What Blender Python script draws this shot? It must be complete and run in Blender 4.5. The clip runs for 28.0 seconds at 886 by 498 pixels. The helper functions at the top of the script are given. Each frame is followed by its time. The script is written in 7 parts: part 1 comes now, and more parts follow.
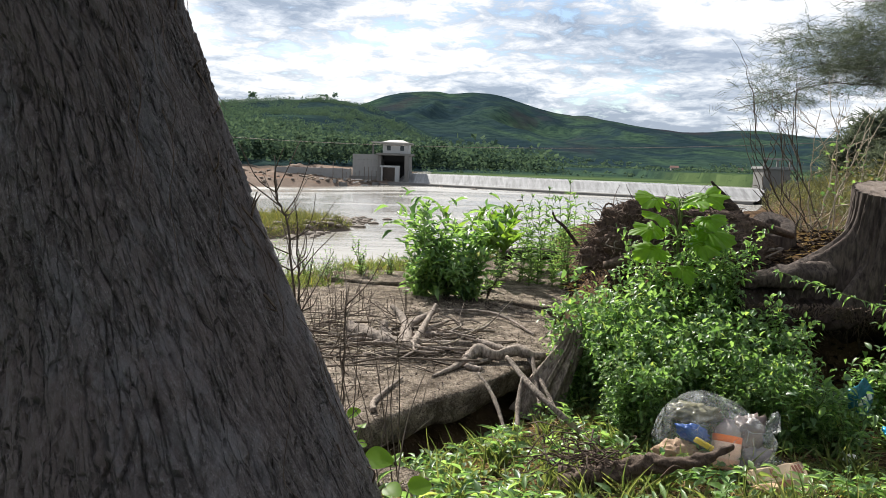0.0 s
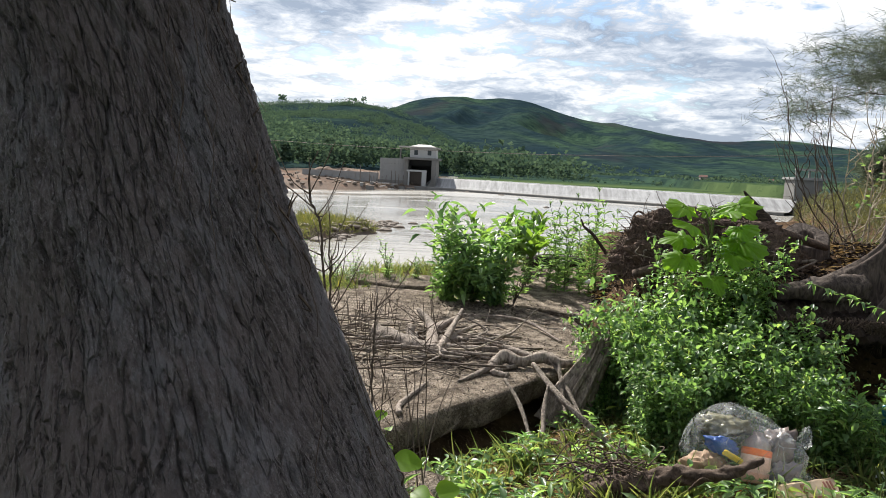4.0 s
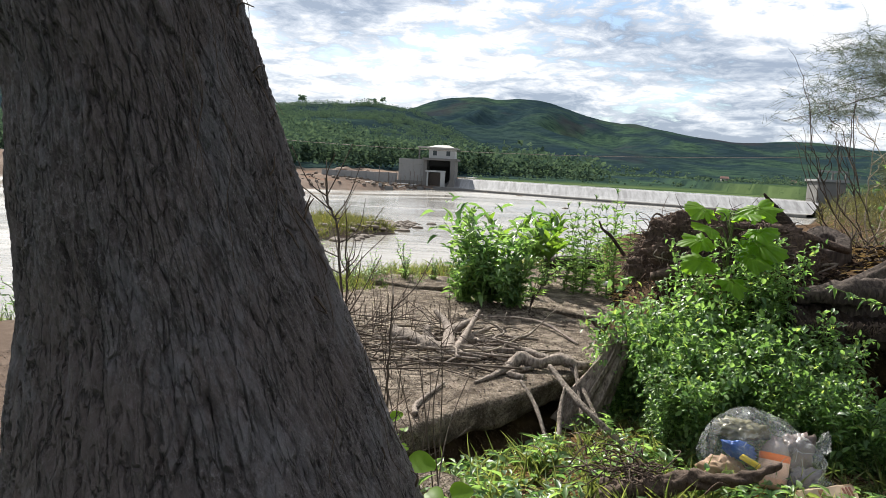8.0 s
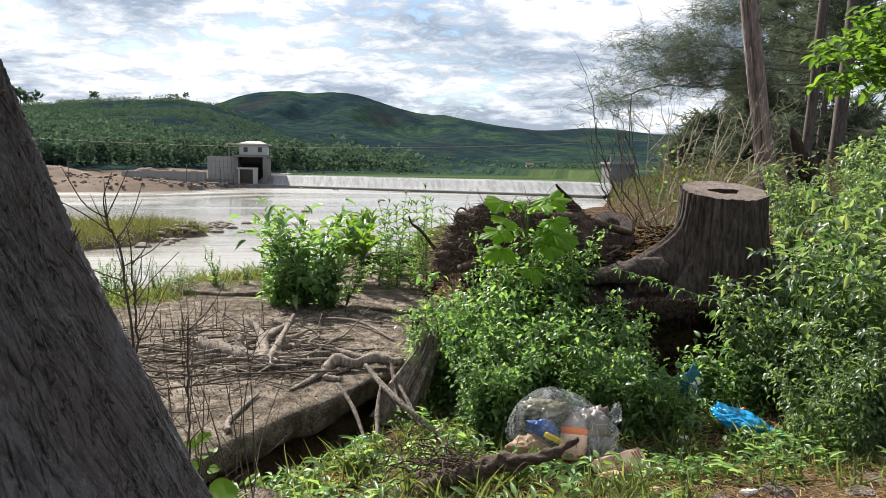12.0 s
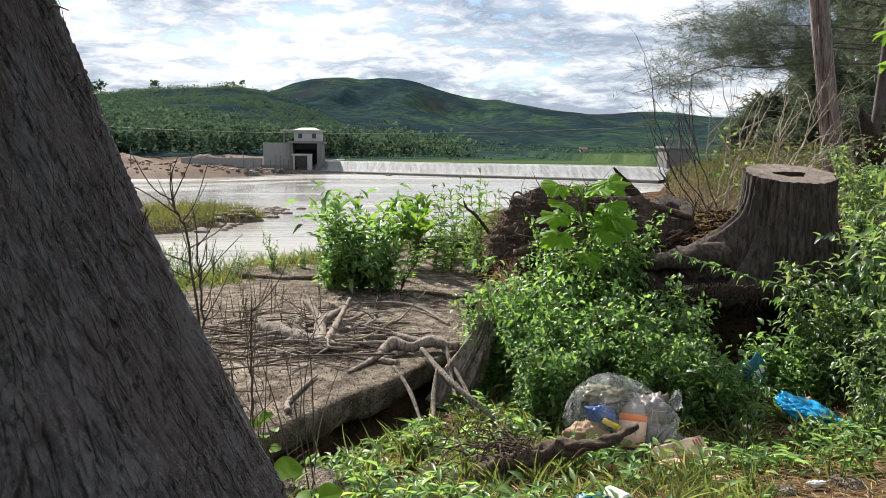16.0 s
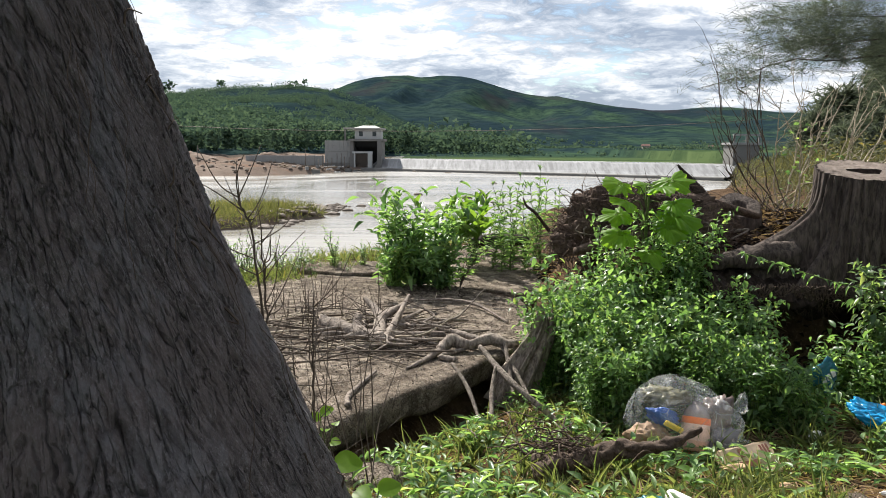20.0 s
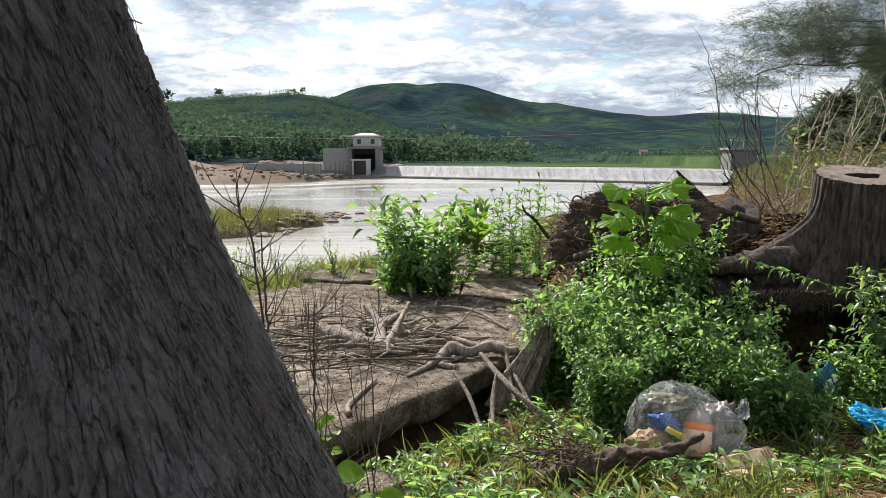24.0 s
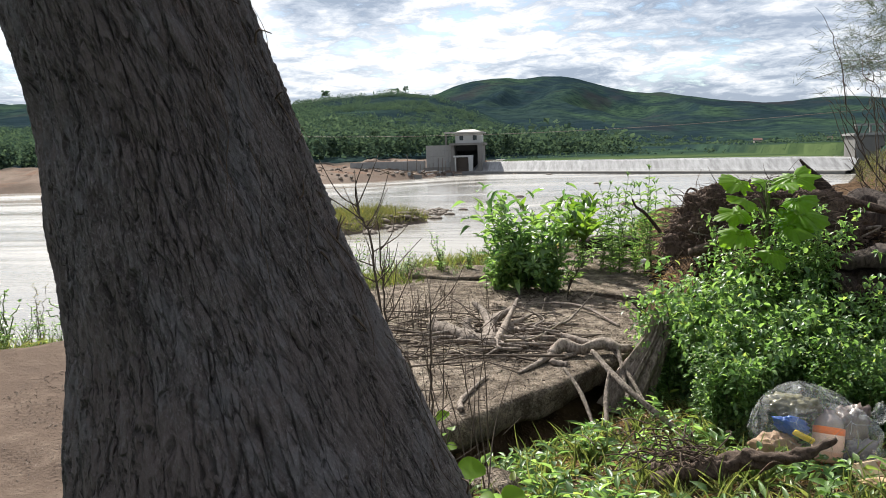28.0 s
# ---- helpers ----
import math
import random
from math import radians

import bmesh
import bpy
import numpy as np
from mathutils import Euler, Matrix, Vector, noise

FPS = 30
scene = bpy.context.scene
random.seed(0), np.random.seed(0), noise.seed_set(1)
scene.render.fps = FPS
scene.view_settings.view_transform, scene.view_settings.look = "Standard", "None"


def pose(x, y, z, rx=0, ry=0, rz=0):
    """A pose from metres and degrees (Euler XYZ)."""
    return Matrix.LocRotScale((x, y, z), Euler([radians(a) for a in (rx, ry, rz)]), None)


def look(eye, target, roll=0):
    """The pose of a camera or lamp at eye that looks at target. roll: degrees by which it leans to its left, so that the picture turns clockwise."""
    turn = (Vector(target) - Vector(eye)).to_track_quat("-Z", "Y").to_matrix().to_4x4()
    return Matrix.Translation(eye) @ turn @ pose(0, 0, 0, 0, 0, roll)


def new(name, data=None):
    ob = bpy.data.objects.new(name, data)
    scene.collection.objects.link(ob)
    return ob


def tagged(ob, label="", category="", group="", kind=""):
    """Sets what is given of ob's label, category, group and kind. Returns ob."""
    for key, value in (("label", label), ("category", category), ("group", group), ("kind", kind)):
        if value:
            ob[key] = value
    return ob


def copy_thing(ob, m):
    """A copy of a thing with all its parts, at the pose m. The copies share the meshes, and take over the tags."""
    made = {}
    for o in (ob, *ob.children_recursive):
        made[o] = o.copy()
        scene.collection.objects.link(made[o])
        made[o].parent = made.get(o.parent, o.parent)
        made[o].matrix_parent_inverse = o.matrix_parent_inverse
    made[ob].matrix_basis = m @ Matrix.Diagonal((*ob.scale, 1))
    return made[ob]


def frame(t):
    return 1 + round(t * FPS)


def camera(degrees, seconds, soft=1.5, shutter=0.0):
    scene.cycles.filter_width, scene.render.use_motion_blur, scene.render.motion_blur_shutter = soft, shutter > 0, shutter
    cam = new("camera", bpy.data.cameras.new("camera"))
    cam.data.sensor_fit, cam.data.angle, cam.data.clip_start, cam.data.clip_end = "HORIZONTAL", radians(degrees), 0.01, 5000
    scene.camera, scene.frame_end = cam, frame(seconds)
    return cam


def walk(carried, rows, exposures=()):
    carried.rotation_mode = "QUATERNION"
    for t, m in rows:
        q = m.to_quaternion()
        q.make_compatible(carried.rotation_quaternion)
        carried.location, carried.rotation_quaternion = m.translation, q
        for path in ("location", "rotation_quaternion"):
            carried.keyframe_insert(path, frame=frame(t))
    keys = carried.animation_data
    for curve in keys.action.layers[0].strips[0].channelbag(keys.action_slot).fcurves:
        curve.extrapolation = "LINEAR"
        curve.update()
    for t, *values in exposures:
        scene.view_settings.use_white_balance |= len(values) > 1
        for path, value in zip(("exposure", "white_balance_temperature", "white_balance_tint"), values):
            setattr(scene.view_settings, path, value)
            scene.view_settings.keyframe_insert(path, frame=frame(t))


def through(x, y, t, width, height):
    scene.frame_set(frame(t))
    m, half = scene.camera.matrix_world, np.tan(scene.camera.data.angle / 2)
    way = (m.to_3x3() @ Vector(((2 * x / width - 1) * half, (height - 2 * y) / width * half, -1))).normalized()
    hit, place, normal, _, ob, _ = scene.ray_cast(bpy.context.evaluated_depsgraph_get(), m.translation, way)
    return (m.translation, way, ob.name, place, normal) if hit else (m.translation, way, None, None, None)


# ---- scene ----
cam = camera(60.7, 28.0, soft=0.9)
PATH = [
    (0, (0.4316, 0.5318, 0.8347), (0.3481, 2.5173, 0.6093), 1.78),
    (0.5, (0.4313, 0.5305, 0.8367), (0.3384, 2.5158, 0.6133), 1.89),
    (1, (0.4321, 0.5297, 0.8372), (0.3318, 2.5149, 0.6157), 1.91),
    (1.5, (0.4295, 0.5287, 0.8362), (0.3212, 2.5137, 0.6169), 2.00),
    (2, (0.4320, 0.5301, 0.8363), (0.3151, 2.5148, 0.6188), 1.88),
    (2.5, (0.4272, 0.5297, 0.8335), (0.3065, 2.5144, 0.6184), 2.10),
    (3, (0.4299, 0.5296, 0.8331), (0.3017, 2.5140, 0.6189), 2.31),
    (3.5, (0.4324, 0.5351, 0.8286), (0.2942, 2.5187, 0.6141), 2.49),
    (4, (0.4210, 0.5310, 0.8331), (0.2706, 2.5137, 0.6182), 2.74),
    (4.5, (0.4258, 0.5331, 0.8320), (0.2664, 2.5148, 0.6139), 3.13),
    (6.5, (0.4281, 0.5306, 0.8337), (0.2379, 2.5093, 0.6138), 2.74),
    (7, (0.4248, 0.5277, 0.8353), (0.2305, 2.5061, 0.6161), 2.70),
    (7.5, (0.4271, 0.5289, 0.8350), (0.2313, 2.5074, 0.6179), 2.87),
    (8, (0.4255, 0.5260, 0.8367), (0.2269, 2.5044, 0.6209), 2.91),
    (8.5, (0.4257, 0.5258, 0.8355), (0.2249, 2.5043, 0.6233), 2.84),
    (9, (0.4282, 0.5255, 0.8368), (0.2254, 2.5043, 0.6293), 2.80),
    (9.5, (0.4246, 0.5264, 0.8375), (0.2176, 2.5048, 0.6301), 3.06),
    (10, (0.4335, 0.5295, 0.8420), (0.2272, 2.5076, 0.6303), 3.21),
    (10.5, (0.4751, 0.5204, 0.8580), (0.5440, 2.5082, 0.6484), 0.03),
    (11, (0.4765, 0.5126, 0.8695), (0.7172, 2.4860, 0.6509), -0.58),
    (11.5, (0.4664, 0.5143, 0.8691), (0.7218, 2.4860, 0.6514), 0.43),
    (13.5, (0.4624, 0.5258, 0.8620), (0.7768, 2.4878, 0.6343), 1.14),
    (14, (0.4598, 0.5239, 0.8626), (0.6665, 2.4991, 0.6259), 0.92),
    (14.5, (0.4635, 0.5237, 0.8619), (0.6150, 2.5031, 0.6190), 0.80),
    (15, (0.4656, 0.5249, 0.8614), (0.6032, 2.5047, 0.6131), 0.67),
    (15.5, (0.4633, 0.5301, 0.8597), (0.5996, 2.5092, 0.6060), 0.46),
    (16, (0.4518, 0.5275, 0.8615), (0.5878, 2.5061, 0.6034), 0.45),
    (16.5, (0.4478, 0.5321, 0.8600), (0.5818, 2.5101, 0.5968), 0.56),
    (17, (0.4435, 0.5294, 0.8626), (0.5674, 2.5075, 0.5950), 0.80),
    (17.5, (0.4481, 0.5293, 0.8622), (0.5593, 2.5084, 0.5964), 1.02),
    (18, (0.4512, 0.5237, 0.8634), (0.4912, 2.5060, 0.6004), 0.73),
    (18.5, (0.4562, 0.5274, 0.8613), (0.4677, 2.5097, 0.5960), 0.52),
    (19, (0.4585, 0.5302, 0.8596), (0.4540, 2.5123, 0.5927), 0.29),
    (19.5, (0.4513, 0.5301, 0.8621), (0.4397, 2.5122, 0.5956), 0.19),
    (20, (0.4498, 0.5282, 0.8617), (0.4310, 2.5103, 0.5959), 0.26),
    (20.5, (0.4531, 0.5282, 0.8615), (0.4274, 2.5102, 0.5950), 0.40),
    (21, (0.4503, 0.5286, 0.8610), (0.4153, 2.5104, 0.5941), 0.33),
    (21.5, (0.4502, 0.5337, 0.8573), (0.4081, 2.5152, 0.5890), 0.39),
    (23.5, (0.4555, 0.5292, 0.8618), (0.4362, 2.5132, 0.6099), -0.05),
    (24, (0.4467, 0.5302, 0.8628), (0.4309, 2.5147, 0.6151), -0.12),
    (24.5, (0.4502, 0.5279, 0.8642), (0.4317, 2.5129, 0.6203), -0.19),
    (25, (0.4495, 0.5254, 0.8655), (0.4075, 2.5103, 0.6245), -0.10),
    (25.5, (0.4504, 0.5262, 0.8640), (0.3755, 2.5103, 0.6240), -0.09),
    (26, (0.4506, 0.5322, 0.8605), (0.3484, 2.5147, 0.6178), -0.18),
    (26.5, (0.4536, 0.5369, 0.8561), (0.3371, 2.5180, 0.6077), -0.30),
    (27, (0.4539, 0.5335, 0.8578), (0.3323, 2.5139, 0.6058), -0.63),
    (27.5, (0.4488, 0.5344, 0.8601), (0.3200, 2.5141, 0.6066), -1.07),
    (28, (0.4255, 0.5290, 0.8662), (0.1387, 2.4919, 0.6114), -1.66),
]
walk(cam, [(t, look(e, g, r)) for t, e, g, r in PATH])

# ---- world, sun, exposure ----
SUN_AZ, SUN_EL = radians(-30), radians(42)          # azimuth from +y towards +x
world = bpy.data.worlds.new("sky")
scene.world = world
world.use_nodes = True


def math_node(tree, op, a, b=None, clamp=False):
    n = tree.nodes.new("ShaderNodeMath")
    n.operation, n.use_clamp = op, clamp
    for i, v in enumerate((a, b)):
        if v is None:
            continue
        if isinstance(v, (int, float)):
            n.inputs[i].default_value = v
        else:
            tree.links.new(v, n.inputs[i])
    return n.outputs[0]


def mix_colour(tree, f, a, b, blend="MIX"):
    n = tree.nodes.new("ShaderNodeMix")
    n.data_type, n.blend_type = "RGBA", blend
    for sock, v in ((n.inputs[0], f), (n.inputs[6], a), (n.inputs[7], b)):
        if isinstance(v, (int, float)):
            sock.default_value = v
        elif isinstance(v, tuple):
            sock.default_value = (*v[:3], 1)
        else:
            tree.links.new(v, sock)
    return n.outputs[2]


def ramp(tree, f, *stops):
    n = tree.nodes.new("ShaderNodeValToRGB")
    e = n.color_ramp.elements
    while len(e) < len(stops):
        e.new(0.5)
    for el, (p, c) in zip(e, stops):
        el.position = p
        el.color = (c, c, c, 1) if isinstance(c, (int, float)) else (*c, 1)
    tree.links.new(f, n.inputs[0])
    return n.outputs[0]


def noise_tex(tree, vec, scale, detail=4, rough=0.55, distort=0.0):
    n = tree.nodes.new("ShaderNodeTexNoise")
    n.inputs["Scale"].default_value = scale
    n.inputs["Detail"].default_value = detail
    n.inputs["Roughness"].default_value = rough
    n.inputs["Distortion"].default_value = distort
    if vec is not None:
        tree.links.new(vec, n.inputs["Vector"])
    return n.outputs[0]


def mapped(tree, vec, scale=(1, 1, 1), loc=(0, 0, 0), rot=(0, 0, 0)):
    n = tree.nodes.new("ShaderNodeMapping")
    n.inputs["Scale"].default_value, n.inputs["Location"].default_value, n.inputs["Rotation"].default_value = scale, loc, rot
    tree.links.new(vec, n.inputs["Vector"])
    return n.outputs[0]


def build_sky():
    t = world.node_tree
    t.nodes.clear()
    out, bg = t.nodes.new("ShaderNodeOutputWorld"), t.nodes.new("ShaderNodeBackground")
    sky = t.nodes.new("ShaderNodeTexSky")
    sky.sky_type, sky.sun_disc = "NISHITA", False
    sky.sun_elevation, sky.sun_rotation = SUN_EL, SUN_AZ
    sky.air_density, sky.dust_density, sky.ozone_density = 1.0, 0.6, 2.0
    co = t.nodes.new("ShaderNodeTexCoord")
    sep = t.nodes.new("ShaderNodeSeparateXYZ")
    t.links.new(co.outputs["Generated"], sep.inputs[0])
    up = math_node(t, "ADD", math_node(t, "MAXIMUM", sep.outputs[2], 0.0), 0.16)
    comb = t.nodes.new("ShaderNodeCombineXYZ")
    t.links.new(math_node(t, "DIVIDE", sep.outputs[0], up), comb.inputs[0])
    t.links.new(math_node(t, "DIVIDE", sep.outputs[1], up), comb.inputs[1])
    flat = comb.outputs[0]
    big = noise_tex(t, mapped(t, flat, (0.9, 0.62, 1), SKY_SHIFT), 1.0, 3, 0.5, 0.4)
    fine = noise_tex(t, mapped(t, flat, (3.3, 3.2, 1), (0.7, 2.1, 0)), 1.7, 8, 0.66, 0.3)
    cover = math_node(t, "ADD", math_node(t, "MULTIPLY", big, 0.55), math_node(t, "MULTIPLY", fine, 0.45))
    cover = ramp(t, cover, (0.41, 0.0), (0.465, 1.0))
    shade = noise_tex(t, mapped(t, flat, (0.85, 0.8, 1), (1.9, 4.6, 0)), 1.2, 3, 0.5, 0.5)
    shade = math_node(t, "ADD", math_node(t, "MULTIPLY", shade, 0.52), math_node(t, "MULTIPLY", fine, 0.48))
    turn = math_node(t, "ADD", math_node(t, "MULTIPLY", sep.outputs[0], math.sin(SUN_AZ)), math_node(t, "MULTIPLY", sep.outputs[1], math.cos(SUN_AZ)))
    shade = math_node(t, "ADD", shade, math_node(t, "MULTIPLY", math_node(t, "SUBTRACT", math_node(t, "MAXIMUM", turn, 0.80), 0.88), 0.15))
    cloud = ramp(t, shade, (0.42, (0.38, 0.45, 0.57)), (0.49, (0.68, 0.74, 0.84)), (0.545, (1.04, 1.05, 1.08)))
    glow = math_node(t, "MULTIPLY", sep.outputs[2], 0.35)
    cloud = mix_colour(t, 1.0, cloud, mix_colour(t, glow, (1.0, 1.0, 1.0), (1.25, 1.22, 1.18)), "MULTIPLY")
    clear = mix_colour(t, 1.0, sky.outputs[0], (SKY_STRENGTH, SKY_STRENGTH, SKY_STRENGTH), "MULTIPLY")
    col = mix_colour(t, math_node(t, "MULTIPLY", cover, 0.93), clear, cloud)
    t.links.new(col, bg.inputs[0])
    bg.inputs[1].default_value = CLOUD_STRENGTH
    t.links.new(bg.outputs[0], out.inputs[0])


SKY_SHIFT, SKY_STRENGTH, CLOUD_STRENGTH = (0.3, 0.4, 0), 0.13, 0.50
build_sky()
sun = new("sun", bpy.data.lights.new("sun", "SUN"))
sun.data.energy, sun.data.angle, sun.data.color = 4.9, radians(0.6), (1.0, 0.95, 0.87)
sun_dir = Vector((math.sin(SUN_AZ) * math.cos(SUN_EL), math.cos(SUN_AZ) * math.cos(SUN_EL), math.sin(SUN_EL)))
sun.matrix_world = look(sun_dir * 100, (0, 0, 0))
scene.view_settings.exposure = 1.05


# ---- mesh helpers ----
rng = np.random.default_rng(7)


def fast(name, verts, faces, mat, smooth=True):
    """Mesh from arrays: verts (n, 3) and faces, one (m, k) array or a list of such arrays."""
    faces = faces if isinstance(faces, list) else [faces]
    faces = [np.asarray(f, dtype=np.int32) for f in faces if len(f)]
    me = bpy.data.meshes.new(name)
    me.vertices.add(len(verts))
    me.vertices.foreach_set("co", np.asarray(verts, dtype=np.float32).ravel())
    loops = np.concatenate([f.ravel() for f in faces])
    sizes = np.concatenate([np.full(len(f), f.shape[1]) for f in faces])
    me.loops.add(len(loops))
    me.loops.foreach_set("vertex_index", loops)
    me.polygons.add(len(sizes))
    me.polygons.foreach_set("loop_start", np.concatenate([[0], np.cumsum(sizes)[:-1]]).astype(np.int32))
    me.polygons.foreach_set("use_smooth", np.full(len(sizes), smooth))
    me.update(calc_edges=True)
    me.validate()
    if mat:
        me.materials.append(mat)
    return me


def part(name, me, parent, label=""):
    """Links a mesh as one object under a thing or a part; a bmesh comes as (bmesh, material)."""
    if isinstance(me, tuple):
        bm, mat = me
        me = bpy.data.meshes.new(name)
        bm.to_mesh(me)
        bm.free()
        me.materials.append(mat)
    ob = new(name, me)
    ob.parent = parent
    if label:
        ob["label"] = label
    return ob


def thing(name, label, category, group="", at=(0, 0, 0), kind=""):
    ob = new(name)
    ob.location = at
    ob.empty_display_size = 0.05
    return tagged(ob, label, category, group, kind)


def join(pieces):
    """Joins (verts, [face arrays]) pieces into one such pair."""
    vs, fs, n = [], {}, 0
    for v, f in pieces:
        vs.append(v)
        for g in (f if isinstance(f, list) else [f]):
            if len(g):
                fs.setdefault(g.shape[1], []).append(np.asarray(g) + n)
        n += len(v)
    return np.concatenate(vs), [np.concatenate(g) for g in fs.values()]


def lattice(nx, ny, wrap=False, off=0):
    i, j = np.meshgrid(np.arange(nx if wrap else nx - 1), np.arange(ny - 1))
    i, j = i.ravel(), j.ravel()
    k = (i + 1) % nx
    return np.stack([j * nx + i, j * nx + k, (j + 1) * nx + k, (j + 1) * nx + i], 1) + off


def hash2(ix, iy, s):
    h = np.sin(ix * 127.1 + iy * 311.7 + s * 74.7) * 43758.5453
    return h - np.floor(h)


def vnoise(x, y, s=0.0):
    x, y = np.asarray(x, dtype=float), np.asarray(y, dtype=float)
    ix, iy = np.floor(x), np.floor(y)
    fx, fy = x - ix, y - iy
    fx, fy = fx * fx * (3 - 2 * fx), fy * fy * (3 - 2 * fy)
    a, b = hash2(ix, iy, s), hash2(ix + 1, iy, s)
    c, d = hash2(ix, iy + 1, s), hash2(ix + 1, iy + 1, s)
    return (a + (b - a) * fx) * (1 - fy) + (c + (d - c) * fx) * fy


def fbm(x, y, oct=4, s=0.0):
    v, a, tot = 0, 0.5, 0
    for k in range(oct):
        v = v + a * vnoise(x * 2 ** k, y * 2 ** k, s + k * 3.1)
        tot += a
        a *= 0.5
    return v / tot


def sm(a, b, x):
    t = np.clip((np.asarray(x, dtype=float) - a) / (b - a), 0, 1)
    return t * t * (3 - 2 * t)


def spline(pts, n):
    """n points along a Catmull-Rom curve through pts."""
    p = np.asarray(pts, dtype=float)
    if len(p) == 2:
        return p[0] + (p[1] - p[0]) * np.linspace(0, 1, n)[:, None]
    q = np.vstack([2 * p[0] - p[1], p, 2 * p[-1] - p[-2]])
    u = np.linspace(0, len(p) - 1 - 1e-6, n)
    i = u.astype(int)
    f = (u - i)[:, None]
    a, b, c, d = q[i], q[i + 1], q[i + 2], q[i + 3]
    return 0.5 * (2 * b + (c - a) * f + (2 * a - 5 * b + 4 * c - d) * f ** 2 + (3 * b - a - 3 * c + d) * f ** 3)


def tube(pts, radii, n=8, steps=0, wob=0.0, seed=0.0, ridges=0, depth=0.0):
    """A round-capped tube along pts; wob roughens it, ridges and depth flute it."""
    p = np.asarray(pts, dtype=float)
    r = np.asarray(radii, dtype=float)
    if steps:
        r = np.interp(np.linspace(0, 1, steps), np.linspace(0, 1, len(r)), r)
        p = spline(p, steps)
    elif len(r) != len(p):
        r = np.interp(np.linspace(0, 1, len(p)), np.linspace(0, 1, len(r)), r)
    t = np.gradient(p, axis=0)
    t /= np.linalg.norm(t, axis=1)[:, None] + 1e-9
    ref = np.array([0.0, 0, 1]) if abs(t[0][2]) < 0.9 else np.array([1.0, 0, 0])
    us = []
    for k in range(len(p)):
        ref = ref - t[k] * ref.dot(t[k])
        ref = ref / (np.linalg.norm(ref) + 1e-9)
        us.append(ref)
    u = np.array(us)
    w = np.cross(t, u)
    a = np.arange(n) * 2 * np.pi / n
    k = np.arange(len(p))[:, None]
    rr = r[:, None] * np.ones((1, n))
    if wob:
        rr = rr * (1 + wob * (2 * fbm(np.cos(a)[None] * 2 + k * 0.31 + seed * 7, np.sin(a)[None] * 2 + k * 0.23, 2, seed) - 1))
    if ridges:
        rr = rr * (1 + depth * np.sin(ridges * a[None] + 0.15 * k + 2 * np.sin(k * 0.2 + seed)))
    v = p[:, None] + u[:, None] * (np.cos(a)[None, :, None] * rr[..., None]) + w[:, None] * (np.sin(a)[None, :, None] * rr[..., None])
    v = v.reshape(-1, 3)
    f = lattice(n, len(p), True)
    ends = np.stack([p[0] - t[0] * r[0] * 0.3, p[-1] + t[-1] * r[-1] * 0.3])
    m = len(v)
    i = np.arange(n)
    c0 = np.stack([(i + 1) % n, i, np.full(n, m)], 1)
    base = (len(p) - 1) * n
    c1 = np.stack([base + i, base + (i + 1) % n, np.full(n, m + 1)], 1)
    return np.vstack([v, ends]), [f, np.vstack([c0, c1])]


def box(x0, x1, y0, y1, z0, z1, bevel=0.0):
    bm = bmesh.new()
    bmesh.ops.create_cube(bm, size=1, matrix=Matrix.LocRotScale(((x0 + x1) / 2, (y0 + y1) / 2, (z0 + z1) / 2), None, (abs(x1 - x0), abs(y1 - y0), abs(z1 - z0))))
    if bevel:
        bmesh.ops.bevel(bm, geom=bm.edges[:], offset=bevel, segments=2, affect="EDGES", clamp_overlap=True)
    return bm


def frames(d, up):
    """Rotation matrices (n, 3, 3) whose columns are side, along (d) and normal, the normal near up."""
    d = d / (np.linalg.norm(d, axis=1)[:, None] + 1e-9)
    s = np.cross(d, up)
    s /= np.linalg.norm(s, axis=1)[:, None] + 1e-9
    return np.stack([s, d, np.cross(s, d)], 2)


def leaf_shape(kind="oval", rows=5, fold=0.25, droop=0.25):
    """One leaf of length 1 along +y: rows x 3 vertices."""
    t = np.linspace(0, 1, rows)
    w = {"oval": np.sin(np.pi * t ** 0.8) ** 0.8 * 0.5, "lance": np.sin(np.pi * t ** 0.7) * 0.5,
         "blade": (1 - t ** 1.6) * 0.5 * (0.55 + 0.45 * np.minimum(1, t * 4)), "round": np.sin(np.pi * np.clip(t, 0.03, 0.97) ** 0.75) ** 0.55 * 0.5}[kind]
    w = np.maximum(w, 0.015)
    z = -droop * t ** 2
    v = np.stack([np.stack([-w, t, z + fold * w], 1), np.stack([0 * w, t, z], 1), np.stack([w, t, z + fold * w], 1)], 1).reshape(-1, 3)
    return v, lattice(3, rows)


def scatter(shape, pos, rot, length, width):
    """Copies of a leaf at pos with frames rot, as one (verts, faces)."""
    v, f = shape
    n, k = len(pos), len(v)
    s = np.ones((n, 1, 3))
    s[:, 0, 0], s[:, 0, 1], s[:, 0, 2] = width, length, length
    out = np.einsum("nij,nkj->nki", rot, v[None] * s) + pos[:, None]
    return out.reshape(-1, 3), (f[None] + (np.arange(n) * k)[:, None, None]).reshape(-1, f.shape[1])


def unit(n, lo=-1.0, hi=1.0):
    """Random directions with a height between lo and hi."""
    z = rng.uniform(lo, hi, n)
    a = rng.uniform(0, 2 * np.pi, n)
    r = np.sqrt(np.maximum(0, 1 - z * z))
    return np.stack([r * np.cos(a), r * np.sin(a), z], 1)


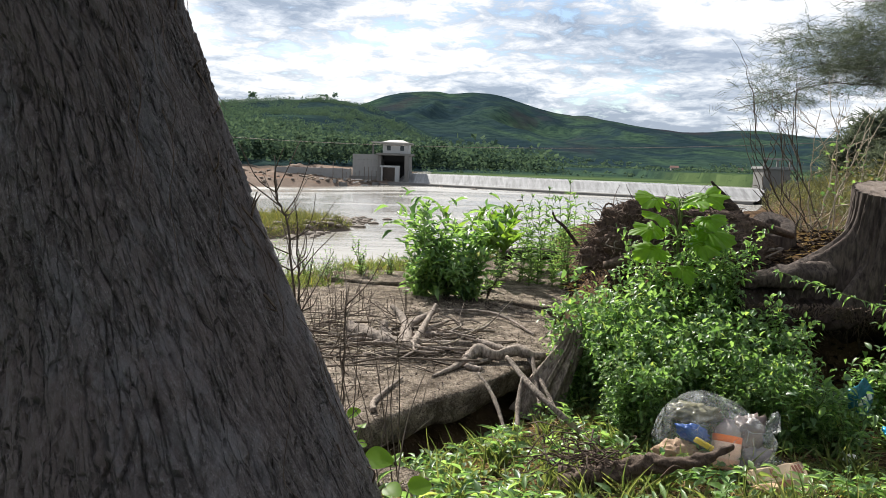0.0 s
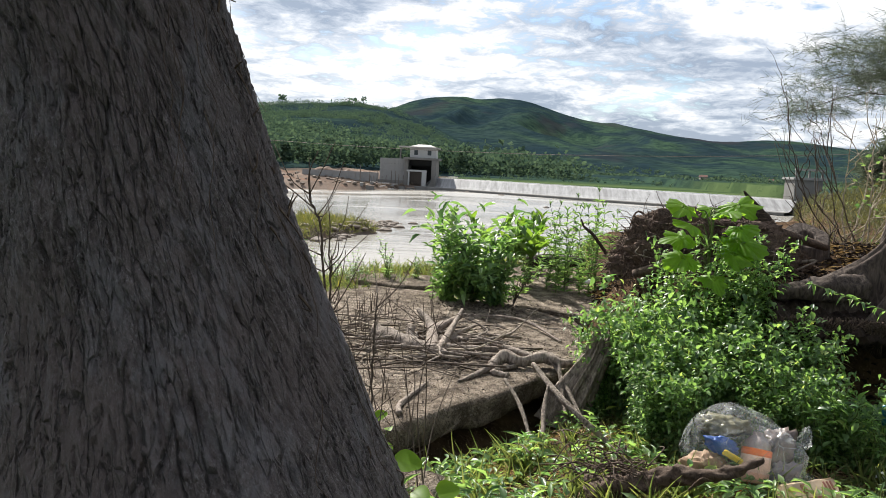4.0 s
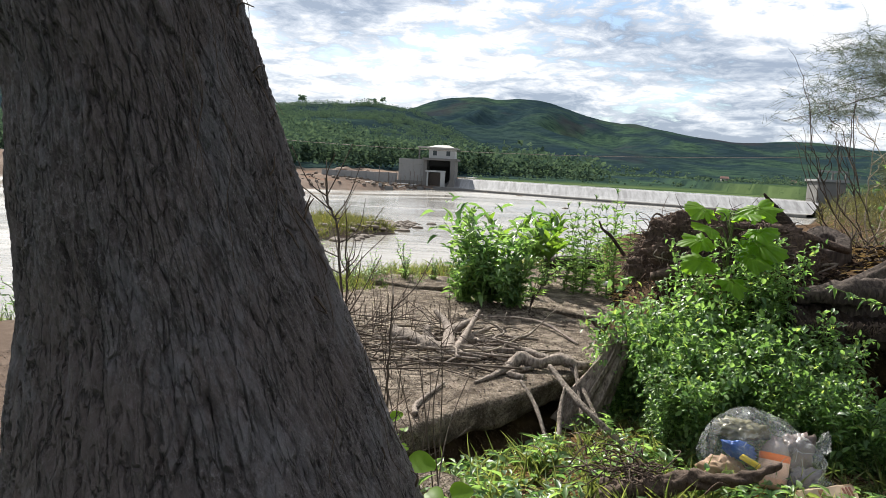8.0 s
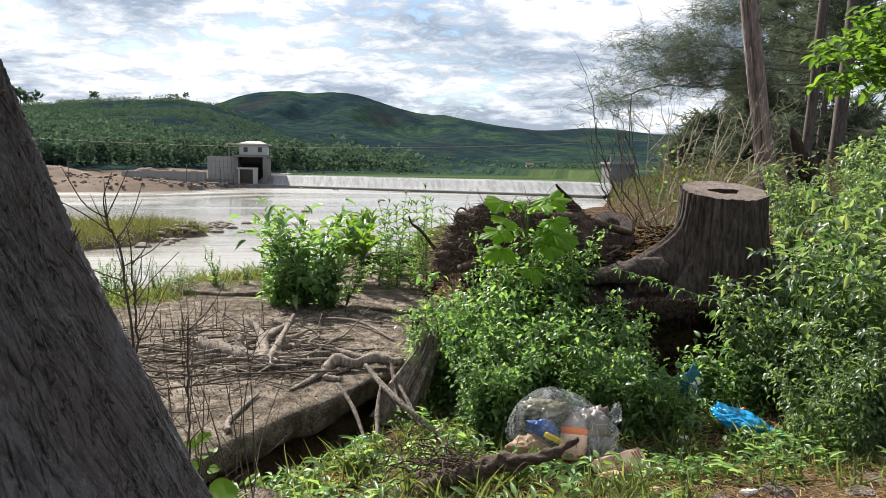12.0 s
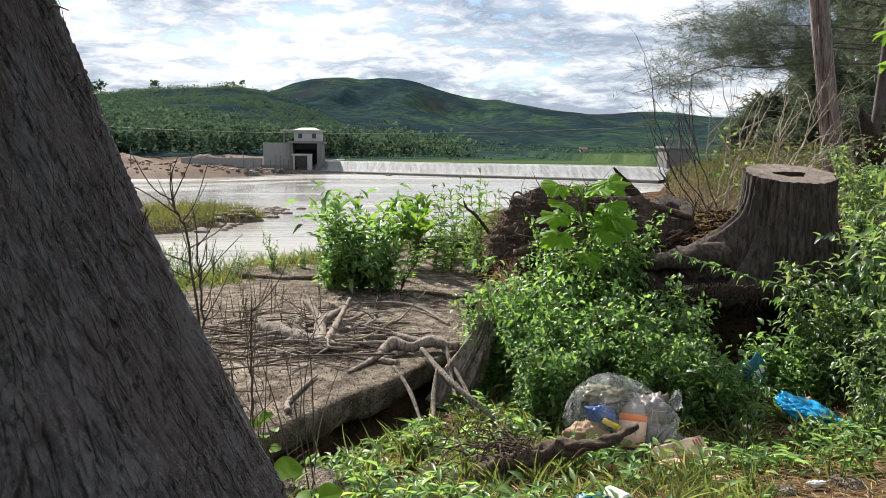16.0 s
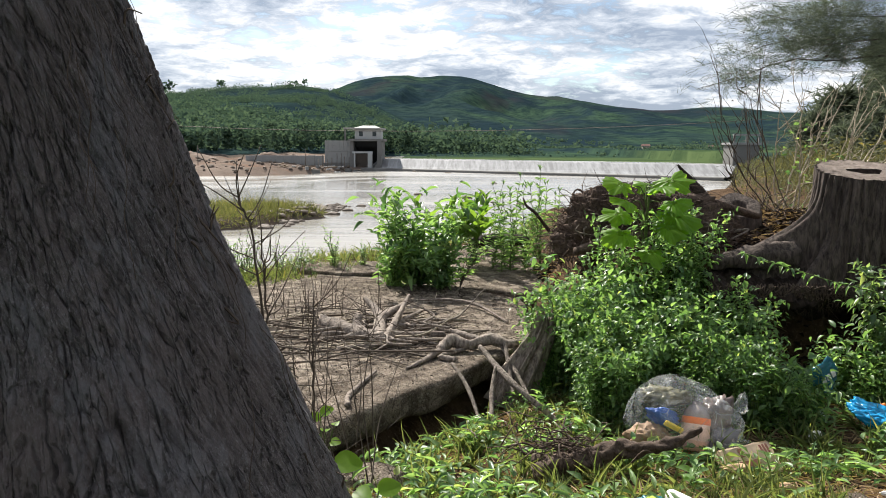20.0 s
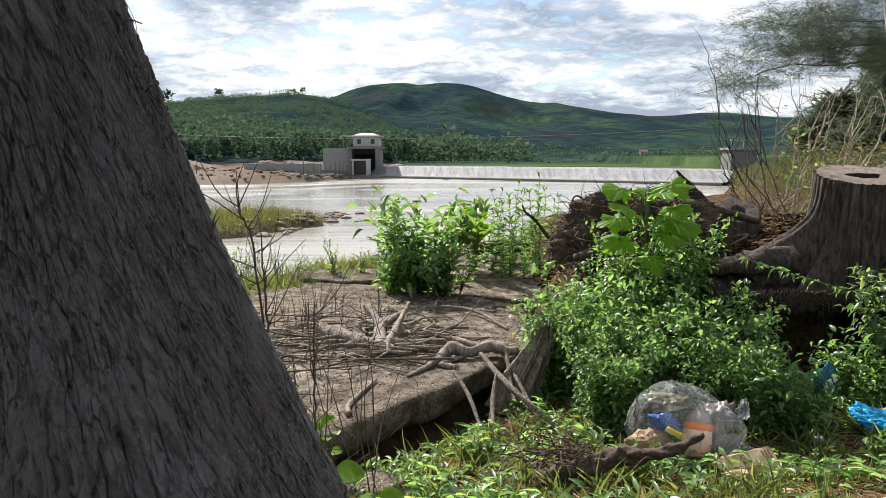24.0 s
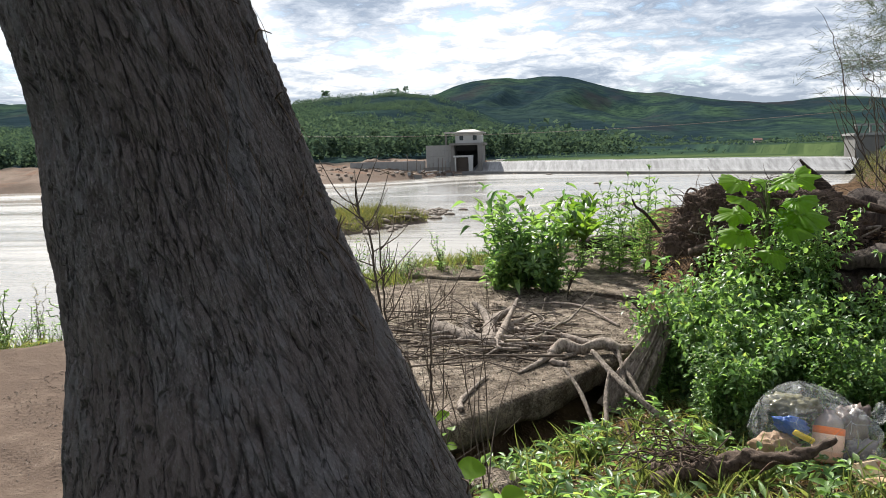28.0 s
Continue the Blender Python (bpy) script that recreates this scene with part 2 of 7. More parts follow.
# ---- materials ----
def material(name, build, rough=0.7, metal=0.0, spec=0.4):
    m = bpy.data.materials.new(name)
    m.use_nodes = True
    t = m.node_tree
    b = t.nodes["Principled BSDF"]
    b.inputs["Roughness"].default_value, b.inputs["Metallic"].default_value = rough, metal
    b.inputs["Specular IOR Level"].default_value = spec
    geo, tc = t.nodes.new("ShaderNodeNewGeometry"), t.nodes.new("ShaderNodeTexCoord")
    build(t, b, tc.outputs["Object"], geo)
    return m


def bump(t, b, h, strength=0.5, dist=0.01):
    n = t.nodes.new("ShaderNodeBump")
    n.inputs["Strength"].default_value, n.inputs["Distance"].default_value = strength, dist
    t.links.new(h, n.inputs["Height"])
    t.links.new(n.outputs[0], b.inputs["Normal"])


def colour(t, b, c):
    t.links.new(c, b.inputs["Base Color"])


def make_wood(name, dark, light, grain=(14, 14, 2.2), rough=0.85, bump_s=0.6, lichen=None):
    def build(t, b, co, geo):
        fine = noise_tex(t, mapped(t, co, tuple(g * 4 for g in grain)), 1, 5, 0.65, 0.6)
        big = noise_tex(t, co, 5, 3, 0.6)
        c = mix_colour(t, ramp(t, fine, (0.3, 0.0), (0.7, 1.0)), dark, light)
        c = mix_colour(t, math_node(t, "MULTIPLY", ramp(t, big, (0.4, 0.0), (0.7, 1.0)), 0.45), c, tuple(x * 0.55 for x in dark))
        if lichen:
            c = mix_colour(t, ramp(t, noise_tex(t, co, 22, 4, 0.7), (0.56, 0.0), (0.66, 0.8)), c, lichen)
        colour(t, b, c)
        bump(t, b, fine, bump_s, 0.006)
    return material(name, build, rough, spec=0.25)


def make_leaf(name, deep, bright, gloss=0.38, through=0.45, shine=0.45, yellow=0.6, tint=(2.1, 2.0, 1.15)):
    """A leaf: coloured by island, part of the light goes through it."""
    m = bpy.data.materials.new(name)
    m.use_nodes = True
    t = m.node_tree
    b, out = t.nodes["Principled BSDF"], t.nodes["Material Output"]
    geo, tc = t.nodes.new("ShaderNodeNewGeometry"), t.nodes.new("ShaderNodeTexCoord")
    c = mix_colour(t, geo.outputs["Random Per Island"], deep, bright)
    c = mix_colour(t, ramp(t, noise_tex(t, tc.outputs["Object"], 60, 3, 0.6), (0.45, 0.0), (0.75, 0.35)), c, tuple(x * 0.6 for x in deep))
    c = mix_colour(t, ramp(t, geo.outputs["Random Per Island"], (0.962, 0.0), (0.967, yellow)), c, (0.30, 0.24, 0.05))
    colour(t, b, c)
    b.inputs["Roughness"].default_value = gloss
    b.inputs["Specular IOR Level"].default_value = shine
    tr = t.nodes.new("ShaderNodeBsdfTranslucent")
    t.links.new(mix_colour(t, 1.0, c, tint, "MULTIPLY"), tr.inputs[0])
    mx = t.nodes.new("ShaderNodeMixShader")
    mx.inputs[0].default_value = through
    t.links.new(b.outputs[0], mx.inputs[1])
    t.links.new(tr.outputs[0], mx.inputs[2])
    t.links.new(mx.outputs[0], out.inputs[0])
    return m


def make_plain(name, c, rough=0.5, metal=0.0, vary=0.25, scale=30):
    def build(t, b, co, geo):
        n = noise_tex(t, co, scale, 4, 0.6)
        colour(t, b, mix_colour(t, n, tuple(x * (1 - vary) for x in c), tuple(min(1, x * (1 + vary)) for x in c)))
        bump(t, b, n, 0.15, 0.002)
    return material(name, build, rough, metal)


def build_bark(t, b, co, geo):
    at = t.nodes.new("ShaderNodeAttribute")
    at.attribute_name = "grain"
    co = at.outputs["Vector"]

    def fissures(scale, loc, width, wobble):
        """Dark gaps between stretched bark plates: 1 in the gap."""
        warp = t.nodes.new("ShaderNodeTexNoise")
        warp.inputs["Scale"].default_value, warp.inputs["Detail"].default_value = 26, 3
        t.links.new(co, warp.inputs["Vector"])
        off = t.nodes.new("ShaderNodeVectorMath")
        off.operation = "MULTIPLY_ADD"
        t.links.new(warp.outputs["Color"], off.inputs[0])
        off.inputs[1].default_value = (wobble, wobble, wobble)
        t.links.new(co, off.inputs[2])
        v = t.nodes.new("ShaderNodeTexVoronoi")
        v.feature = "DISTANCE_TO_EDGE"
        v.inputs["Scale"].default_value = 1
        t.links.new(mapped(t, off.outputs[0], scale, loc), v.inputs["Vector"])
        return ramp(t, v.outputs["Distance"], (0.0, 1.0), (width, 0.0))
    grain = noise_tex(t, mapped(t, co, (190, 190, 105)), 1, 8, 0.84)
    flakes = noise_tex(t, mapped(t, co, (75, 75, 36)), 1, 4, 0.65, 0.4)
    some = ramp(t, noise_tex(t, mapped(t, co, (13, 13, 7)), 1, 3, 0.6), (0.44, 0.0), (0.56, 1.0))
    other = ramp(t, noise_tex(t, mapped(t, co, (19, 19, 11), (3, 5, 1)), 1, 3, 0.6), (0.42, 0.0), (0.55, 1.0))
    ragged = ramp(t, noise_tex(t, mapped(t, co, (150, 150, 60)), 1, 4, 0.7), (0.42, 0.0), (0.50, 1.0))
    gap = math_node(t, "MULTIPLY", math_node(t, "MULTIPLY", fissures((42, 42, 8), (1, 2, 3), 0.075, 0.012), some), ragged)
    fine_gap = math_node(t, "MULTIPLY", fissures((100, 100, 24), (4, 1, 7), 0.080, 0.006), math_node(t, "MULTIPLY", ragged, 0.7))
    gap = math_node(t, "MAXIMUM", gap, math_node(t, "MULTIPLY", fine_gap, other))
    big = noise_tex(t, mapped(t, co, (6, 6, 3.5)), 1, 4, 0.6, 0.5)
    c = mix_colour(t, ramp(t, grain, (0.40, 0.0), (0.62, 1.0)), (0.078, 0.061, 0.060), (0.203, 0.168, 0.167))
    c = mix_colour(t, ramp(t, noise_tex(t, mapped(t, co, (360, 360, 230)), 1, 3, 0.7), (0.55, 0.0), (0.65, 0.7)), c, (0.30, 0.28, 0.285))
    c = mix_colour(t, ramp(t, flakes, (0.40, 0.4), (0.50, 0.0)), c, (0.060, 0.048, 0.048))
    c = mix_colour(t, ramp(t, big, (0.44, 0.0), (0.60, 0.6)), c, (0.155, 0.118, 0.112))
    c = mix_colour(t, ramp(t, noise_tex(t, mapped(t, co, (11, 11, 7), (4, 2, 1)), 1, 6, 0.8), (0.50, 0.0), (0.62, 0.55)), c, (0.215, 0.206, 0.222))
    c = mix_colour(t, ramp(t, noise_tex(t, mapped(t, co, (9, 9, 5), (7, 1, 4)), 1, 5, 0.6), (0.66, 0.0), (0.74, 0.35)), c, (0.20, 0.07, 0.045))
    c = mix_colour(t, math_node(t, "MULTIPLY", gap, 0.88), c, (0.018, 0.014, 0.014))
    colour(t, b, c)
    h = math_node(t, "ADD", math_node(t, "MULTIPLY", grain, 0.40), math_node(t, "MULTIPLY", flakes, 0.40))
    h = math_node(t, "SUBTRACT", h, math_node(t, "MULTIPLY", gap, 0.9))
    bump(t, b, h, 1.0, 0.014)


def build_concrete(t, b, co, geo):
    big = noise_tex(t, co, 1.6, 4, 0.6)
    mid = noise_tex(t, co, 14, 5, 0.65)
    grit = noise_tex(t, co, 130, 3, 0.7)
    c = mix_colour(t, ramp(t, big, (0.35, 0.0), (0.68, 1.0)), (0.265, 0.216, 0.168), (0.46, 0.388, 0.312))
    c = mix_colour(t, ramp(t, mid, (0.43, 0.8), (0.60, 0.0)), c, (0.070, 0.054, 0.040))
    c = mix_colour(t, ramp(t, grit, (0.58, 0.0), (0.66, 0.6)), c, (0.46, 0.42, 0.37))
    c = mix_colour(t, ramp(t, grit, (0.36, 0.8), (0.44, 0.0)), c, (0.06, 0.048, 0.036))
    colour(t, b, c)
    c = mix_colour(t, ramp(t, noise_tex(t, co, 210, 2, 0.8), (0.38, 0.85), (0.46, 0.0)), c, (0.040, 0.032, 0.025))
    colour(t, b, c)
    bump(t, b, math_node(t, "ADD", grit, math_node(t, "MULTIPLY", mid, 1.6)), 1.0, 0.016)


def build_far_concrete(t, b, co, geo):
    n = noise_tex(t, mapped(t, co, (0.5, 0.5, 0.25)), 1, 5, 0.65)
    streak = noise_tex(t, mapped(t, co, (1.2, 1.2, 0.08)), 1, 4, 0.6)
    c = mix_colour(t, n, (0.10, 0.098, 0.093), (0.215, 0.21, 0.20))
    c = mix_colour(t, ramp(t, streak, (0.5, 0.0), (0.7, 0.6)), c, (0.13, 0.125, 0.115))
    colour(t, b, c)


def build_spillway(t, b, co, geo):
    n = noise_tex(t, mapped(t, co, (1.6, 0.25, 0.25)), 1, 5, 0.65)
    colour(t, b, mix_colour(t, ramp(t, n, (0.35, 0.0), (0.65, 1.0)), (0.16, 0.16, 0.165), (0.30, 0.305, 0.31)))


def build_soil(t, b, co, geo):
    attr = t.nodes.new("ShaderNodeVertexColor")
    attr.layer_name = "zone"
    sep = t.nodes.new("ShaderNodeSeparateColor")
    t.links.new(attr.outputs[0], sep.inputs[0])
    sand, green, field = sep.outputs[0], sep.outputs[1], sep.outputs[2]
    mid, grit = noise_tex(t, co, 9, 5, 0.65), noise_tex(t, co, 90, 4, 0.7)
    c = mix_colour(t, ramp(t, mid, (0.35, 0.0), (0.68, 1.0)), (0.040, 0.027, 0.018), (0.135, 0.090, 0.058))
    c = mix_colour(t, ramp(t, grit, (0.55, 0.0), (0.68, 0.8)), c, (0.20, 0.145, 0.10))
    far, blotch = noise_tex(t, co, 0.05, 5, 0.65), noise_tex(t, co, 0.0125, 5, 0.6, 0.8)
    s = mix_colour(t, ramp(t, far, (0.4, 0.0), (0.6, 1.0)), (0.125, 0.096, 0.080), (0.225, 0.180, 0.150))
    s = mix_colour(t, ramp(t, noise_tex(t, co, 0.16, 4, 0.7, 0.6), (0.52, 0.0), (0.64, 0.7)), s, (0.185, 0.112, 0.080))
    s = mix_colour(t, ramp(t, noise_tex(t, co, 0.35, 4, 0.7), (0.5, 0.0), (0.7, 0.6)), s, (0.10, 0.085, 0.07))
    s = mix_colour(t, ramp(t, grit, (0.50, 0.0), (0.62, 0.55)), s, (0.085, 0.068, 0.055))
    s = mix_colour(t, ramp(t, mid, (0.50, 0.0), (0.72, 0.35)), s, (0.26, 0.215, 0.18))
    # Blue in the hill greens stands in for distance haze.
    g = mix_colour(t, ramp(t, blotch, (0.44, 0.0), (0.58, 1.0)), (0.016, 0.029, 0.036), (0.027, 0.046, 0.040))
    # Noise patches paint sunlit spurs lighter and shaded flanks darker.
    lit_spur = noise_tex(t, mapped(t, co, (1.0, 0.45, 1), (260, 9, 0)), 0.0042, 5, 0.6, 1.4)
    g = mix_colour(t, ramp(t, lit_spur, (0.47, 0.0), (0.58, 0.95)), g, (0.037, 0.066, 0.040))
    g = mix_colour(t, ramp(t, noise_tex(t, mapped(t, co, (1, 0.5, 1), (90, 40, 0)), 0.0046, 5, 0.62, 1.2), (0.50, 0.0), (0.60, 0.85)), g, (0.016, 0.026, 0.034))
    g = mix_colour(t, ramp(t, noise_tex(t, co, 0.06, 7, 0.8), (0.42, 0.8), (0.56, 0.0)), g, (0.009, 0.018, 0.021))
    # Purple-brown patches painted for cloud shadow.
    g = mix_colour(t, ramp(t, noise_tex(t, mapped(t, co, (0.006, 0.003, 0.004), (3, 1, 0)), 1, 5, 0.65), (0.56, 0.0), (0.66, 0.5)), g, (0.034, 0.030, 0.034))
    f = mix_colour(t, ramp(t, noise_tex(t, mapped(t, co, (0.012, 0.06, 0.1)), 1, 4, 0.6), (0.4, 0.0), (0.6, 1.0)), (0.032, 0.054, 0.026), (0.064, 0.092, 0.040))
    f = mix_colour(t, ramp(t, noise_tex(t, co, 0.22, 5, 0.7), (0.56, 0.0), (0.66, 0.8)), f, (0.020, 0.040, 0.020))
    c = mix_colour(t, sand, c, s)
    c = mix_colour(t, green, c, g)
    c = mix_colour(t, field, c, f)
    colour(t, b, c)
    bump(t, b, math_node(t, "ADD", grit, math_node(t, "MULTIPLY", mid, 2.0)), 0.8, 0.012)


def build_water(t, b, co, geo):
    w1 = noise_tex(t, mapped(t, co, (0.35, 1.1, 1)), 1, 4, 0.6, 0.5)
    w2 = noise_tex(t, mapped(t, co, (1.6, 3.4, 1)), 1, 3, 0.6)
    calm = ramp(t, noise_tex(t, mapped(t, co, (0.012, 0.07, 1)), 1, 4, 0.6, 0.6), (0.42, 0.0), (0.60, 1.0))
    colour(t, b, mix_colour(t, calm, (0.22, 0.205, 0.18), (0.33, 0.315, 0.285)))
    h = math_node(t, "MULTIPLY", math_node(t, "ADD", w1, math_node(t, "MULTIPLY", w2, 0.35)), math_node(t, "ADD", calm, 0.12))
    bump(t, b, h, 0.6, 0.16)
    t.links.new(math_node(t, "ADD", math_node(t, "MULTIPLY", calm, 0.14), 0.13), b.inputs["Roughness"])


def build_film(c, clear, veil):
    """Crinkled plastic film: clear and veil are its opacity in the smooth parts and along the creases."""
    def build(t, b, co, geo):
        b.inputs["Base Color"].default_value = (*c, 1)
        v = t.nodes.new("ShaderNodeTexVoronoi")
        v.feature = "DISTANCE_TO_EDGE"
        v.inputs["Scale"].default_value = 21
        warp = mapped(t, co, (1.0, 1.3, 0.8), (0.3, 0.1, 0.2), (0.4, 0.3, 0.9))
        t.links.new(warp, v.inputs["Vector"])
        # Whitish veil along the creases stands in for their highlights.
        line = math_node(t, "MULTIPLY", ramp(t, v.outputs["Distance"], (0.0, 1.0), (0.06, 0.0)), ramp(t, noise_tex(t, co, 9, 3, 0.6), (0.46, 0.0), (0.62, 1.0)))
        soft = ramp(t, noise_tex(t, co, 11, 4, 0.6, 0.8), (0.42, 0.0), (0.68, 0.7))
        a = math_node(t, "MULTIPLY", math_node(t, "MAXIMUM", line, soft), veil - clear)
        t.links.new(math_node(t, "ADD", a, clear), b.inputs["Alpha"])
        bump(t, b, math_node(t, "ADD", math_node(t, "MULTIPLY", v.outputs["Distance"], 2.5), noise_tex(t, co, 34, 4, 0.6, 0.8)), 0.8, 0.010)
    return build


M_BARK = material("bark", build_bark, 0.66, spec=0.45)
M_CONCRETE = material("concrete", build_concrete, 0.95, spec=0.05)
M_FAR_CONCRETE = material("weathered concrete", build_far_concrete, 0.9, spec=0.2)
M_SPILL = material("wet spillway", build_spillway, 0.8, spec=0.2)
M_SOIL = material("soil", build_soil, 1.0, spec=0.0)
M_WATER = material("river water", build_water, 0.12, spec=0.5)
M_DEAD = make_wood("dead wood", (0.060, 0.046, 0.036), (0.40, 0.335, 0.28), (24, 24, 8), 0.85, 1.0)
M_TWIG = make_wood("dry twig", (0.045, 0.034, 0.026), (0.15, 0.12, 0.095), (40, 40, 40), 0.85, 0.3)
M_PALE_TWIG = make_wood("pale dry twig", (0.24, 0.195, 0.14), (0.52, 0.45, 0.35), (40, 40, 40), 0.8, 0.3)
M_STUMP = make_wood("stump wood", (0.015, 0.011, 0.010), (0.140, 0.110, 0.092), (17, 17, 4.0), 0.9, 1.0)
M_CUT = make_wood("cut wood face", (0.085, 0.068, 0.058), (0.255, 0.212, 0.182), (9, 9, 9), 0.85, 0.5)
M_SNAG = make_wood("weathered snag", (0.060, 0.043, 0.039), (0.42, 0.335, 0.31), (16, 16, 1.0), 0.85, 0.9)
M_ROT = make_wood("rotten wood", (0.009, 0.007, 0.006), (0.085, 0.062, 0.048), (20, 20, 12), 0.95, 0.9)
M_ROOT = make_wood("root fibre", (0.028, 0.018, 0.013), (0.165, 0.120, 0.092), (30, 30, 20), 0.9, 0.6)
M_GREY_TRUNK = make_wood("grey tree trunk", (0.045, 0.036, 0.032), (0.15, 0.125, 0.112), (6, 6, 1.5), 0.9, 0.6)
M_LEAF = make_leaf("herb leaf", (0.045, 0.099, 0.038), (0.190, 0.292, 0.112), 0.38, 0.43, 0.42, 0.25, (2.9, 2.9, 1.6))
M_LEAF_DARK = make_leaf("drooping leaf", (0.042, 0.082, 0.044), (0.185, 0.250, 0.128), 0.38, 0.42, 0.5, 0.15, (2.7, 2.7, 1.2))
M_LEAF_BROAD = make_leaf("broad leaf", (0.115, 0.23, 0.020), (0.16, 0.29, 0.028), 0.45, 0.6, 0.3, 0.0)
M_GRASS = make_leaf("grass blade", (0.054, 0.088, 0.032), (0.195, 0.220, 0.095), 0.45, 0.42, 0.38, 0.6, (2.5, 2.35, 1.25))
M_STRAW = make_leaf("dry straw", (0.15, 0.095, 0.055), (0.38, 0.28, 0.17), 0.7, 0.2)
M_REED = make_leaf("reed", (0.075, 0.095, 0.032), (0.19, 0.19, 0.08), 0.7, 0.3)
M_SCRUB = make_leaf("dry scrub", (0.058, 0.066, 0.034), (0.150, 0.148, 0.075), 0.8, 0.25)
M_NEEDLE = make_leaf("casuarina needles", (0.060, 0.076, 0.060), (0.145, 0.165, 0.125), 0.8, 0.35, 0.1, 0.0, (1.3, 1.35, 1.0))
# Lightened and blued leaf colour, in place of haze over the far slopes.
M_WOOD_FAR = make_leaf("far woodland", (0.040, 0.070, 0.058), (0.100, 0.145, 0.090), 1.0, 0.35, 0.0, 0.0, (1.15, 1.2, 0.95))
# Near-black earth; on bank lip and stump underside it also stands for shade.
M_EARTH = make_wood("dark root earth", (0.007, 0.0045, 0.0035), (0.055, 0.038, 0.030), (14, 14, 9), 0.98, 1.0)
M_LEAF_TREE = make_leaf("glossy tree leaf", (0.045, 0.105, 0.020), (0.13, 0.22, 0.040), 0.30, 0.42, 0.6, 0.0, (2.6, 2.5, 1.2))
M_ROOT_EARTH = make_wood("earthy root wood", (0.026, 0.018, 0.014), (0.175, 0.122, 0.092), (26, 26, 20), 0.95, 1.0)
M_STEM = make_wood("green stem", (0.05, 0.085, 0.02), (0.13, 0.17, 0.05), (30, 30, 30), 0.6, 0.2)


# ---- ground ----
WATER_Z = -4.3
RIDGE_NEAR_X = (-1100, -700, -545, -270, -231, -194, -179, -152, -132, -117, -98, -69, -29, 1, 60, 120)
RIDGE_NEAR_Z = (70, 78, 66, 49, 53.5, 57.5, 59, 57.5, 60, 57.5, 54, 41, 21, 8, 2, 0)
RIDGE_FAR_X = (-1500, -800, -450, -330, -240, -214, -187, -154, -111, -84, -62, -13, 19, 47, 74, 108, 141, 183, 208, 241, 286, 332, 389, 445, 491, 536, 624, 1000, 1800)
RIDGE_FAR_Z = (88, 96, 100, 102, 104, 112, 123, 131, 135, 136, 132.5, 136.5, 135, 129, 121, 111, 102, 96, 97.5, 90.5, 82.5, 76.5, 71, 72, 77, 78, 69, 60, 40)


def water_level(x, y):
    """The river drops over a low rapid below the weir."""
    return WATER_Z + 0.9 * sm(74, 112, y) * sm(-36, -6, x)


def bank_edge(x):
    """The y at which the near bank breaks off towards the river."""
    return np.interp(x, (-9, -4, -1.9, -0.25, 0.5, 1.5, 3.93, 43.3, 45.5, 400), (-8, 0.9, 3.3, 5.05, 5.7, 6.3, 9.0, 105, 300, 1090))


def far_shore(x):
    return np.interp(x, (-400, -97, -47, -13, 0), (90, 123, 131, 146, 149))


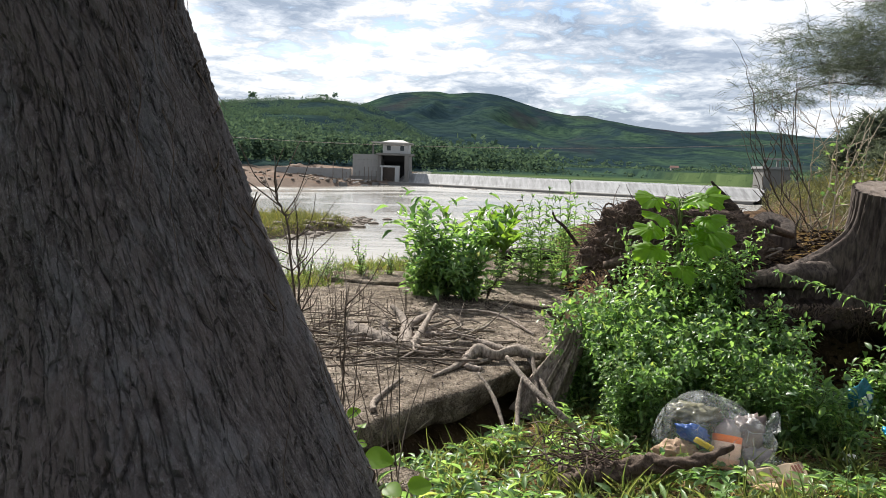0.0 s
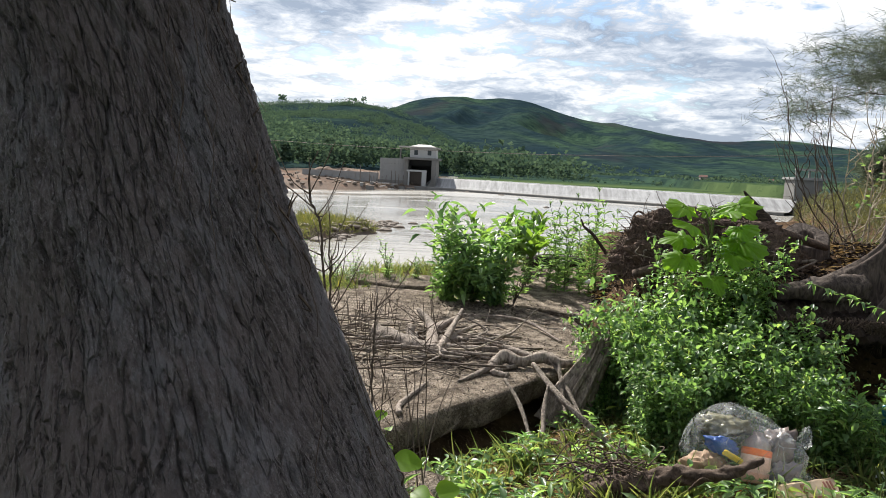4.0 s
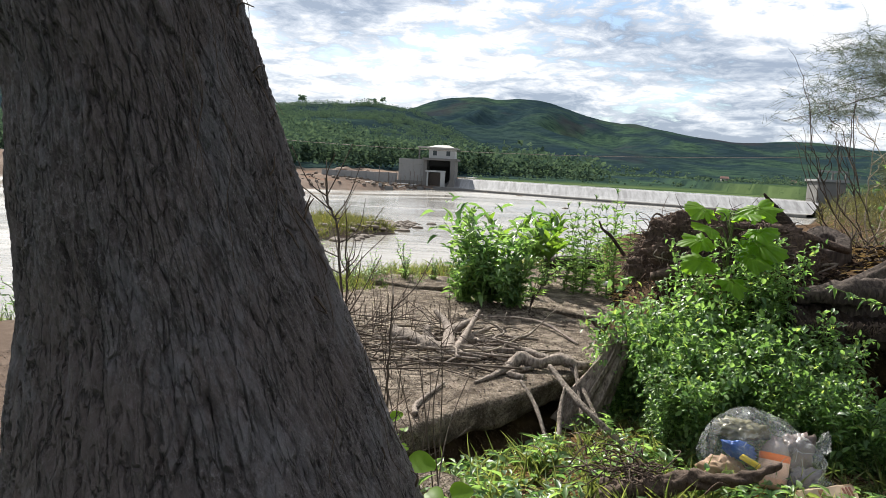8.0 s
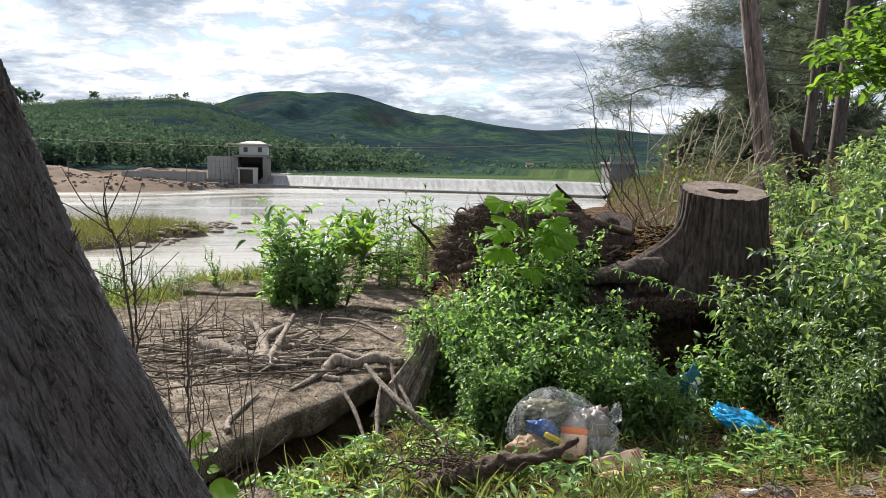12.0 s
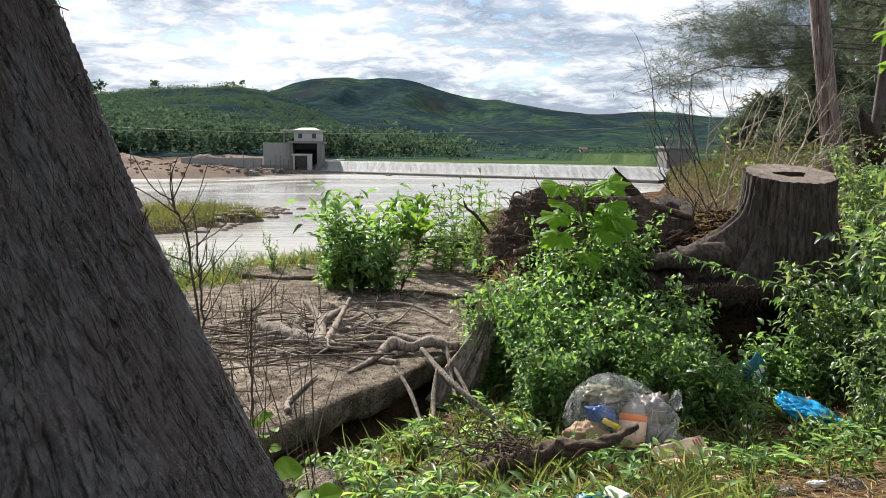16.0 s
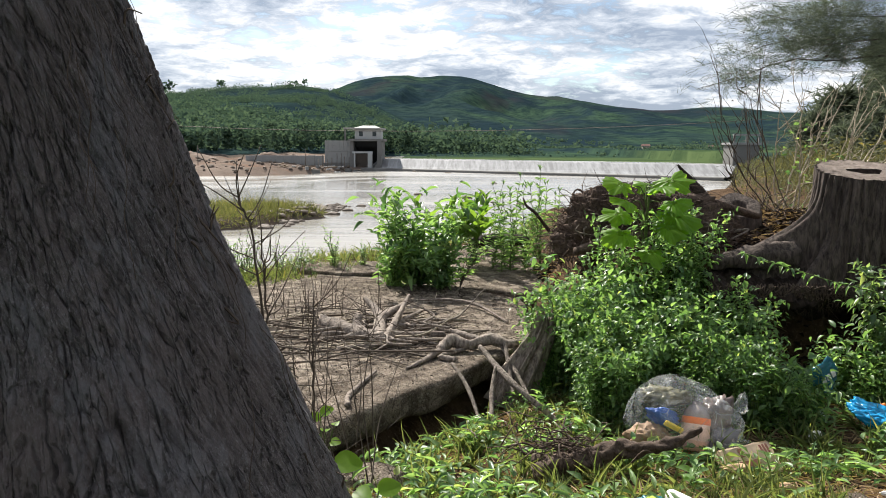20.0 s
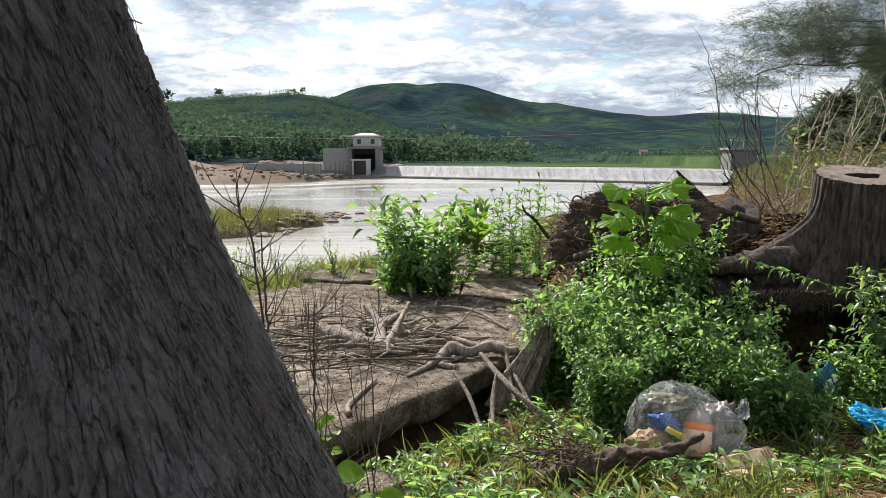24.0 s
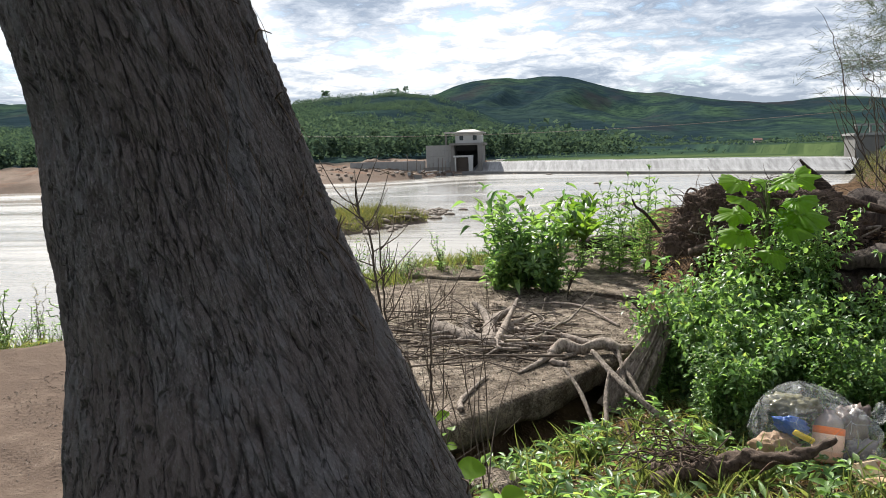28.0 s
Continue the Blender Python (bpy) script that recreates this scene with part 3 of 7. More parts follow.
def terrain(x, y):
    x, y = np.asarray(x, dtype=float), np.asarray(y, dtype=float)
    near = 0.30 - 0.29 * sm(0.9, 2.75, y)
    near = near + 0.03 * (fbm(x * 3.1, y * 3.1, 3, 5) - 0.5) * sm(0.2, 0.8, y)
    lip = 3.16 + 0.22 * sm(1.25, 1.85, x)
    near = near - 0.10 * np.exp(-(((x - 0.15) * 0.818 - (y - 2.44) * 0.575) / 0.10) ** 2) * sm(1.6, 2.3, y) * sm(3.45, 3.1, y)
    mound = sm(0.80, 1.15, x) * sm(0.0, 0.28, y - lip)
    top = 0.46 + 0.06 * sm(3.4, 3.9, y) - 0.10 * sm(4.0, 6.0, y) + 0.12 * (fbm(x * 2.3, y * 2.3, 4, 9) - 0.5)
    top = top - 0.02 * np.exp(-((x - 1.70) / 0.22) ** 2 - ((y - 3.72) / 0.25) ** 2)
    z = near + (top - near) * mound
    z = z + (0.13 + 0.05 * sm(4.8, 5.6, y) - z) * sm(4.25, 4.6, y) * (1 - sm(0.85, 1.3, x))
    z = z + sm(9, 40, y) * 0.8 * (fbm(x * 0.08, y * 0.08, 3, 2) - 0.5)
    drop = sm(0.0, 7.0, (y - bank_edge(x)) * 0.62)
    bed = -5.4 + 0.5 * (fbm(x * 0.06, y * 0.06, 3, 4) - 0.5)
    z = z + (bed - z) * drop
    z = z + np.maximum(0.145 + 0.02 * (fbm(x * 4, y * 4, 3, 31) - 0.5) - z, 0) * sm(-0.30, -0.62, x) * sm(1.7, 2.3, y) * sm(0.1, -0.35, y - bank_edge(x))
    # reed island
    ex, ey = (x + 19.5) / 10.4, (y - 55.0 - 0.35 * (x + 12)) / 9.0
    isle = np.clip(1.15 - np.sqrt(ex * ex + ey * ey) + 0.35 * (fbm(x * 0.25, y * 0.25, 3, 6) - 0.5), 0, 1)
    z = np.maximum(z, np.where(isle > 0, -5.4 + 1.75 * sm(0, 0.35, isle), -99))
    # far side
    d = y - far_shore(x)
    left = 1 - sm(-14, -10, x)
    heap = sm(6, 20, d) * (1 - sm(38, 60, d)) * 2.6 * np.clip(fbm(x * 0.09, y * 0.05, 3, 8) - 0.34, 0, 1)
    fl = -5.2 + 2.2 * sm(-3, 3, d) + 0.9 * sm(2, 14, d) + heap * 1.9 + 0.7 * (fbm(x * 0.3, y * 0.3, 3, 19) - 0.5) * sm(-1, 4, d)
    z = np.where(d > -4, np.maximum(z, fl * left + -6.0 * (1 - left)), z)
    plain = np.maximum(-1.0 + 0.004 * (y - 250), -1.37)
    back = (y - 150) + 0.76 * (x + 13.4)
    up = sm(7, 17, back) * (1 - left) * (y > 90) + left * sm(20, 60, d)
    z = np.where((y > 140) | ((x > -12) & (y > 90)), np.maximum(z, z + (plain - z) * up), z)
    rn = np.interp(x, RIDGE_NEAR_X, RIDGE_NEAR_Z)
    rf = np.interp(x, RIDGE_FAR_X, RIDGE_FAR_Z) + 2.5 * (fbm(x * 0.022, 0 * x, 3, 77) - 0.5)
    rn = rn * (1 + 0.04 * (fbm(x * 0.05, 0 * x, 3, 78) - 0.5))
    gul = fbm(x * 0.012, y * 0.006, 4, 11)
    gul2 = 1 - 2 * np.abs(fbm(x * 0.0075 + 0.5 * fbm(x * 0.004, y * 0.004, 2, 3), y * 0.0028, 4, 21) - 0.5)
    hn = 0.92 * rn * np.clip((y - 205) / 495, 0, 1) ** 0.85 * (1 - 0.6 * sm(720, 1000, y)) * (0.66 + 0.40 * gul + (0.34 - 0.40 * gul) * sm(480, 690, y))
    hf = rf * np.clip((y - 520) / 980, 0, 1) ** 1.25 * (1 - 0.5 * sm(1560, 2600, y)) * (0.40 + 0.72 * gul2 + (0.60 - 0.72 * gul2) * sm(1000, 1490, y))
    behind = 40 * sm(60, 800, -y)
    return z + np.maximum(hn, hf) * (y > 150) + behind


def build_ground():
    a = np.radians(np.concatenate([np.linspace(-180, -52, 40), np.linspace(-50, 50, 460), np.linspace(52, 178, 40)]))
    r = np.concatenate([[0.0, 0.3, 0.6, 0.9], np.linspace(1.1, 6.5, 110), np.geomspace(6.6, 40, 60), np.geomspace(41, 300, 90), np.geomspace(306, 4600, 120)])
    A, R = np.meshgrid(a, r)
    x, y = 0.45 + np.sin(A) * R, 0.5 + np.cos(A) * R
    z = terrain(x, y)
    me = fast("ground", np.stack([x, y, z], -1).reshape(-1, 3), lattice(len(a), len(r), True)[:, ::-1], M_SOIL)
    d = y - far_shore(x)
    left = 1 - sm(-14, -10, x)
    sand = sm(-6, -2, d) * left * (1 - sm(30, 52, d + 26 * (fbm(x * 0.05, y * 0.05, 3, 3) - 0.5)))
    dirt = sm(-0.10, -0.45, x) * sm(1.25, 1.7, y) * (1 - sm(3, 6, np.hypot(x, y - 3)))
    isle = (1 - sm(15, 22, np.hypot(x + 19.5, y - 52)))
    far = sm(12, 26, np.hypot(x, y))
    field = sm(7, 14, y - 150 + 0.76 * (x + 13.4)) * sm(90, 100, y) * (1 - sm(150, 200, y + 40 * (fbm(x * 0.008, y * 0.004, 3, 14) - 0.5))) * (1 - left)
    # Unseen ground by the camera turned dark green to cut bounce on the trunk.
    field = np.maximum(field, np.clip(sm(1.95, 1.3, y) * (1 - far) - dirt, 0, 1))
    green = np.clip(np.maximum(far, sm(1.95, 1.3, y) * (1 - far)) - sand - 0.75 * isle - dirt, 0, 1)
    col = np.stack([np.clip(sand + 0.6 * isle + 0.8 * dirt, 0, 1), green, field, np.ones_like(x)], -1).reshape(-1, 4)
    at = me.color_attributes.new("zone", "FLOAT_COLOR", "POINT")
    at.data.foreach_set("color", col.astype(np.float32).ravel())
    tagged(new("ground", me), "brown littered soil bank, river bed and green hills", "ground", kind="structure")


build_ground()


def build_water_sheets():
    xs, ys = np.concatenate([np.linspace(-420, -60, 20), np.linspace(-58, 60, 60)]), np.linspace(-8, 150, 120)
    X, Y = np.meshgrid(xs, ys)
    ok = fast("river_water", np.stack([X, Y, water_level(X, Y)], -1).reshape(-1, 3), lattice(80, 120), M_WATER)
    tagged(new("river_water", ok), "silty grey-brown river water with pale sky glare", "water", kind="structure")
    v = np.array([(-13.2, 152.2, -1.45), (39.4, 112.2, -1.45), (260, 112, -1.45), (260, 290, -1.45), (-13.2, 290, -1.45)])
    tagged(new("reservoir_water", fast("reservoir_water", v, np.array([[0, 1, 2, 3, 4]]), M_WATER)), "still water held behind the weir", "water", kind="structure")


build_water_sheets()


# ---- weir, gatehouse and far bank works ----
DAM_A, DAM_B = Vector((-13.4, 150, 0)), Vector((41.0, 108.63, 0))


def build_dam():
    d = (DAM_B - DAM_A).normalized()
    n = Vector((-d.y, d.x, 0)) * -1        # downstream, towards the near bank
    prof = [(-1.2, -6.0), (-1.2, -1.55), (-0.9, -1.37), (0.0, -1.35), (0.5, -1.50), (2.4, -2.65), (3.1, -2.95), (3.8, -3.04)]
    base = [(3.8, -3.0), (5.4, -3.02), (5.5, -3.1), (5.5, -5.6), (-1.0, -5.6)]
    dam = tagged(new("weir"), "long white-grey concrete weir across the river", "dam")
    for name, pr, mat, lab in (("spillway_face", prof, M_SPILL, "white wet spillway face"), ("apron", base, M_FAR_CONCRETE, "dark grey concrete apron step")):
        k = 34
        v = [DAM_A + (DAM_B - DAM_A) * (i / (k - 1)) + n * s + Vector((0, 0, z)) for i in range(k) for s, z in pr]
        part(name, fast(name, np.array(v), lattice(len(pr), k), mat, False), dam, lab)


build_dam()


def facade_box(parent, name, x0, x1, y0, y1, z0, z1, mat, label=""):
    return part(name, (box(x0, x1, y0, y1, z0, z1, 0.04), mat), parent, label)


M_HUT = make_plain("pale hut plaster", (0.38, 0.385, 0.38), 0.8, 0, 0.12, 0.8)
M_ROOF = make_plain("hut roof slab", (0.34, 0.325, 0.31), 0.8, 0, 0.15, 0.6)
# Near-black colour stands in for the shade inside the gate opening.
M_GATE_SHADE = make_plain("near-black gate shade", (0.035, 0.035, 0.036), 0.8, 0, 0.2, 1)
M_GLASS = make_plain("dark window", (0.05, 0.06, 0.065), 0.15, 0, 0.1, 1)
M_STEEL = make_plain("rusty steel", (0.12, 0.10, 0.085), 0.7, 0.3, 0.3, 3)
M_BLOCKWORK = make_plain("grey blockwork", (0.24, 0.24, 0.235), 0.9, 0, 0.15, 1.2)


def build_gatehouse():
    g = thing("gatehouse", "grey concrete sluice gatehouse with pale hut and overhanging roof", "building", at=(-16, 150, -4.5))
    o = lambda x0, x1, y0, y1, z0, z1: (x0 + 16, x1 + 16, y0 - 150, y1 - 150, z0 + 4.5, z1 + 4.5)
    f = lambda name, *a, mat=M_FAR_CONCRETE, label="": facade_box(g, name, *o(*a), mat, label)
    f("pier", -13.6, -12.7, 146, 153, -4.6, 2.0)
    f("pier", -18.9, -18.2, 147, 153, -4.6, 2.0)
    f("rear_wall", -18.9, -12.7, 152.4, 153, -4.6, 2.0, mat=M_GATE_SHADE)
    f("gate_beam", -18.2, -13.6, 149.4, 153, 0.9, 2.0, mat=M_GATE_SHADE)
    f("deck", -19.1, -12.3, 146.2, 153.2, 2.0, 2.42, label="pale deck slab")
    f("hut_wall", -18.0, -13.0, 147.4, 152.4, 2.42, 4.25, mat=M_HUT, label="pale plastered hut")
    for x in (-17.2, -14.6):
        f("window", x, x + 0.75, 147.34, 147.5, 2.95, 3.85, mat=M_GLASS)
    f("roof", -18.7, -12.5, 146.6, 153.2, 4.25, 4.52, mat=M_ROOF, label="overhanging flat roof slab")
    bm = bmesh.new()
    q = [(-18.2, 147.1), (-13.0, 147.1), (-13.0, 152.7), (-18.2, 152.7)]
    vs = [bm.verts.new((x + 16, y - 150, 9.02)) for x, y in q]
    r = [bm.verts.new((-16.8 + 16, 0, 9.55)), bm.verts.new((-14.4 + 16, 0, 9.55))]
    for fc in ((vs[0], vs[1], r[1], r[0]), (vs[1], vs[2], r[1]), (vs[2], vs[3], r[0], r[1]), (vs[3], vs[0], r[0])):
        bm.faces.new(fc)
    part("hip_roof", (bm, M_ROOF), g)
    f("canopy", -20.3, -17.9, 147.5, 152, 4.35, 4.6, mat=M_ROOF, label="side canopy slab")
    f("canopy_post", -20.1, -19.8, 148, 148.3, 1.9, 4.4)
    f("frame_post", -18.15, -17.85, 146.5, 146.9, -4.6, -0.3, mat=M_HUT, label="white concrete frame post")
    f("frame_post", -15.45, -14.55, 146.4, 146.9, -4.6, -0.3, mat=M_HUT, label="white concrete frame panel")
    for k in range(9):
        f("stair_step", -14.5 + 0.20 * k, -14.3 + 0.20 * k, 144.6, 146.0, -4.6, -3.6 + 0.34 * k)
    f("gate_leaf", -18.2, -15.2, 148.6, 148.9, -4.4, -0.4, mat=M_STEEL, label="dark steel sluice gate")
    f("lintel", -18.4, -14.5, 146.4, 147.0, -0.3, 0.05, mat=M_HUT, label="white concrete frame beam")
    b = thing("block_building", "unfinished grey concrete block wall beside the gatehouse", "building", at=(-21.4, 148, -3))
    for i in range(7):
        for j in range(4):
            x0 = -2.5 + i * 0.73
            part("panel", (box(x0, x0 + 0.71, -0.1 + 0.02 * ((i + j) % 3), 4.0, 0.9 + j * 1.06, 0.9 + j * 1.06 + 1.04), M_BLOCKWORK), b)
    part("footing", (box(-2.9, 3.2, -1.2, 4.2, -1.6, 0.9, 0.05), M_FAR_CONCRETE), b)
    for i in range(9):
        x = -25.5 + i * 0.85 + rng.uniform(-0.2, 0.2)
        h = rng.uniform(1.2, 2.8)
        rod = new("formwork_post", fast("formwork_post", *tube([(0, 0, -0.6), (0.05, 0, h)], [0.07, 0.06], 6), M_STEEL))
        rod.location = (x, 145.2 + rng.uniform(-0.5, 0.5), -3.1)
        tagged(rod, "thin rusty upright formwork post on the site", "post", "formwork posts")
    w = thing("retaining_wall", "long low grey retaining wall on the excavated bank", "wall", at=(-31.7, 148, -2.98))
    for i in range(10):
        part("panel", (box(-7.6 + i * 1.52, -6.1 + i * 1.52, -0.2, 0.3, -0.6, 2.15 + 0.03 * (i % 3), 0.03), M_BLOCKWORK), w)
    # right-hand pier at the near end of the weir
    p = thing("weir_pier", "tall grey concrete pier with a small deck", "pier", at=(42.1, 110, -5))
    part("shaft", (box(-1.8, 1.9, -1.5, 2.5, -0.8, 6.4, 0.06), M_FAR_CONCRETE), p)
    part("cap", (box(-2.1, 2.2, -1.8, 2.8, 6.4, 6.75, 0.05), M_BLOCKWORK), p)
    for x in (-1.7, 0.05, 1.8):
        part("upright", (box(x - 0.12, x + 0.12, -1.5, -1.26, 6.75, 7.7), M_FAR_CONCRETE), p)
    part("top_rail", (box(-1.9, 2.0, -1.6, -1.2, 7.7, 7.95), M_BLOCKWORK), p)


build_gatehouse()


def build_wire():
    a, b = np.array((-60.0, 95, 5.2)), np.array((70.0, 75, 7.5))
    t = np.linspace(0, 1, 50)[:, None]
    p = a + (b - a) * t
    p[:, 2] -= 4 * 3.6 * (t * (1 - t))[:, 0]
    tagged(new("overhead_cable", fast("overhead_cable", *tube(p, [0.028], 5), M_STEEL)), "thin dark cable sagging across the river", "cable")


# ---- woods ----
def crown_cards(c, rx, rz, n, size, stretch=1.0):
    """Leaf clumps on an uneven crown round c."""
    d = unit(n, -0.6, 1)
    rad = rng.uniform(0.45, 1.0, n) ** 0.6 * (0.75 + 0.5 * fbm(d[:, 0] * 2 + c[0], d[:, 1] * 2 + d[:, 2] * 2 + c[1], 2))
    p = c + d * rad[:, None] * np.array([rx, rx, rz])
    return p, frames(unit(n, -0.6, 0.6), unit(n)), size * rng.uniform(0.6, 1.4, n), size * stretch * rng.uniform(0.5, 1.1, n)


def build_far_woods():
    shape = (np.array([(-0.5, 0, 0), (0.5, 0.1, 0.1), (0.4, 1, 0), (-0.4, 0.9, -0.1)]), np.array([[0, 1, 2, 3]]))
    pieces = []
    for i in range(210):
        x = rng.uniform(-150, -9)
        y = far_shore(x) + rng.uniform(40, 90)
        if x > -26:
            y += 18
        z = float(terrain(x, y))
        h = rng.uniform(4, 8.5)
        pieces.append(scatter(shape, *crown_cards(np.array((x, y, z + h * 0.55)), h * 0.34, h * 0.5, 170, 0.75)))
    for i in range(8200):
        x, y = rng.uniform(-380, 25), rng.uniform(215, 690)
        if np.interp(x, RIDGE_NEAR_X, RIDGE_NEAR_Z) < 6:
            continue
        z = float(terrain(x, y))
        low = float(np.clip((400 - y) / 120, 0, 1))
        if fbm(x * 0.02, y * 0.02, 3, 71) < rng.uniform(0.40, 0.66) - 0.22 * low:
            continue
        h = rng.uniform(1.5, 3.2) * (0.7 + 1.1 * float(fbm(x * 0.03, y * 0.03, 2, 73))) * (1.5 if rng.uniform() < 0.12 else 1.0) * (1 + 0.8 * low)
        pieces.append(scatter(shape, *crown_cards(np.array((x, y, z + h * 0.3)), h * 0.85, h * 0.60, 50, h * 0.15)))
    for x, h in ((-268, 16), (-255, 12), (-262, 9), (-208, 9), (-140, 5), (-132, 6)):
        z = float(terrain(x, 698))
        pieces.append(scatter(shape, *crown_cards(np.array((x, 698, z + h * 0.62)), h * 0.36, h * 0.4, 60, h * 0.22)))
        pieces.append(tube([(x, 698, z - 1), (x, 698, z + h * 0.6)], [0.5, 0.2], 5))
    v, f = join(pieces)
    tagged(new("far_woods", fast("far_woods", v, f, M_WOOD_FAR)), "dark green casuarina woods on the far hillside", "trees", kind="stuff")
    pieces = []
    for i in range(3000):
        x, y = rng.uniform(-30, 330), rng.uniform(172, 620)
        if fbm(x * 0.02, y * 0.01, 2, 33) < 0.52:
            continue
        z = float(terrain(x, y))
        h = rng.uniform(0.9, 2.2) * (0.3 + 0.7 * min(1.0, (y - 150) / 200))
        pieces.append(scatter(shape, *crown_cards(np.array((x, y, z + h * 0.4)), h * 1.2, h * 0.5, 10, h * 0.6)))
    v, f = join(pieces)
    tagged(new("plain_scrub", fast("plain_scrub", v, f, M_WOOD_FAR)), "scattered green scrub on the plain below the hills", "shrubs", kind="stuff")
    pieces = []
    n = 42000
    x, y = rng.uniform(-34, -8, n), rng.uniform(38, 72, n)
    z = terrain(x, y)
    keep = z > -4.22
    x, y, z = x[keep], y[keep], z[keep]
    d = unit(len(x), 0.25, 1)
    h = rng.uniform(0.3, 1.0, len(x)) * (0.2 + 1.5 * fbm(x * 0.4, y * 0.4, 2, 17))
    pieces.append(scatter(leaf_shape("blade", 4, 0.1, 0.3), np.stack([x, y, z - 0.02], 1), frames(d, unit(len(x))), h, np.full(len(x), 0.05)))
    v, f = join(pieces)
    tagged(new("island_reeds", fast("island_reeds", v, f, M_REED)), "yellow-green reeds and grass covering the river island", "reeds", kind="stuff")


build_far_woods()


def rock(c, s, seed, mat, name="rock", label="grey-brown river rock at the water's edge", group="river rocks"):
    bm = bmesh.new()
    bmesh.ops.create_icosphere(bm, subdivisions=2, radius=1)
    for v in bm.verts:
        k = 0.75 + 0.5 * float(fbm(v.co.x * 1.5 + seed, v.co.y * 1.5 + v.co.z + seed, 2, seed))
        v.co = Vector((v.co.x * s[0] * k, v.co.y * s[1] * k, v.co.z * s[2] * k))
    me = bpy.data.meshes.new(name)
    bm.to_mesh(me)
    bm.free()
    me.materials.append(mat)
    ob = new(name, me)
    ob.location = c
    return tagged(ob, label, "rock", group)


M_ROCK = make_plain("river rock", (0.125, 0.098, 0.076), 0.8, 0, 0.4, 3)
for i in range(110):
    u = rng.uniform(0, 1)
    cx, cy = -9.7 + rng.normal(0, 0.9) - 1.8 * (1 - u), 49 + 18 * u + rng.normal(0, 1)
    s = rng.uniform(0.10, 0.36)
    rock((cx, cy, max(float(terrain(cx, cy)), WATER_Z) + 0.02), (s * 1.4, s, s * 0.6), i * 1.7, M_ROCK)
for x, y, s in ((-7.4, 67, 0.5), (-3, 82, 0.6), (2, 78, 0.7), (-4.5, 62, 0.35), (6, 98, 0.45), (0, 128, 0.6), (-6, 136, 0.5), (9, 60, 0.6), (7, 70, 0.6), (4.5, 72, 0.4)):
    rock((x, y, float(water_level(x, y))), (s * 0.9, s * 0.6, s * 0.38), x * 3.1 + y, M_ROCK)


# ---- casuarina trees on the near bank ----
def branch_path(a, d, length, sag, n=6, jitter=0.06):
    t = np.linspace(0, 1, n)
    p = np.asarray(a) + np.outer(t * length, d)
    p[:, 2] -= sag * length * t ** 2
    p[1:] += rng.normal(0, jitter * length * 0.3, (n - 1, 3)) * t[1:, None]
    return p


def casuarina(x, y, h, r, lean=(0, 0), limbs=12, low=0.25, strands=5200, reach=0.36, spec=(), wide=1.0):
    z = float(terrain(x, y)) - 0.1
    tree = thing("casuarina_tree", "tall casuarina with grey trunk and drooping feathery needles", "tree", "casuarinas on the bank", (x, y, z))
    top = np.array([lean[0] * h, lean[1] * h, h])
    axis = np.array([[0, 0, -0.2], [0.02 * h, 0, h * 0.3], top * 0.65 + np.array([0.03 * h, 0, 0]), top])
    part("trunk", fast("trunk", *tube(axis, [r * 1.25, r, r * 0.7, r * 0.2], 12, 24, 0.22, x), M_GREY_TRUNK), tree)
    ax = spline(axis, 40)
    pos = []
    def limb(a, d, ln, rr, sag):
        p = branch_path(a, d, ln, sag, 7)
        part("limb", fast("limb", *tube(p, [rr, rr * 0.25], 6, 12), M_GREY_TRUNK), tree)
        q = spline(p, 30)[8:]
        return q
    paths = []
    for i in range(limbs):
        u = low + (0.96 - low) * (i + rng.uniform(0, 1)) / limbs
        a = ax[int(u * 39)]
        d = unit(1, 0.05, 0.55)[0]
        paths.append(limb(a, d, h * reach * (1.15 - u) * rng.uniform(0.7, 1.2), r * 0.3 * (1.1 - u), 0.25))
    for a, d, ln, sag in spec:
        paths.append(limb(np.array(a), np.array(d), ln, r * 0.26, sag))
    for i, q in enumerate(paths):
        for k in range(6 if i < limbs else 30):
            b = q[rng.integers(0, len(q) - 2)]
            s = branch_path(b, unit(1, -0.2, 0.6)[0], rng.uniform(0.25, 0.6) * h * 0.13, 0.3, 8)
            pos.append(spline(s, 20))
        pos.append(q)
    pts = np.concatenate(pos)
    # tufts of needles fanned along short branchlets
    per = 16
    fine = 0 < y < 16
    n = int(strands * (3.0 if fine else 1.7)) // per
    c = pts[rng.integers(0, len(pts), n)] + rng.normal(0, 0.05 + 0.008 * h, (n, 3))
    way = unit(n, -0.35, 0.8)
    ln = rng.uniform(0.25, 0.6, n)
    c, way, ln = np.repeat(c, per, 0), np.repeat(way, per, 0), np.repeat(ln, per)
    p = c + way * (ln * rng.uniform(0, 1, n * per))[:, None] + rng.normal(0, 0.012, (n * per, 3))
    d = way * 0.9 + rng.normal(0, 0.40, (n * per, 3))
    d[:, 2] -= 0.20
    ribbon = (np.array([(-0.5, 0, 0), (0.5, 0, 0), (-0.4, 0.5, -0.06), (0.4, 0.5, -0.06), (-0.1, 1, -0.25), (0.1, 1, -0.25)]), np.array([[0, 1, 3, 2], [2, 3, 5, 4]]))
    v, f = scatter(ribbon, p, frames(d, unit(n * per)), rng.uniform(0.14, 0.34, n * per) * (0.8 + h * 0.02) * (0.75 if fine else 1.0), np.full(n * per, (0.0032 + 0.00036 * abs(y)) * wide * (0.62 if fine else 2.4 if y > 16 else 1.0)))
    part("crown", fast("crown", v, f, M_NEEDLE), tree)
    return tree


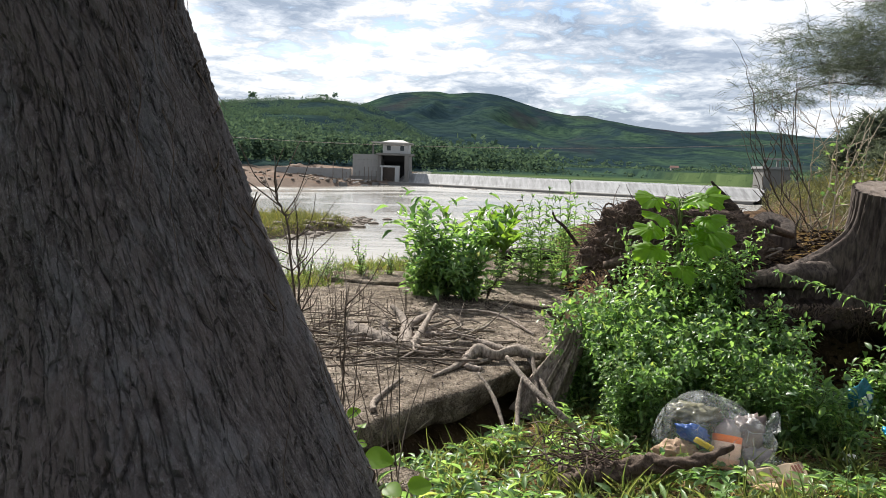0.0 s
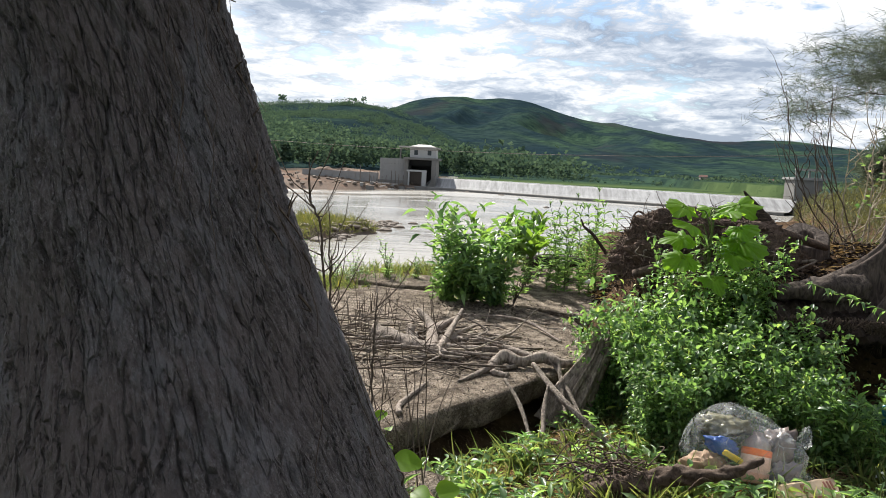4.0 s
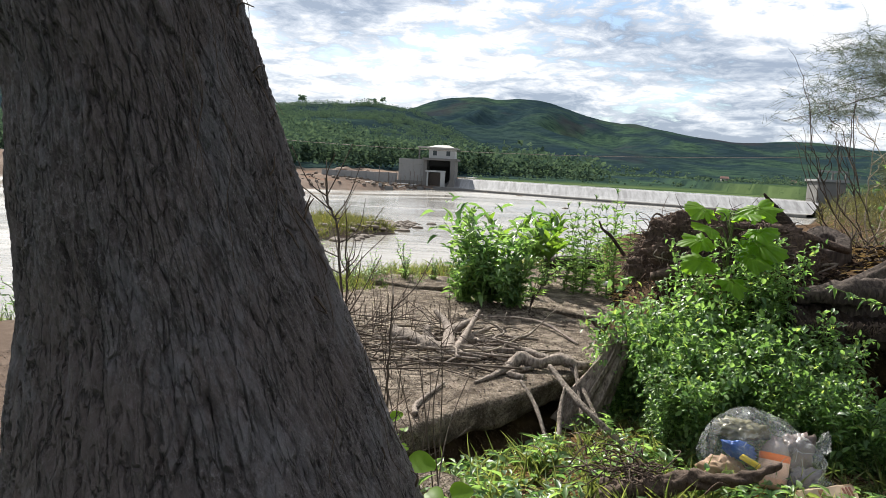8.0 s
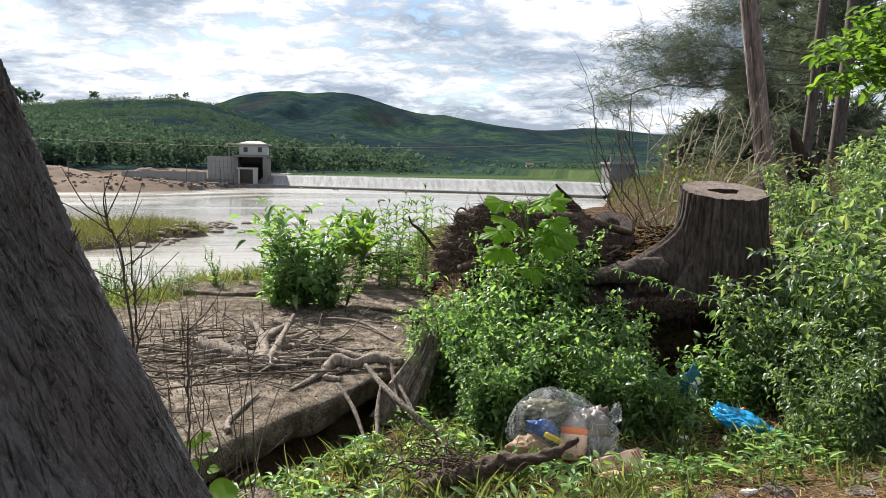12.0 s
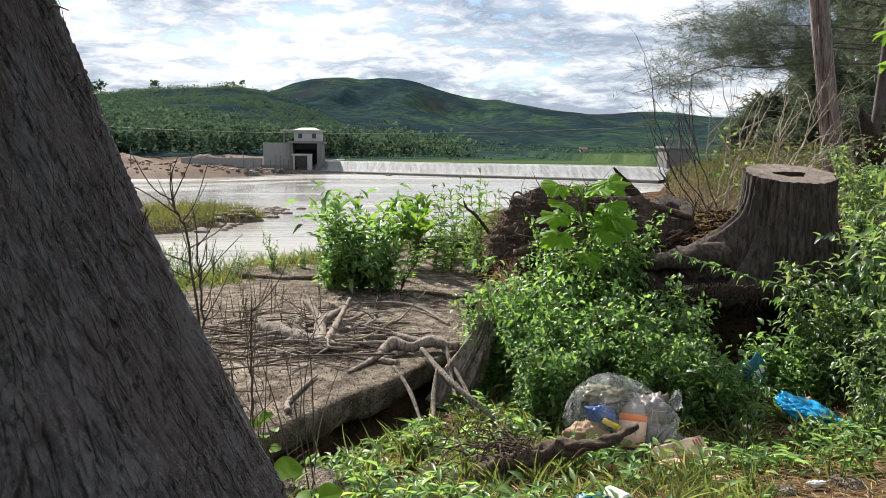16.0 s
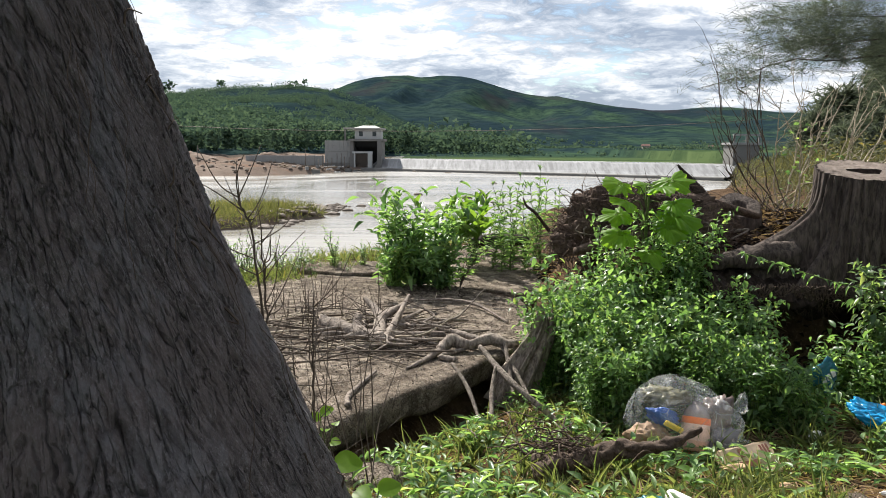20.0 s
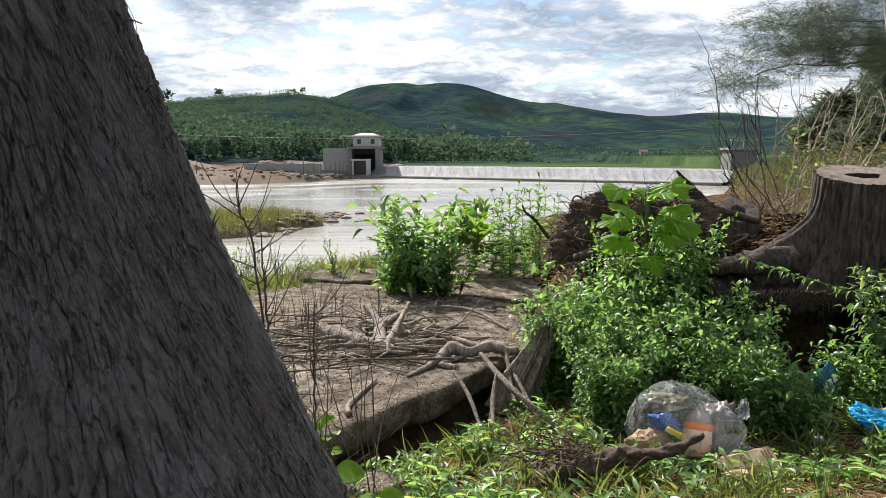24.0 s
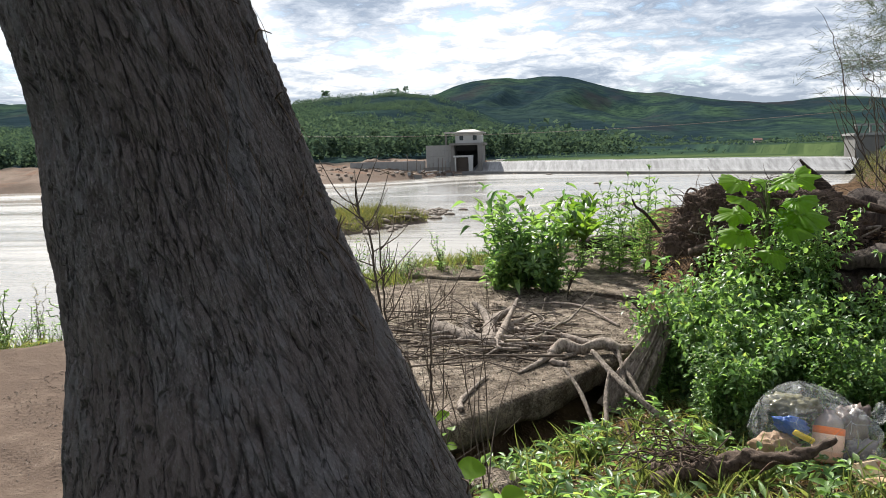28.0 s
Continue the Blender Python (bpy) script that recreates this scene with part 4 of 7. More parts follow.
casuarina(8.72, 13.2, 11, 0.075, (0.012, 0), 12, 0.50, 6000, 0.16)
casuarina(9.55, 13.6, 12, 0.10, (-0.006, 0), 14, 0.42, 8000, 0.18)
casuarina(8.3, 12.6, 9, 0.06, (0.02, 0.02), 5, 0.60, 9500, 0.16,
          [((0.0, 0, 2.0), (-0.98, -0.1, 0.02), 4.2, 0.15), ((0, 0, 2.2), (-0.96, -0.1, 0.06), 3.6, 0.12), ((0, 0, 2.5), (-0.95, 0, 0.12), 3.3, 0.10), ((0, 0, 2.9), (-0.9, 0, 0.2), 2.4, 0.10), ((0, 0, 2.3), (-0.94, 0.2, 0.08), 2.6, 0.12)])
casuarina(11.5, 17, 13, 0.06, (0, 0), 34, 0.02, 20000, 0.16)
casuarina(12.9, 20, 12, 0.06, (0, 0), 34, 0.02, 20000, 0.17)
casuarina(14.5, 24, 13, 0.06, (0, 0), 34, 0.02, 20000, 0.15)
casuarina(11.2, 19, 3.1, 0.05, (0, 0), 16, 0.02, 7000, 0.42)
casuarina(12.4, 22, 3.4, 0.05, (0, 0), 16, 0.02, 8000, 0.46)
casuarina(11.2, 22, 2.1, 0.04, (0, 0), 14, 0.02, 6000, 0.55)
casuarina(10.2, 21, 1.4, 0.04, (0, 0), 12, 0.02, 4000, 0.70)
casuarina(16.0, 28, 4.5, 0.10, (0, 0), 20, 0.01, 9000, 0.36)
casuarina(13.5, 14.5, 12, 0.15, (0, 0), 16, 0.03, 14000, 0.30)
casuarina(18.0, 23, 13, 0.14, (0, 0), 20, 0.01, 18000, 0.28)
casuarina(16.5, 18, 13, 0.14, (0, 0), 16, 0.01, 14000, 0.30)
# unseen trees added behind the camera to keep sky light off the near trunk
casuarina(1.6, -5.2, 10, 0.14, (0, 0.04), 16, 0.30, 5000, 0.36, wide=9.0)
casuarina(4.4, -1.6, 10, 0.13, (-0.03, 0.04), 16, 0.36, 5000, 0.40, wide=9.0)


# ---- near tree ----
def trunk_axis(z):
    zs = (-0.1, 0.15, 0.30, 0.44, 0.558, 0.655, 0.78, 0.91, 1.04, 1.6, 3.0, 6.0)
    x = np.interp(z, zs, (0.12, 0.108, 0.093, 0.074, 0.052, 0.0335, 0.0013, -0.027, -0.066, -0.22, -0.56, -1.1))
    r = np.interp(z, zs, (0.41, 0.325, 0.278, 0.238, 0.208, 0.182, 0.162, 0.144, 0.138, 0.134, 0.13, 0.09))
    return x, r


def build_near_tree():
    tree = thing("leaning_tree", "thick leaning tree trunk with furrowed grey-brown bark", "tree", at=(0, 1.40, 0))
    n, m = 560, 560
    z = np.concatenate([np.linspace(-0.1, 0.36, 50, endpoint=False), np.linspace(0.36, 1.16, 470, endpoint=False), np.linspace(1.16, 1.7, 40)])
    k = np.array([1, 2, 4, 2, 1]) / 10
    cx, r = trunk_axis(z)
    for arr in (cx, r):
        for _ in range(60):
            arr[2:-2] = np.convolve(arr, k, "valid")
    q = np.linspace(0, 1, n, endpoint=False)
    a = np.where(q < 0.8, -np.pi * 1.04 + q / 0.8 * np.pi * 1.08, np.pi * 0.04 + (q - 0.8) / 0.2 * np.pi * 0.92)
    A, Z = np.meshgrid(a, z)
    tw = Z + 0.05 * np.sin(2 * A)
    per = lambda fx, fz, s, o: fbm(np.cos(A + 0.1 * Z) * fx + 31 + 0.25 * vnoise(A * 3, Z * 9, s), np.sin(A + 0.1 * Z) * fx + tw * fz, o, s)
    crack = sm(0.40, 0.33, per(15, 20.0, 3, 3))
    crack2 = sm(0.40, 0.33, per(34, 48.0, 23, 3))
    where = sm(0.40, 0.58, per(3, 2.2, 27, 3))
    plate, lump = per(9, 15.0, 8, 4), per(1.3, 1.1, 5, 3)
    R = r[:, None] * (1 + 0.11 * (lump - 0.5)) - 0.0040 * crack * (0.2 + where) - 0.0030 * crack2 + 0.007 * (plate - 0.5) + 0.0050 * (per(60, 100, 14, 3) - 0.5) + 0.0045 * np.round(per(17, 28, 37, 3) * 6) / 6 + 0.014 * np.exp(-((A + np.pi) / 0.75) ** 2) * (per(13, 24, 51, 4) - 0.5)
    # root flare
    R = R + 0.05 * sm(0.42, 0.0, Z) * np.maximum(0, np.sin(4 * A + 0.6)) * 1.0
    v = np.stack([cx[:, None] + R * np.cos(A), R * np.sin(A), Z], -1).reshape(-1, 3)
    me = fast("trunk", v, lattice(n, m, True), M_BARK)
    grain = np.stack([0.22 * np.cos(A), 0.22 * np.sin(A), Z], -1).reshape(-1, 3)
    me.attributes.new("grain", "FLOAT_VECTOR", "POINT").data.foreach_set("vector", grain.astype(np.float32).ravel())
    part("trunk", me, tree)
    zz = np.linspace(1.68, 6.4, 50)
    cx2, r2 = trunk_axis(zz)
    off = cx[-1] - cx2[0]
    part("upper_trunk", fast("upper_trunk", *tube(np.stack([cx2 + off * sm(2.6, 1.68, zz), 0 * zz, zz], 1), r2 * 1.01, 48, 0, 0.12, 3, 17, 0.03), M_GREY_TRUNK), tree)
    # shreds of loose bark along both outlines
    for i in range(46):
        s = 1 if rng.uniform() < 0.7 else -1
        zc = rng.uniform(0.35, 1.25)
        ang = (0 if s > 0 else np.pi) + rng.uniform(-0.35, 0.2) * s
        x0, r0 = trunk_axis(zc)
        base = np.array([x0 + r0 * math.cos(ang), r0 * math.sin(ang), zc])
        d = np.array([s * rng.uniform(0.05, 0.5), rng.uniform(-0.3, 0.1), -rng.uniform(0.5, 1)]) * rng.uniform(0.02, 0.06)
        if rng.uniform() < 0.3:
            d[2] *= -0.8
        p = np.array([base, base + d * 0.5 + rng.normal(0, 0.004, 3), base + d + rng.normal(0, 0.008, 3)])
        part("bark_shred", fast("bark_shred", *tube(p, [0.0018, 0.0006], 4, 6), M_ROOT), tree)
    # thread-like rootlets hanging on the right flank
    for i in range(14):
        zc = rng.uniform(0.45, 1.05)
        x0, r0 = trunk_axis(zc)
        ang = rng.uniform(-0.75, -0.05)
        pts = []
        for k2 in range(6):
            zk = zc - 0.03 * k2
            xk, rk = trunk_axis(zk)
            pts.append((xk + (rk + 0.012 + rng.uniform(0, 0.012)) * math.cos(ang), (rk + 0.012) * math.sin(ang), zk))
            ang += rng.uniform(-0.09, 0.09)
        part("rootlet", fast("rootlet", *tube(pts, [0.0004], 4, 16), M_ROOT), tree)
    # crown out of reach overhead
    tops = []
    ax = np.array([-1.1 + off * 0, 0, 6.3])
    for i in range(9):
        d = unit(1, 0.1, 0.8)[0]
        p = branch_path(ax - np.array([0, 0, rng.uniform(0, 1.5)]), d, rng.uniform(1.2, 2.4), 0.15)
        part("limb", fast("limb", *tube(p, [0.05, 0.012], 6, 12), M_GREY_TRUNK), tree)
        tops.append(spline(p, 20)[6:])
    pts = np.concatenate(tops)
    q = pts[rng.integers(0, len(pts), 2600)] + rng.normal(0, 0.18, (2600, 3))
    v, f = scatter(leaf_shape("blade", 3, 0.0, 0.35), q, frames(unit(2600, -0.9, 0.3), unit(2600)), rng.uniform(0.2, 0.4, 2600), np.full(2600, 0.01))
    part("crown", fast("crown", v, f, M_NEEDLE), tree)


build_near_tree()


# ---- concrete slab ----
def slab(name, outline, top, thick, label, tilt=(0.0, 0.0), seed=1.0, step=0.03):
    """A broken slab: a fine grid cut to the outline, its rim jagged, with sides and underside."""
    o = np.asarray(outline, dtype=float)
    dense = []
    for i in range(len(o)):
        a, b = o[i], o[(i + 1) % len(o)]
        k = max(2, int(np.linalg.norm(b - a) / step))
        dense.append(a + (b - a) * (np.arange(k) / k)[:, None])
    rim = np.concatenate(dense)
    c = rim.mean(0)
    dirs = (rim - c) / np.linalg.norm(rim - c, axis=1)[:, None]
    rim = rim + dirs * (0.035 * (fbm(rim[:, 0] * 6, rim[:, 1] * 6, 3, seed) - 0.5) + 0.012 * (fbm(rim[:, 0] * 30, rim[:, 1] * 30, 2, seed) - 0.5))[:, None]
    n = len(rim)
    rings, fr = [], np.concatenate([np.linspace(0.02, 0.96, 46), [0.985, 0.997]])
    for s in fr:
        p = c + (rim - c) * s
        z = top + tilt[0] * (p[:, 0] - c[0]) + tilt[1] * (p[:, 1] - c[1]) + 0.010 * (fbm(p[:, 0] * 2.2, p[:, 1] * 2.2, 3, seed + 4) - 0.5) + 0.004 * (fbm(p[:, 0] * 22, p[:, 1] * 22, 2, seed) - 0.5)
        if s > 0.99:
            z = z - 0.006 - 0.012 * fbm(rim[:, 0] * 18, rim[:, 1] * 18, 2, seed + 2)
        rings.append(np.column_stack([p, z]))
    zr = rings[-1][:, 2]
    for k, (out, dn) in enumerate(((1.0, 0.15), (0.997, 0.45), (0.988, 0.75), (0.970, 1.0), (0.88, 1.08))):
        p = c + (rim - c) * out - dirs * (0.020 * fbm(rim[:, 0] * 12 + k, rim[:, 1] * 12, 2, seed + k))[:, None]
        rings.append(np.column_stack([p, zr - thick * dn + 0.03 * (fbm(rim[:, 0] * 7, rim[:, 1] * 7, 2, seed + 9) - 0.5) * (k > 2)]))
    v = np.concatenate(rings)
    m = len(v)
    v = np.vstack([v, [[*c, top]]])
    i = np.arange(n)
    cap = np.stack([i, (i + 1) % n, np.full(n, m)], 1)
    me = fast(name, v, [lattice(n, len(rings), True), cap], M_CONCRETE)
    bm = bmesh.new()
    bm.from_mesh(me)
    bmesh.ops.recalc_face_normals(bm, faces=bm.faces[:])
    bm.to_mesh(me)
    bm.free()
    return tagged(new(name, me), label, "slab", "broken concrete slabs")


slab("concrete_slab", [(0.76, 3.30), (0.80, 3.75), (0.80, 4.12), (0.55, 4.40), (0.05, 4.72), (-0.30, 4.80), (-0.62, 4.55), (-0.84, 4.0), (-0.72, 3.1), (-0.35, 2.3), (-0.10, 2.12), (0.15, 2.44)], 0.14, 0.085, "large broken concrete slab with gritty worn top")
slab("concrete_slab_piece", [(-0.42, 4.84), (-0.18, 4.74), (0.22, 4.72), (0.3, 4.95), (-0.1, 5.15), (-0.35, 5.1)], 0.165, 0.07, "small cracked concrete slab piece behind the large slab", (0.02, 0.03), 3.0)
slab("concrete_slab_rear", [(0.33, 4.52), (0.62, 4.42), (1.02, 4.25), (1.15, 4.9), (0.98, 5.7), (0.5, 5.75), (0.3, 5.1)], 0.158, 0.10, "dusty brown tilted slab behind the brush pile", (0.0, 0.045), 5.0)


# ---- brush pile on the slab ----
def stick(name, pts, radii, mat, label, group, n=8, steps=24, wob=0.25, category="branch", knots=0):
    pts = np.asarray(pts, dtype=float)
    base = pts[0].copy()
    ob = new(name, fast(name, *tube(pts - base, radii, n, steps, wob, float(base[0] * 9 + base[1])), mat))
    ob.location = base
    return tagged(ob, label, category, group)


BRUSH = (
    ([(0.206, 3.19, 0.155), (0.175, 3.42, 0.175), (0.195, 3.56, 0.185), (0.285, 3.80, 0.195)], (0.026, 0.019, 0.014, 0.006)),
    ([(0.095, 3.63, 0.235), (0.16, 3.50, 0.205), (0.205, 3.24, 0.165)], (0.007, 0.013, 0.015)),
    ([(-0.05, 3.47, 0.165), (0.105, 3.30, 0.168), (0.19, 3.235, 0.158)], (0.027, 0.023, 0.014)),
    ([(0.105, 3.30, 0.170), (0.244, 3.266, 0.172), (0.43, 3.29, 0.170)], (0.014, 0.013, 0.009)),
    ([(0.413, 3.108, 0.160), (0.46, 3.165, 0.176), (0.52, 3.155, 0.168), (0.60, 3.185, 0.180), (0.66, 3.165, 0.168), (0.745, 3.184, 0.170)], (0.018, 0.029, 0.020, 0.026, 0.019, 0.013)),
    ([(0.310, 2.93, 0.144), (0.37, 3.02, 0.150), (0.43, 3.125, 0.162)], (0.006, 0.010, 0.015)),
    ([(0.325, 3.455, 0.180), (0.469, 3.26, 0.186), (0.557, 3.18, 0.178)], (0.005, 0.008, 0.010)),
    ([(0.459, 2.954, 0.155), (0.509, 2.85, 0.105), (0.55, 2.72, 0.02)], (0.006, 0.0075, 0.0065)),
    ([(0.60, 2.93, 0.150), (0.585, 2.85, 0.09), (0.580, 2.72, 0.015)], (0.006, 0.009, 0.008)),
    ([(0.555, 3.09, 0.178), (0.646, 2.90, 0.115), (0.785, 2.80, 0.02)], (0.009, 0.012, 0.009)),
    ([(0.647, 3.16, 0.175), (0.664, 2.97, 0.05)], (0.008, 0.007)),
    ([(0.63, 3.18, 0.165), (0.68, 3.02, 0.10), (0.735, 2.88, 0.015)], (0.006, 0.008, 0.006)),
    ([(0.166, 2.555, 0.150), (0.160, 2.66, 0.146), (0.214, 2.892, 0.148)], (0.006, 0.006, 0.003)),
    ([(0.30, 4.02, 0.150), (0.46, 4.0, 0.158), (0.578, 3.865, 0.160), (0.69, 3.58, 0.150)], (0.003, 0.005, 0.005, 0.003)),
    ([(0.09, 3.43, 0.205), (0.10, 3.36, 0.175), (0.154, 3.267, 0.16)], (0.013, 0.014, 0.010)),
    ([(0.270, 3.80, 0.215), (0.238, 3.36, 0.195), (0.215, 3.20, 0.165)], (0.006, 0.010, 0.015)),
    ([(0.33, 3.72, 0.165), (0.25, 3.46, 0.172), (0.235, 3.30, 0.170)], (0.005, 0.009, 0.010)),
    ([(0.36, 3.52, 0.158), (0.24, 3.42, 0.165), (0.02, 3.42, 0.158)], (0.010, 0.012, 0.008)),
    ([(0.40, 3.40, 0.160), (0.27, 3.20, 0.158), (0.05, 3.14, 0.152)], (0.007, 0.008, 0.006)),
    ([(0.47, 3.02, 0.148), (0.42, 3.05, 0.152), (0.50, 3.15, 0.15)], (0.009, 0.007, 0.006)),
)
for i, (p, r) in enumerate(BRUSH):
    stick("dead_branch", p, [(0.86 if i in (4, 5, 7, 8, 9, 10, 11) else 1.28) * q for q in r], M_DEAD, "bleached dead branch lying in the brush pile on the slab", "brush pile", 14, 40, 0.34)
for i in range(22):
    # crooked middling sticks through the heart of the pile
    x, y, a = 0.20 + rng.normal(0, 0.13), 3.34 + rng.normal(0, 0.12), rng.normal(0, 0.75) + (np.pi if rng.uniform() < 0.5 else 0)
    ln, q = rng.uniform(0.16, 0.44), rng.normal(0, 0.05)
    d, s = np.array([math.cos(a), math.sin(a)]), np.array([-math.sin(a), math.cos(a)])
    z = 0.150 + abs(rng.normal(0, 0.02))
    pts = [(x + d[0] * ln * u + s[0] * w, y + d[1] * ln * u + s[1] * w, z + h) for u, w, h in ((-0.5, 0, 0.0), (-0.2, q, 0.012), (0.15, -q * 0.6, 0.016), (0.5, q * 0.8, max(0.0, rng.normal(0.01, 0.03))))]
    r = rng.uniform(0.0032, 0.0070)
    stick("dead_branch", pts, (r, r * 1.1, r * 0.8, r * 0.4), M_DEAD, "crooked bleached stick lying in the brush pile on the slab", "brush pile", 9, 26, 0.4)
for i in range(150):
    x, y = rng.uniform(-0.55, 0.42), 3.38 + rng.normal(0, 0.21)
    a, ln = rng.normal(0, 0.6) + (np.pi if rng.uniform() < 0.5 else 0), rng.uniform(0.12, 0.5)
    dx, dy = math.cos(a) * ln / 2, math.sin(a) * ln / 2
    z = 0.147 + abs(rng.normal(0, 0.012))
    lift = max(0, rng.normal(0.0, 0.05))
    bend = rng.normal(0, 0.04, 2)
    stick("twig", [(x - dx, y - dy, z), (x + bend[0], y + bend[1], z + 0.008), (x + dx, y + dy, z + lift)],
          (rng.uniform(0.002, 0.0052), 0.0014), M_TWIG if rng.uniform() < 0.72 else M_PALE_TWIG, "thin dry twig in the brush pile on the slab", "brush pile twigs", 5, 10, 0, "twig")
for i in range(30):
    x, y = 0.02 + rng.normal(0, 0.16) - 0.1, 3.65 + rng.normal(0, 0.2)
    d = np.array([rng.normal(0.05, 0.25), rng.normal(0.05, 0.2), 1]) * rng.uniform(0.06, 0.2)
    stick("upright_twig", [(x, y, 0.14), (x + d[0] * 0.4, y + d[1] * 0.4, 0.14 + d[2] * 0.5), (x + d[0], y + d[1], 0.14 + d[2])], (0.0022, 0.0008), M_TWIG, "dead upright twig standing among the brush", "brush pile twigs", 5, 8, 0, "twig")


def build_debris():
    """Bark chips, leaf scraps and grit on the slab and the soil."""
    for name, label, n, xr, yr, mat, size, z in (
            ("slab_litter", "dark bark crumbs and dry leaf litter on the slab", 14000, (-0.9, 0.8), (2.4, 4.6), M_ROT, 0.009, 0.146),
            ("pale_litter", "pale chips and grit on the slab", 16000, (-1.3, 0.8), (2.0, 4.6), M_CUT, 0.0055, 0.146)):
        x, y = rng.uniform(*xr, n), rng.uniform(*yr, n)
        w = np.exp(-((x - 0.3) / 0.35) ** 2 - ((y - 3.35) / 0.35) ** 2) + np.exp(-((x - 0.35) / 0.3) ** 2 - ((y - 4.25) / 0.2) ** 2) if name == "slab_litter" else np.ones(n)
        keep = ((y - 2.44) < (x - 0.15) * 1.43 + 9) & ((y - 2.47) * 0.575 > (x - 0.15) * 0.818) & (rng.uniform(0, 1, n) < w ** 1.5 + 0.06) & (y < 5.0 + 1.05 * x) & (x < 0.78)
        p = np.stack([x, y, np.full(n, z)], 1)[keep]
        k = len(p)
        v, f = scatter(leaf_shape("oval", 3, 0.5, 0.4), p, frames(unit(k, -0.2, 0.2), np.tile([0, 0, 1.0], (k, 1)) + rng.normal(0, 0.3, (k, 3))), size * rng.uniform(0.4, 1.8, k), size * rng.uniform(0.3, 0.9, k))
        tagged(new(name, fast(name, v, f, mat)), label, "litter", kind="stuff")


build_debris()


def build_log_stub():
    """Split grey log standing against the slab's broken corner."""
    n, m = 140, 60
    t = np.linspace(0, 1, m)
    c = spline([(0.655, 3.05, -0.02), (0.690, 3.07, 0.07), (0.745, 3.09, 0.17), (0.775, 3.11, 0.225), (0.79, 3.12, 0.285)], m)
    a = np.arange(n) * 2 * np.pi / n
    A, T = np.meshgrid(a, t)
    groove = np.abs(np.sin(3.5 * A + 2.2 * T + 1.2 * np.sin(4 * T)))
    R = np.interp(T, (0, 0.25, 0.55, 0.8, 1), (0.070, 0.054, 0.040, 0.034, 0.022)) * (0.80 + 0.34 * groove + 0.10 * np.sin(11 * A + 5 * T) + 0.06 * np.sin(27 * A + 3 * T) + 0.5 * (fbm(np.cos(A) * 9, np.sin(A) * 9 + T * 1.6, 4, 6) - 0.5))
    top = sm(0.70, 1.0, T) * 0.13 * (fbm(np.cos(A) * 2.5, np.sin(A) * 2.5, 3, 4) - 0.55)
    v = np.stack([c[:, 0][:, None] + R * np.cos(A) * 1.0, c[:, 1][:, None] + R * np.sin(A) * 0.75, c[:, 2][:, None] + top - 0.30 * R * np.cos(A)], -1).reshape(-1, 3)
    v = np.vstack([v, v[-n:].mean(0) - [0, 0, 0.02]])
    i = np.arange(n)
    cap = np.stack([(m - 1) * n + i, (m - 1) * n + (i + 1) % n, np.full(n, n * m)], 1)
    ob = new("log_stub", fast("log_stub", v - [0.70, 3.06, 0], [lattice(n, m, True), cap], M_DEAD))
    ob.location = (0.70, 3.06, 0)
    tagged(ob, "split grey weathered log propped at the slab corner", "log")


build_log_stub()


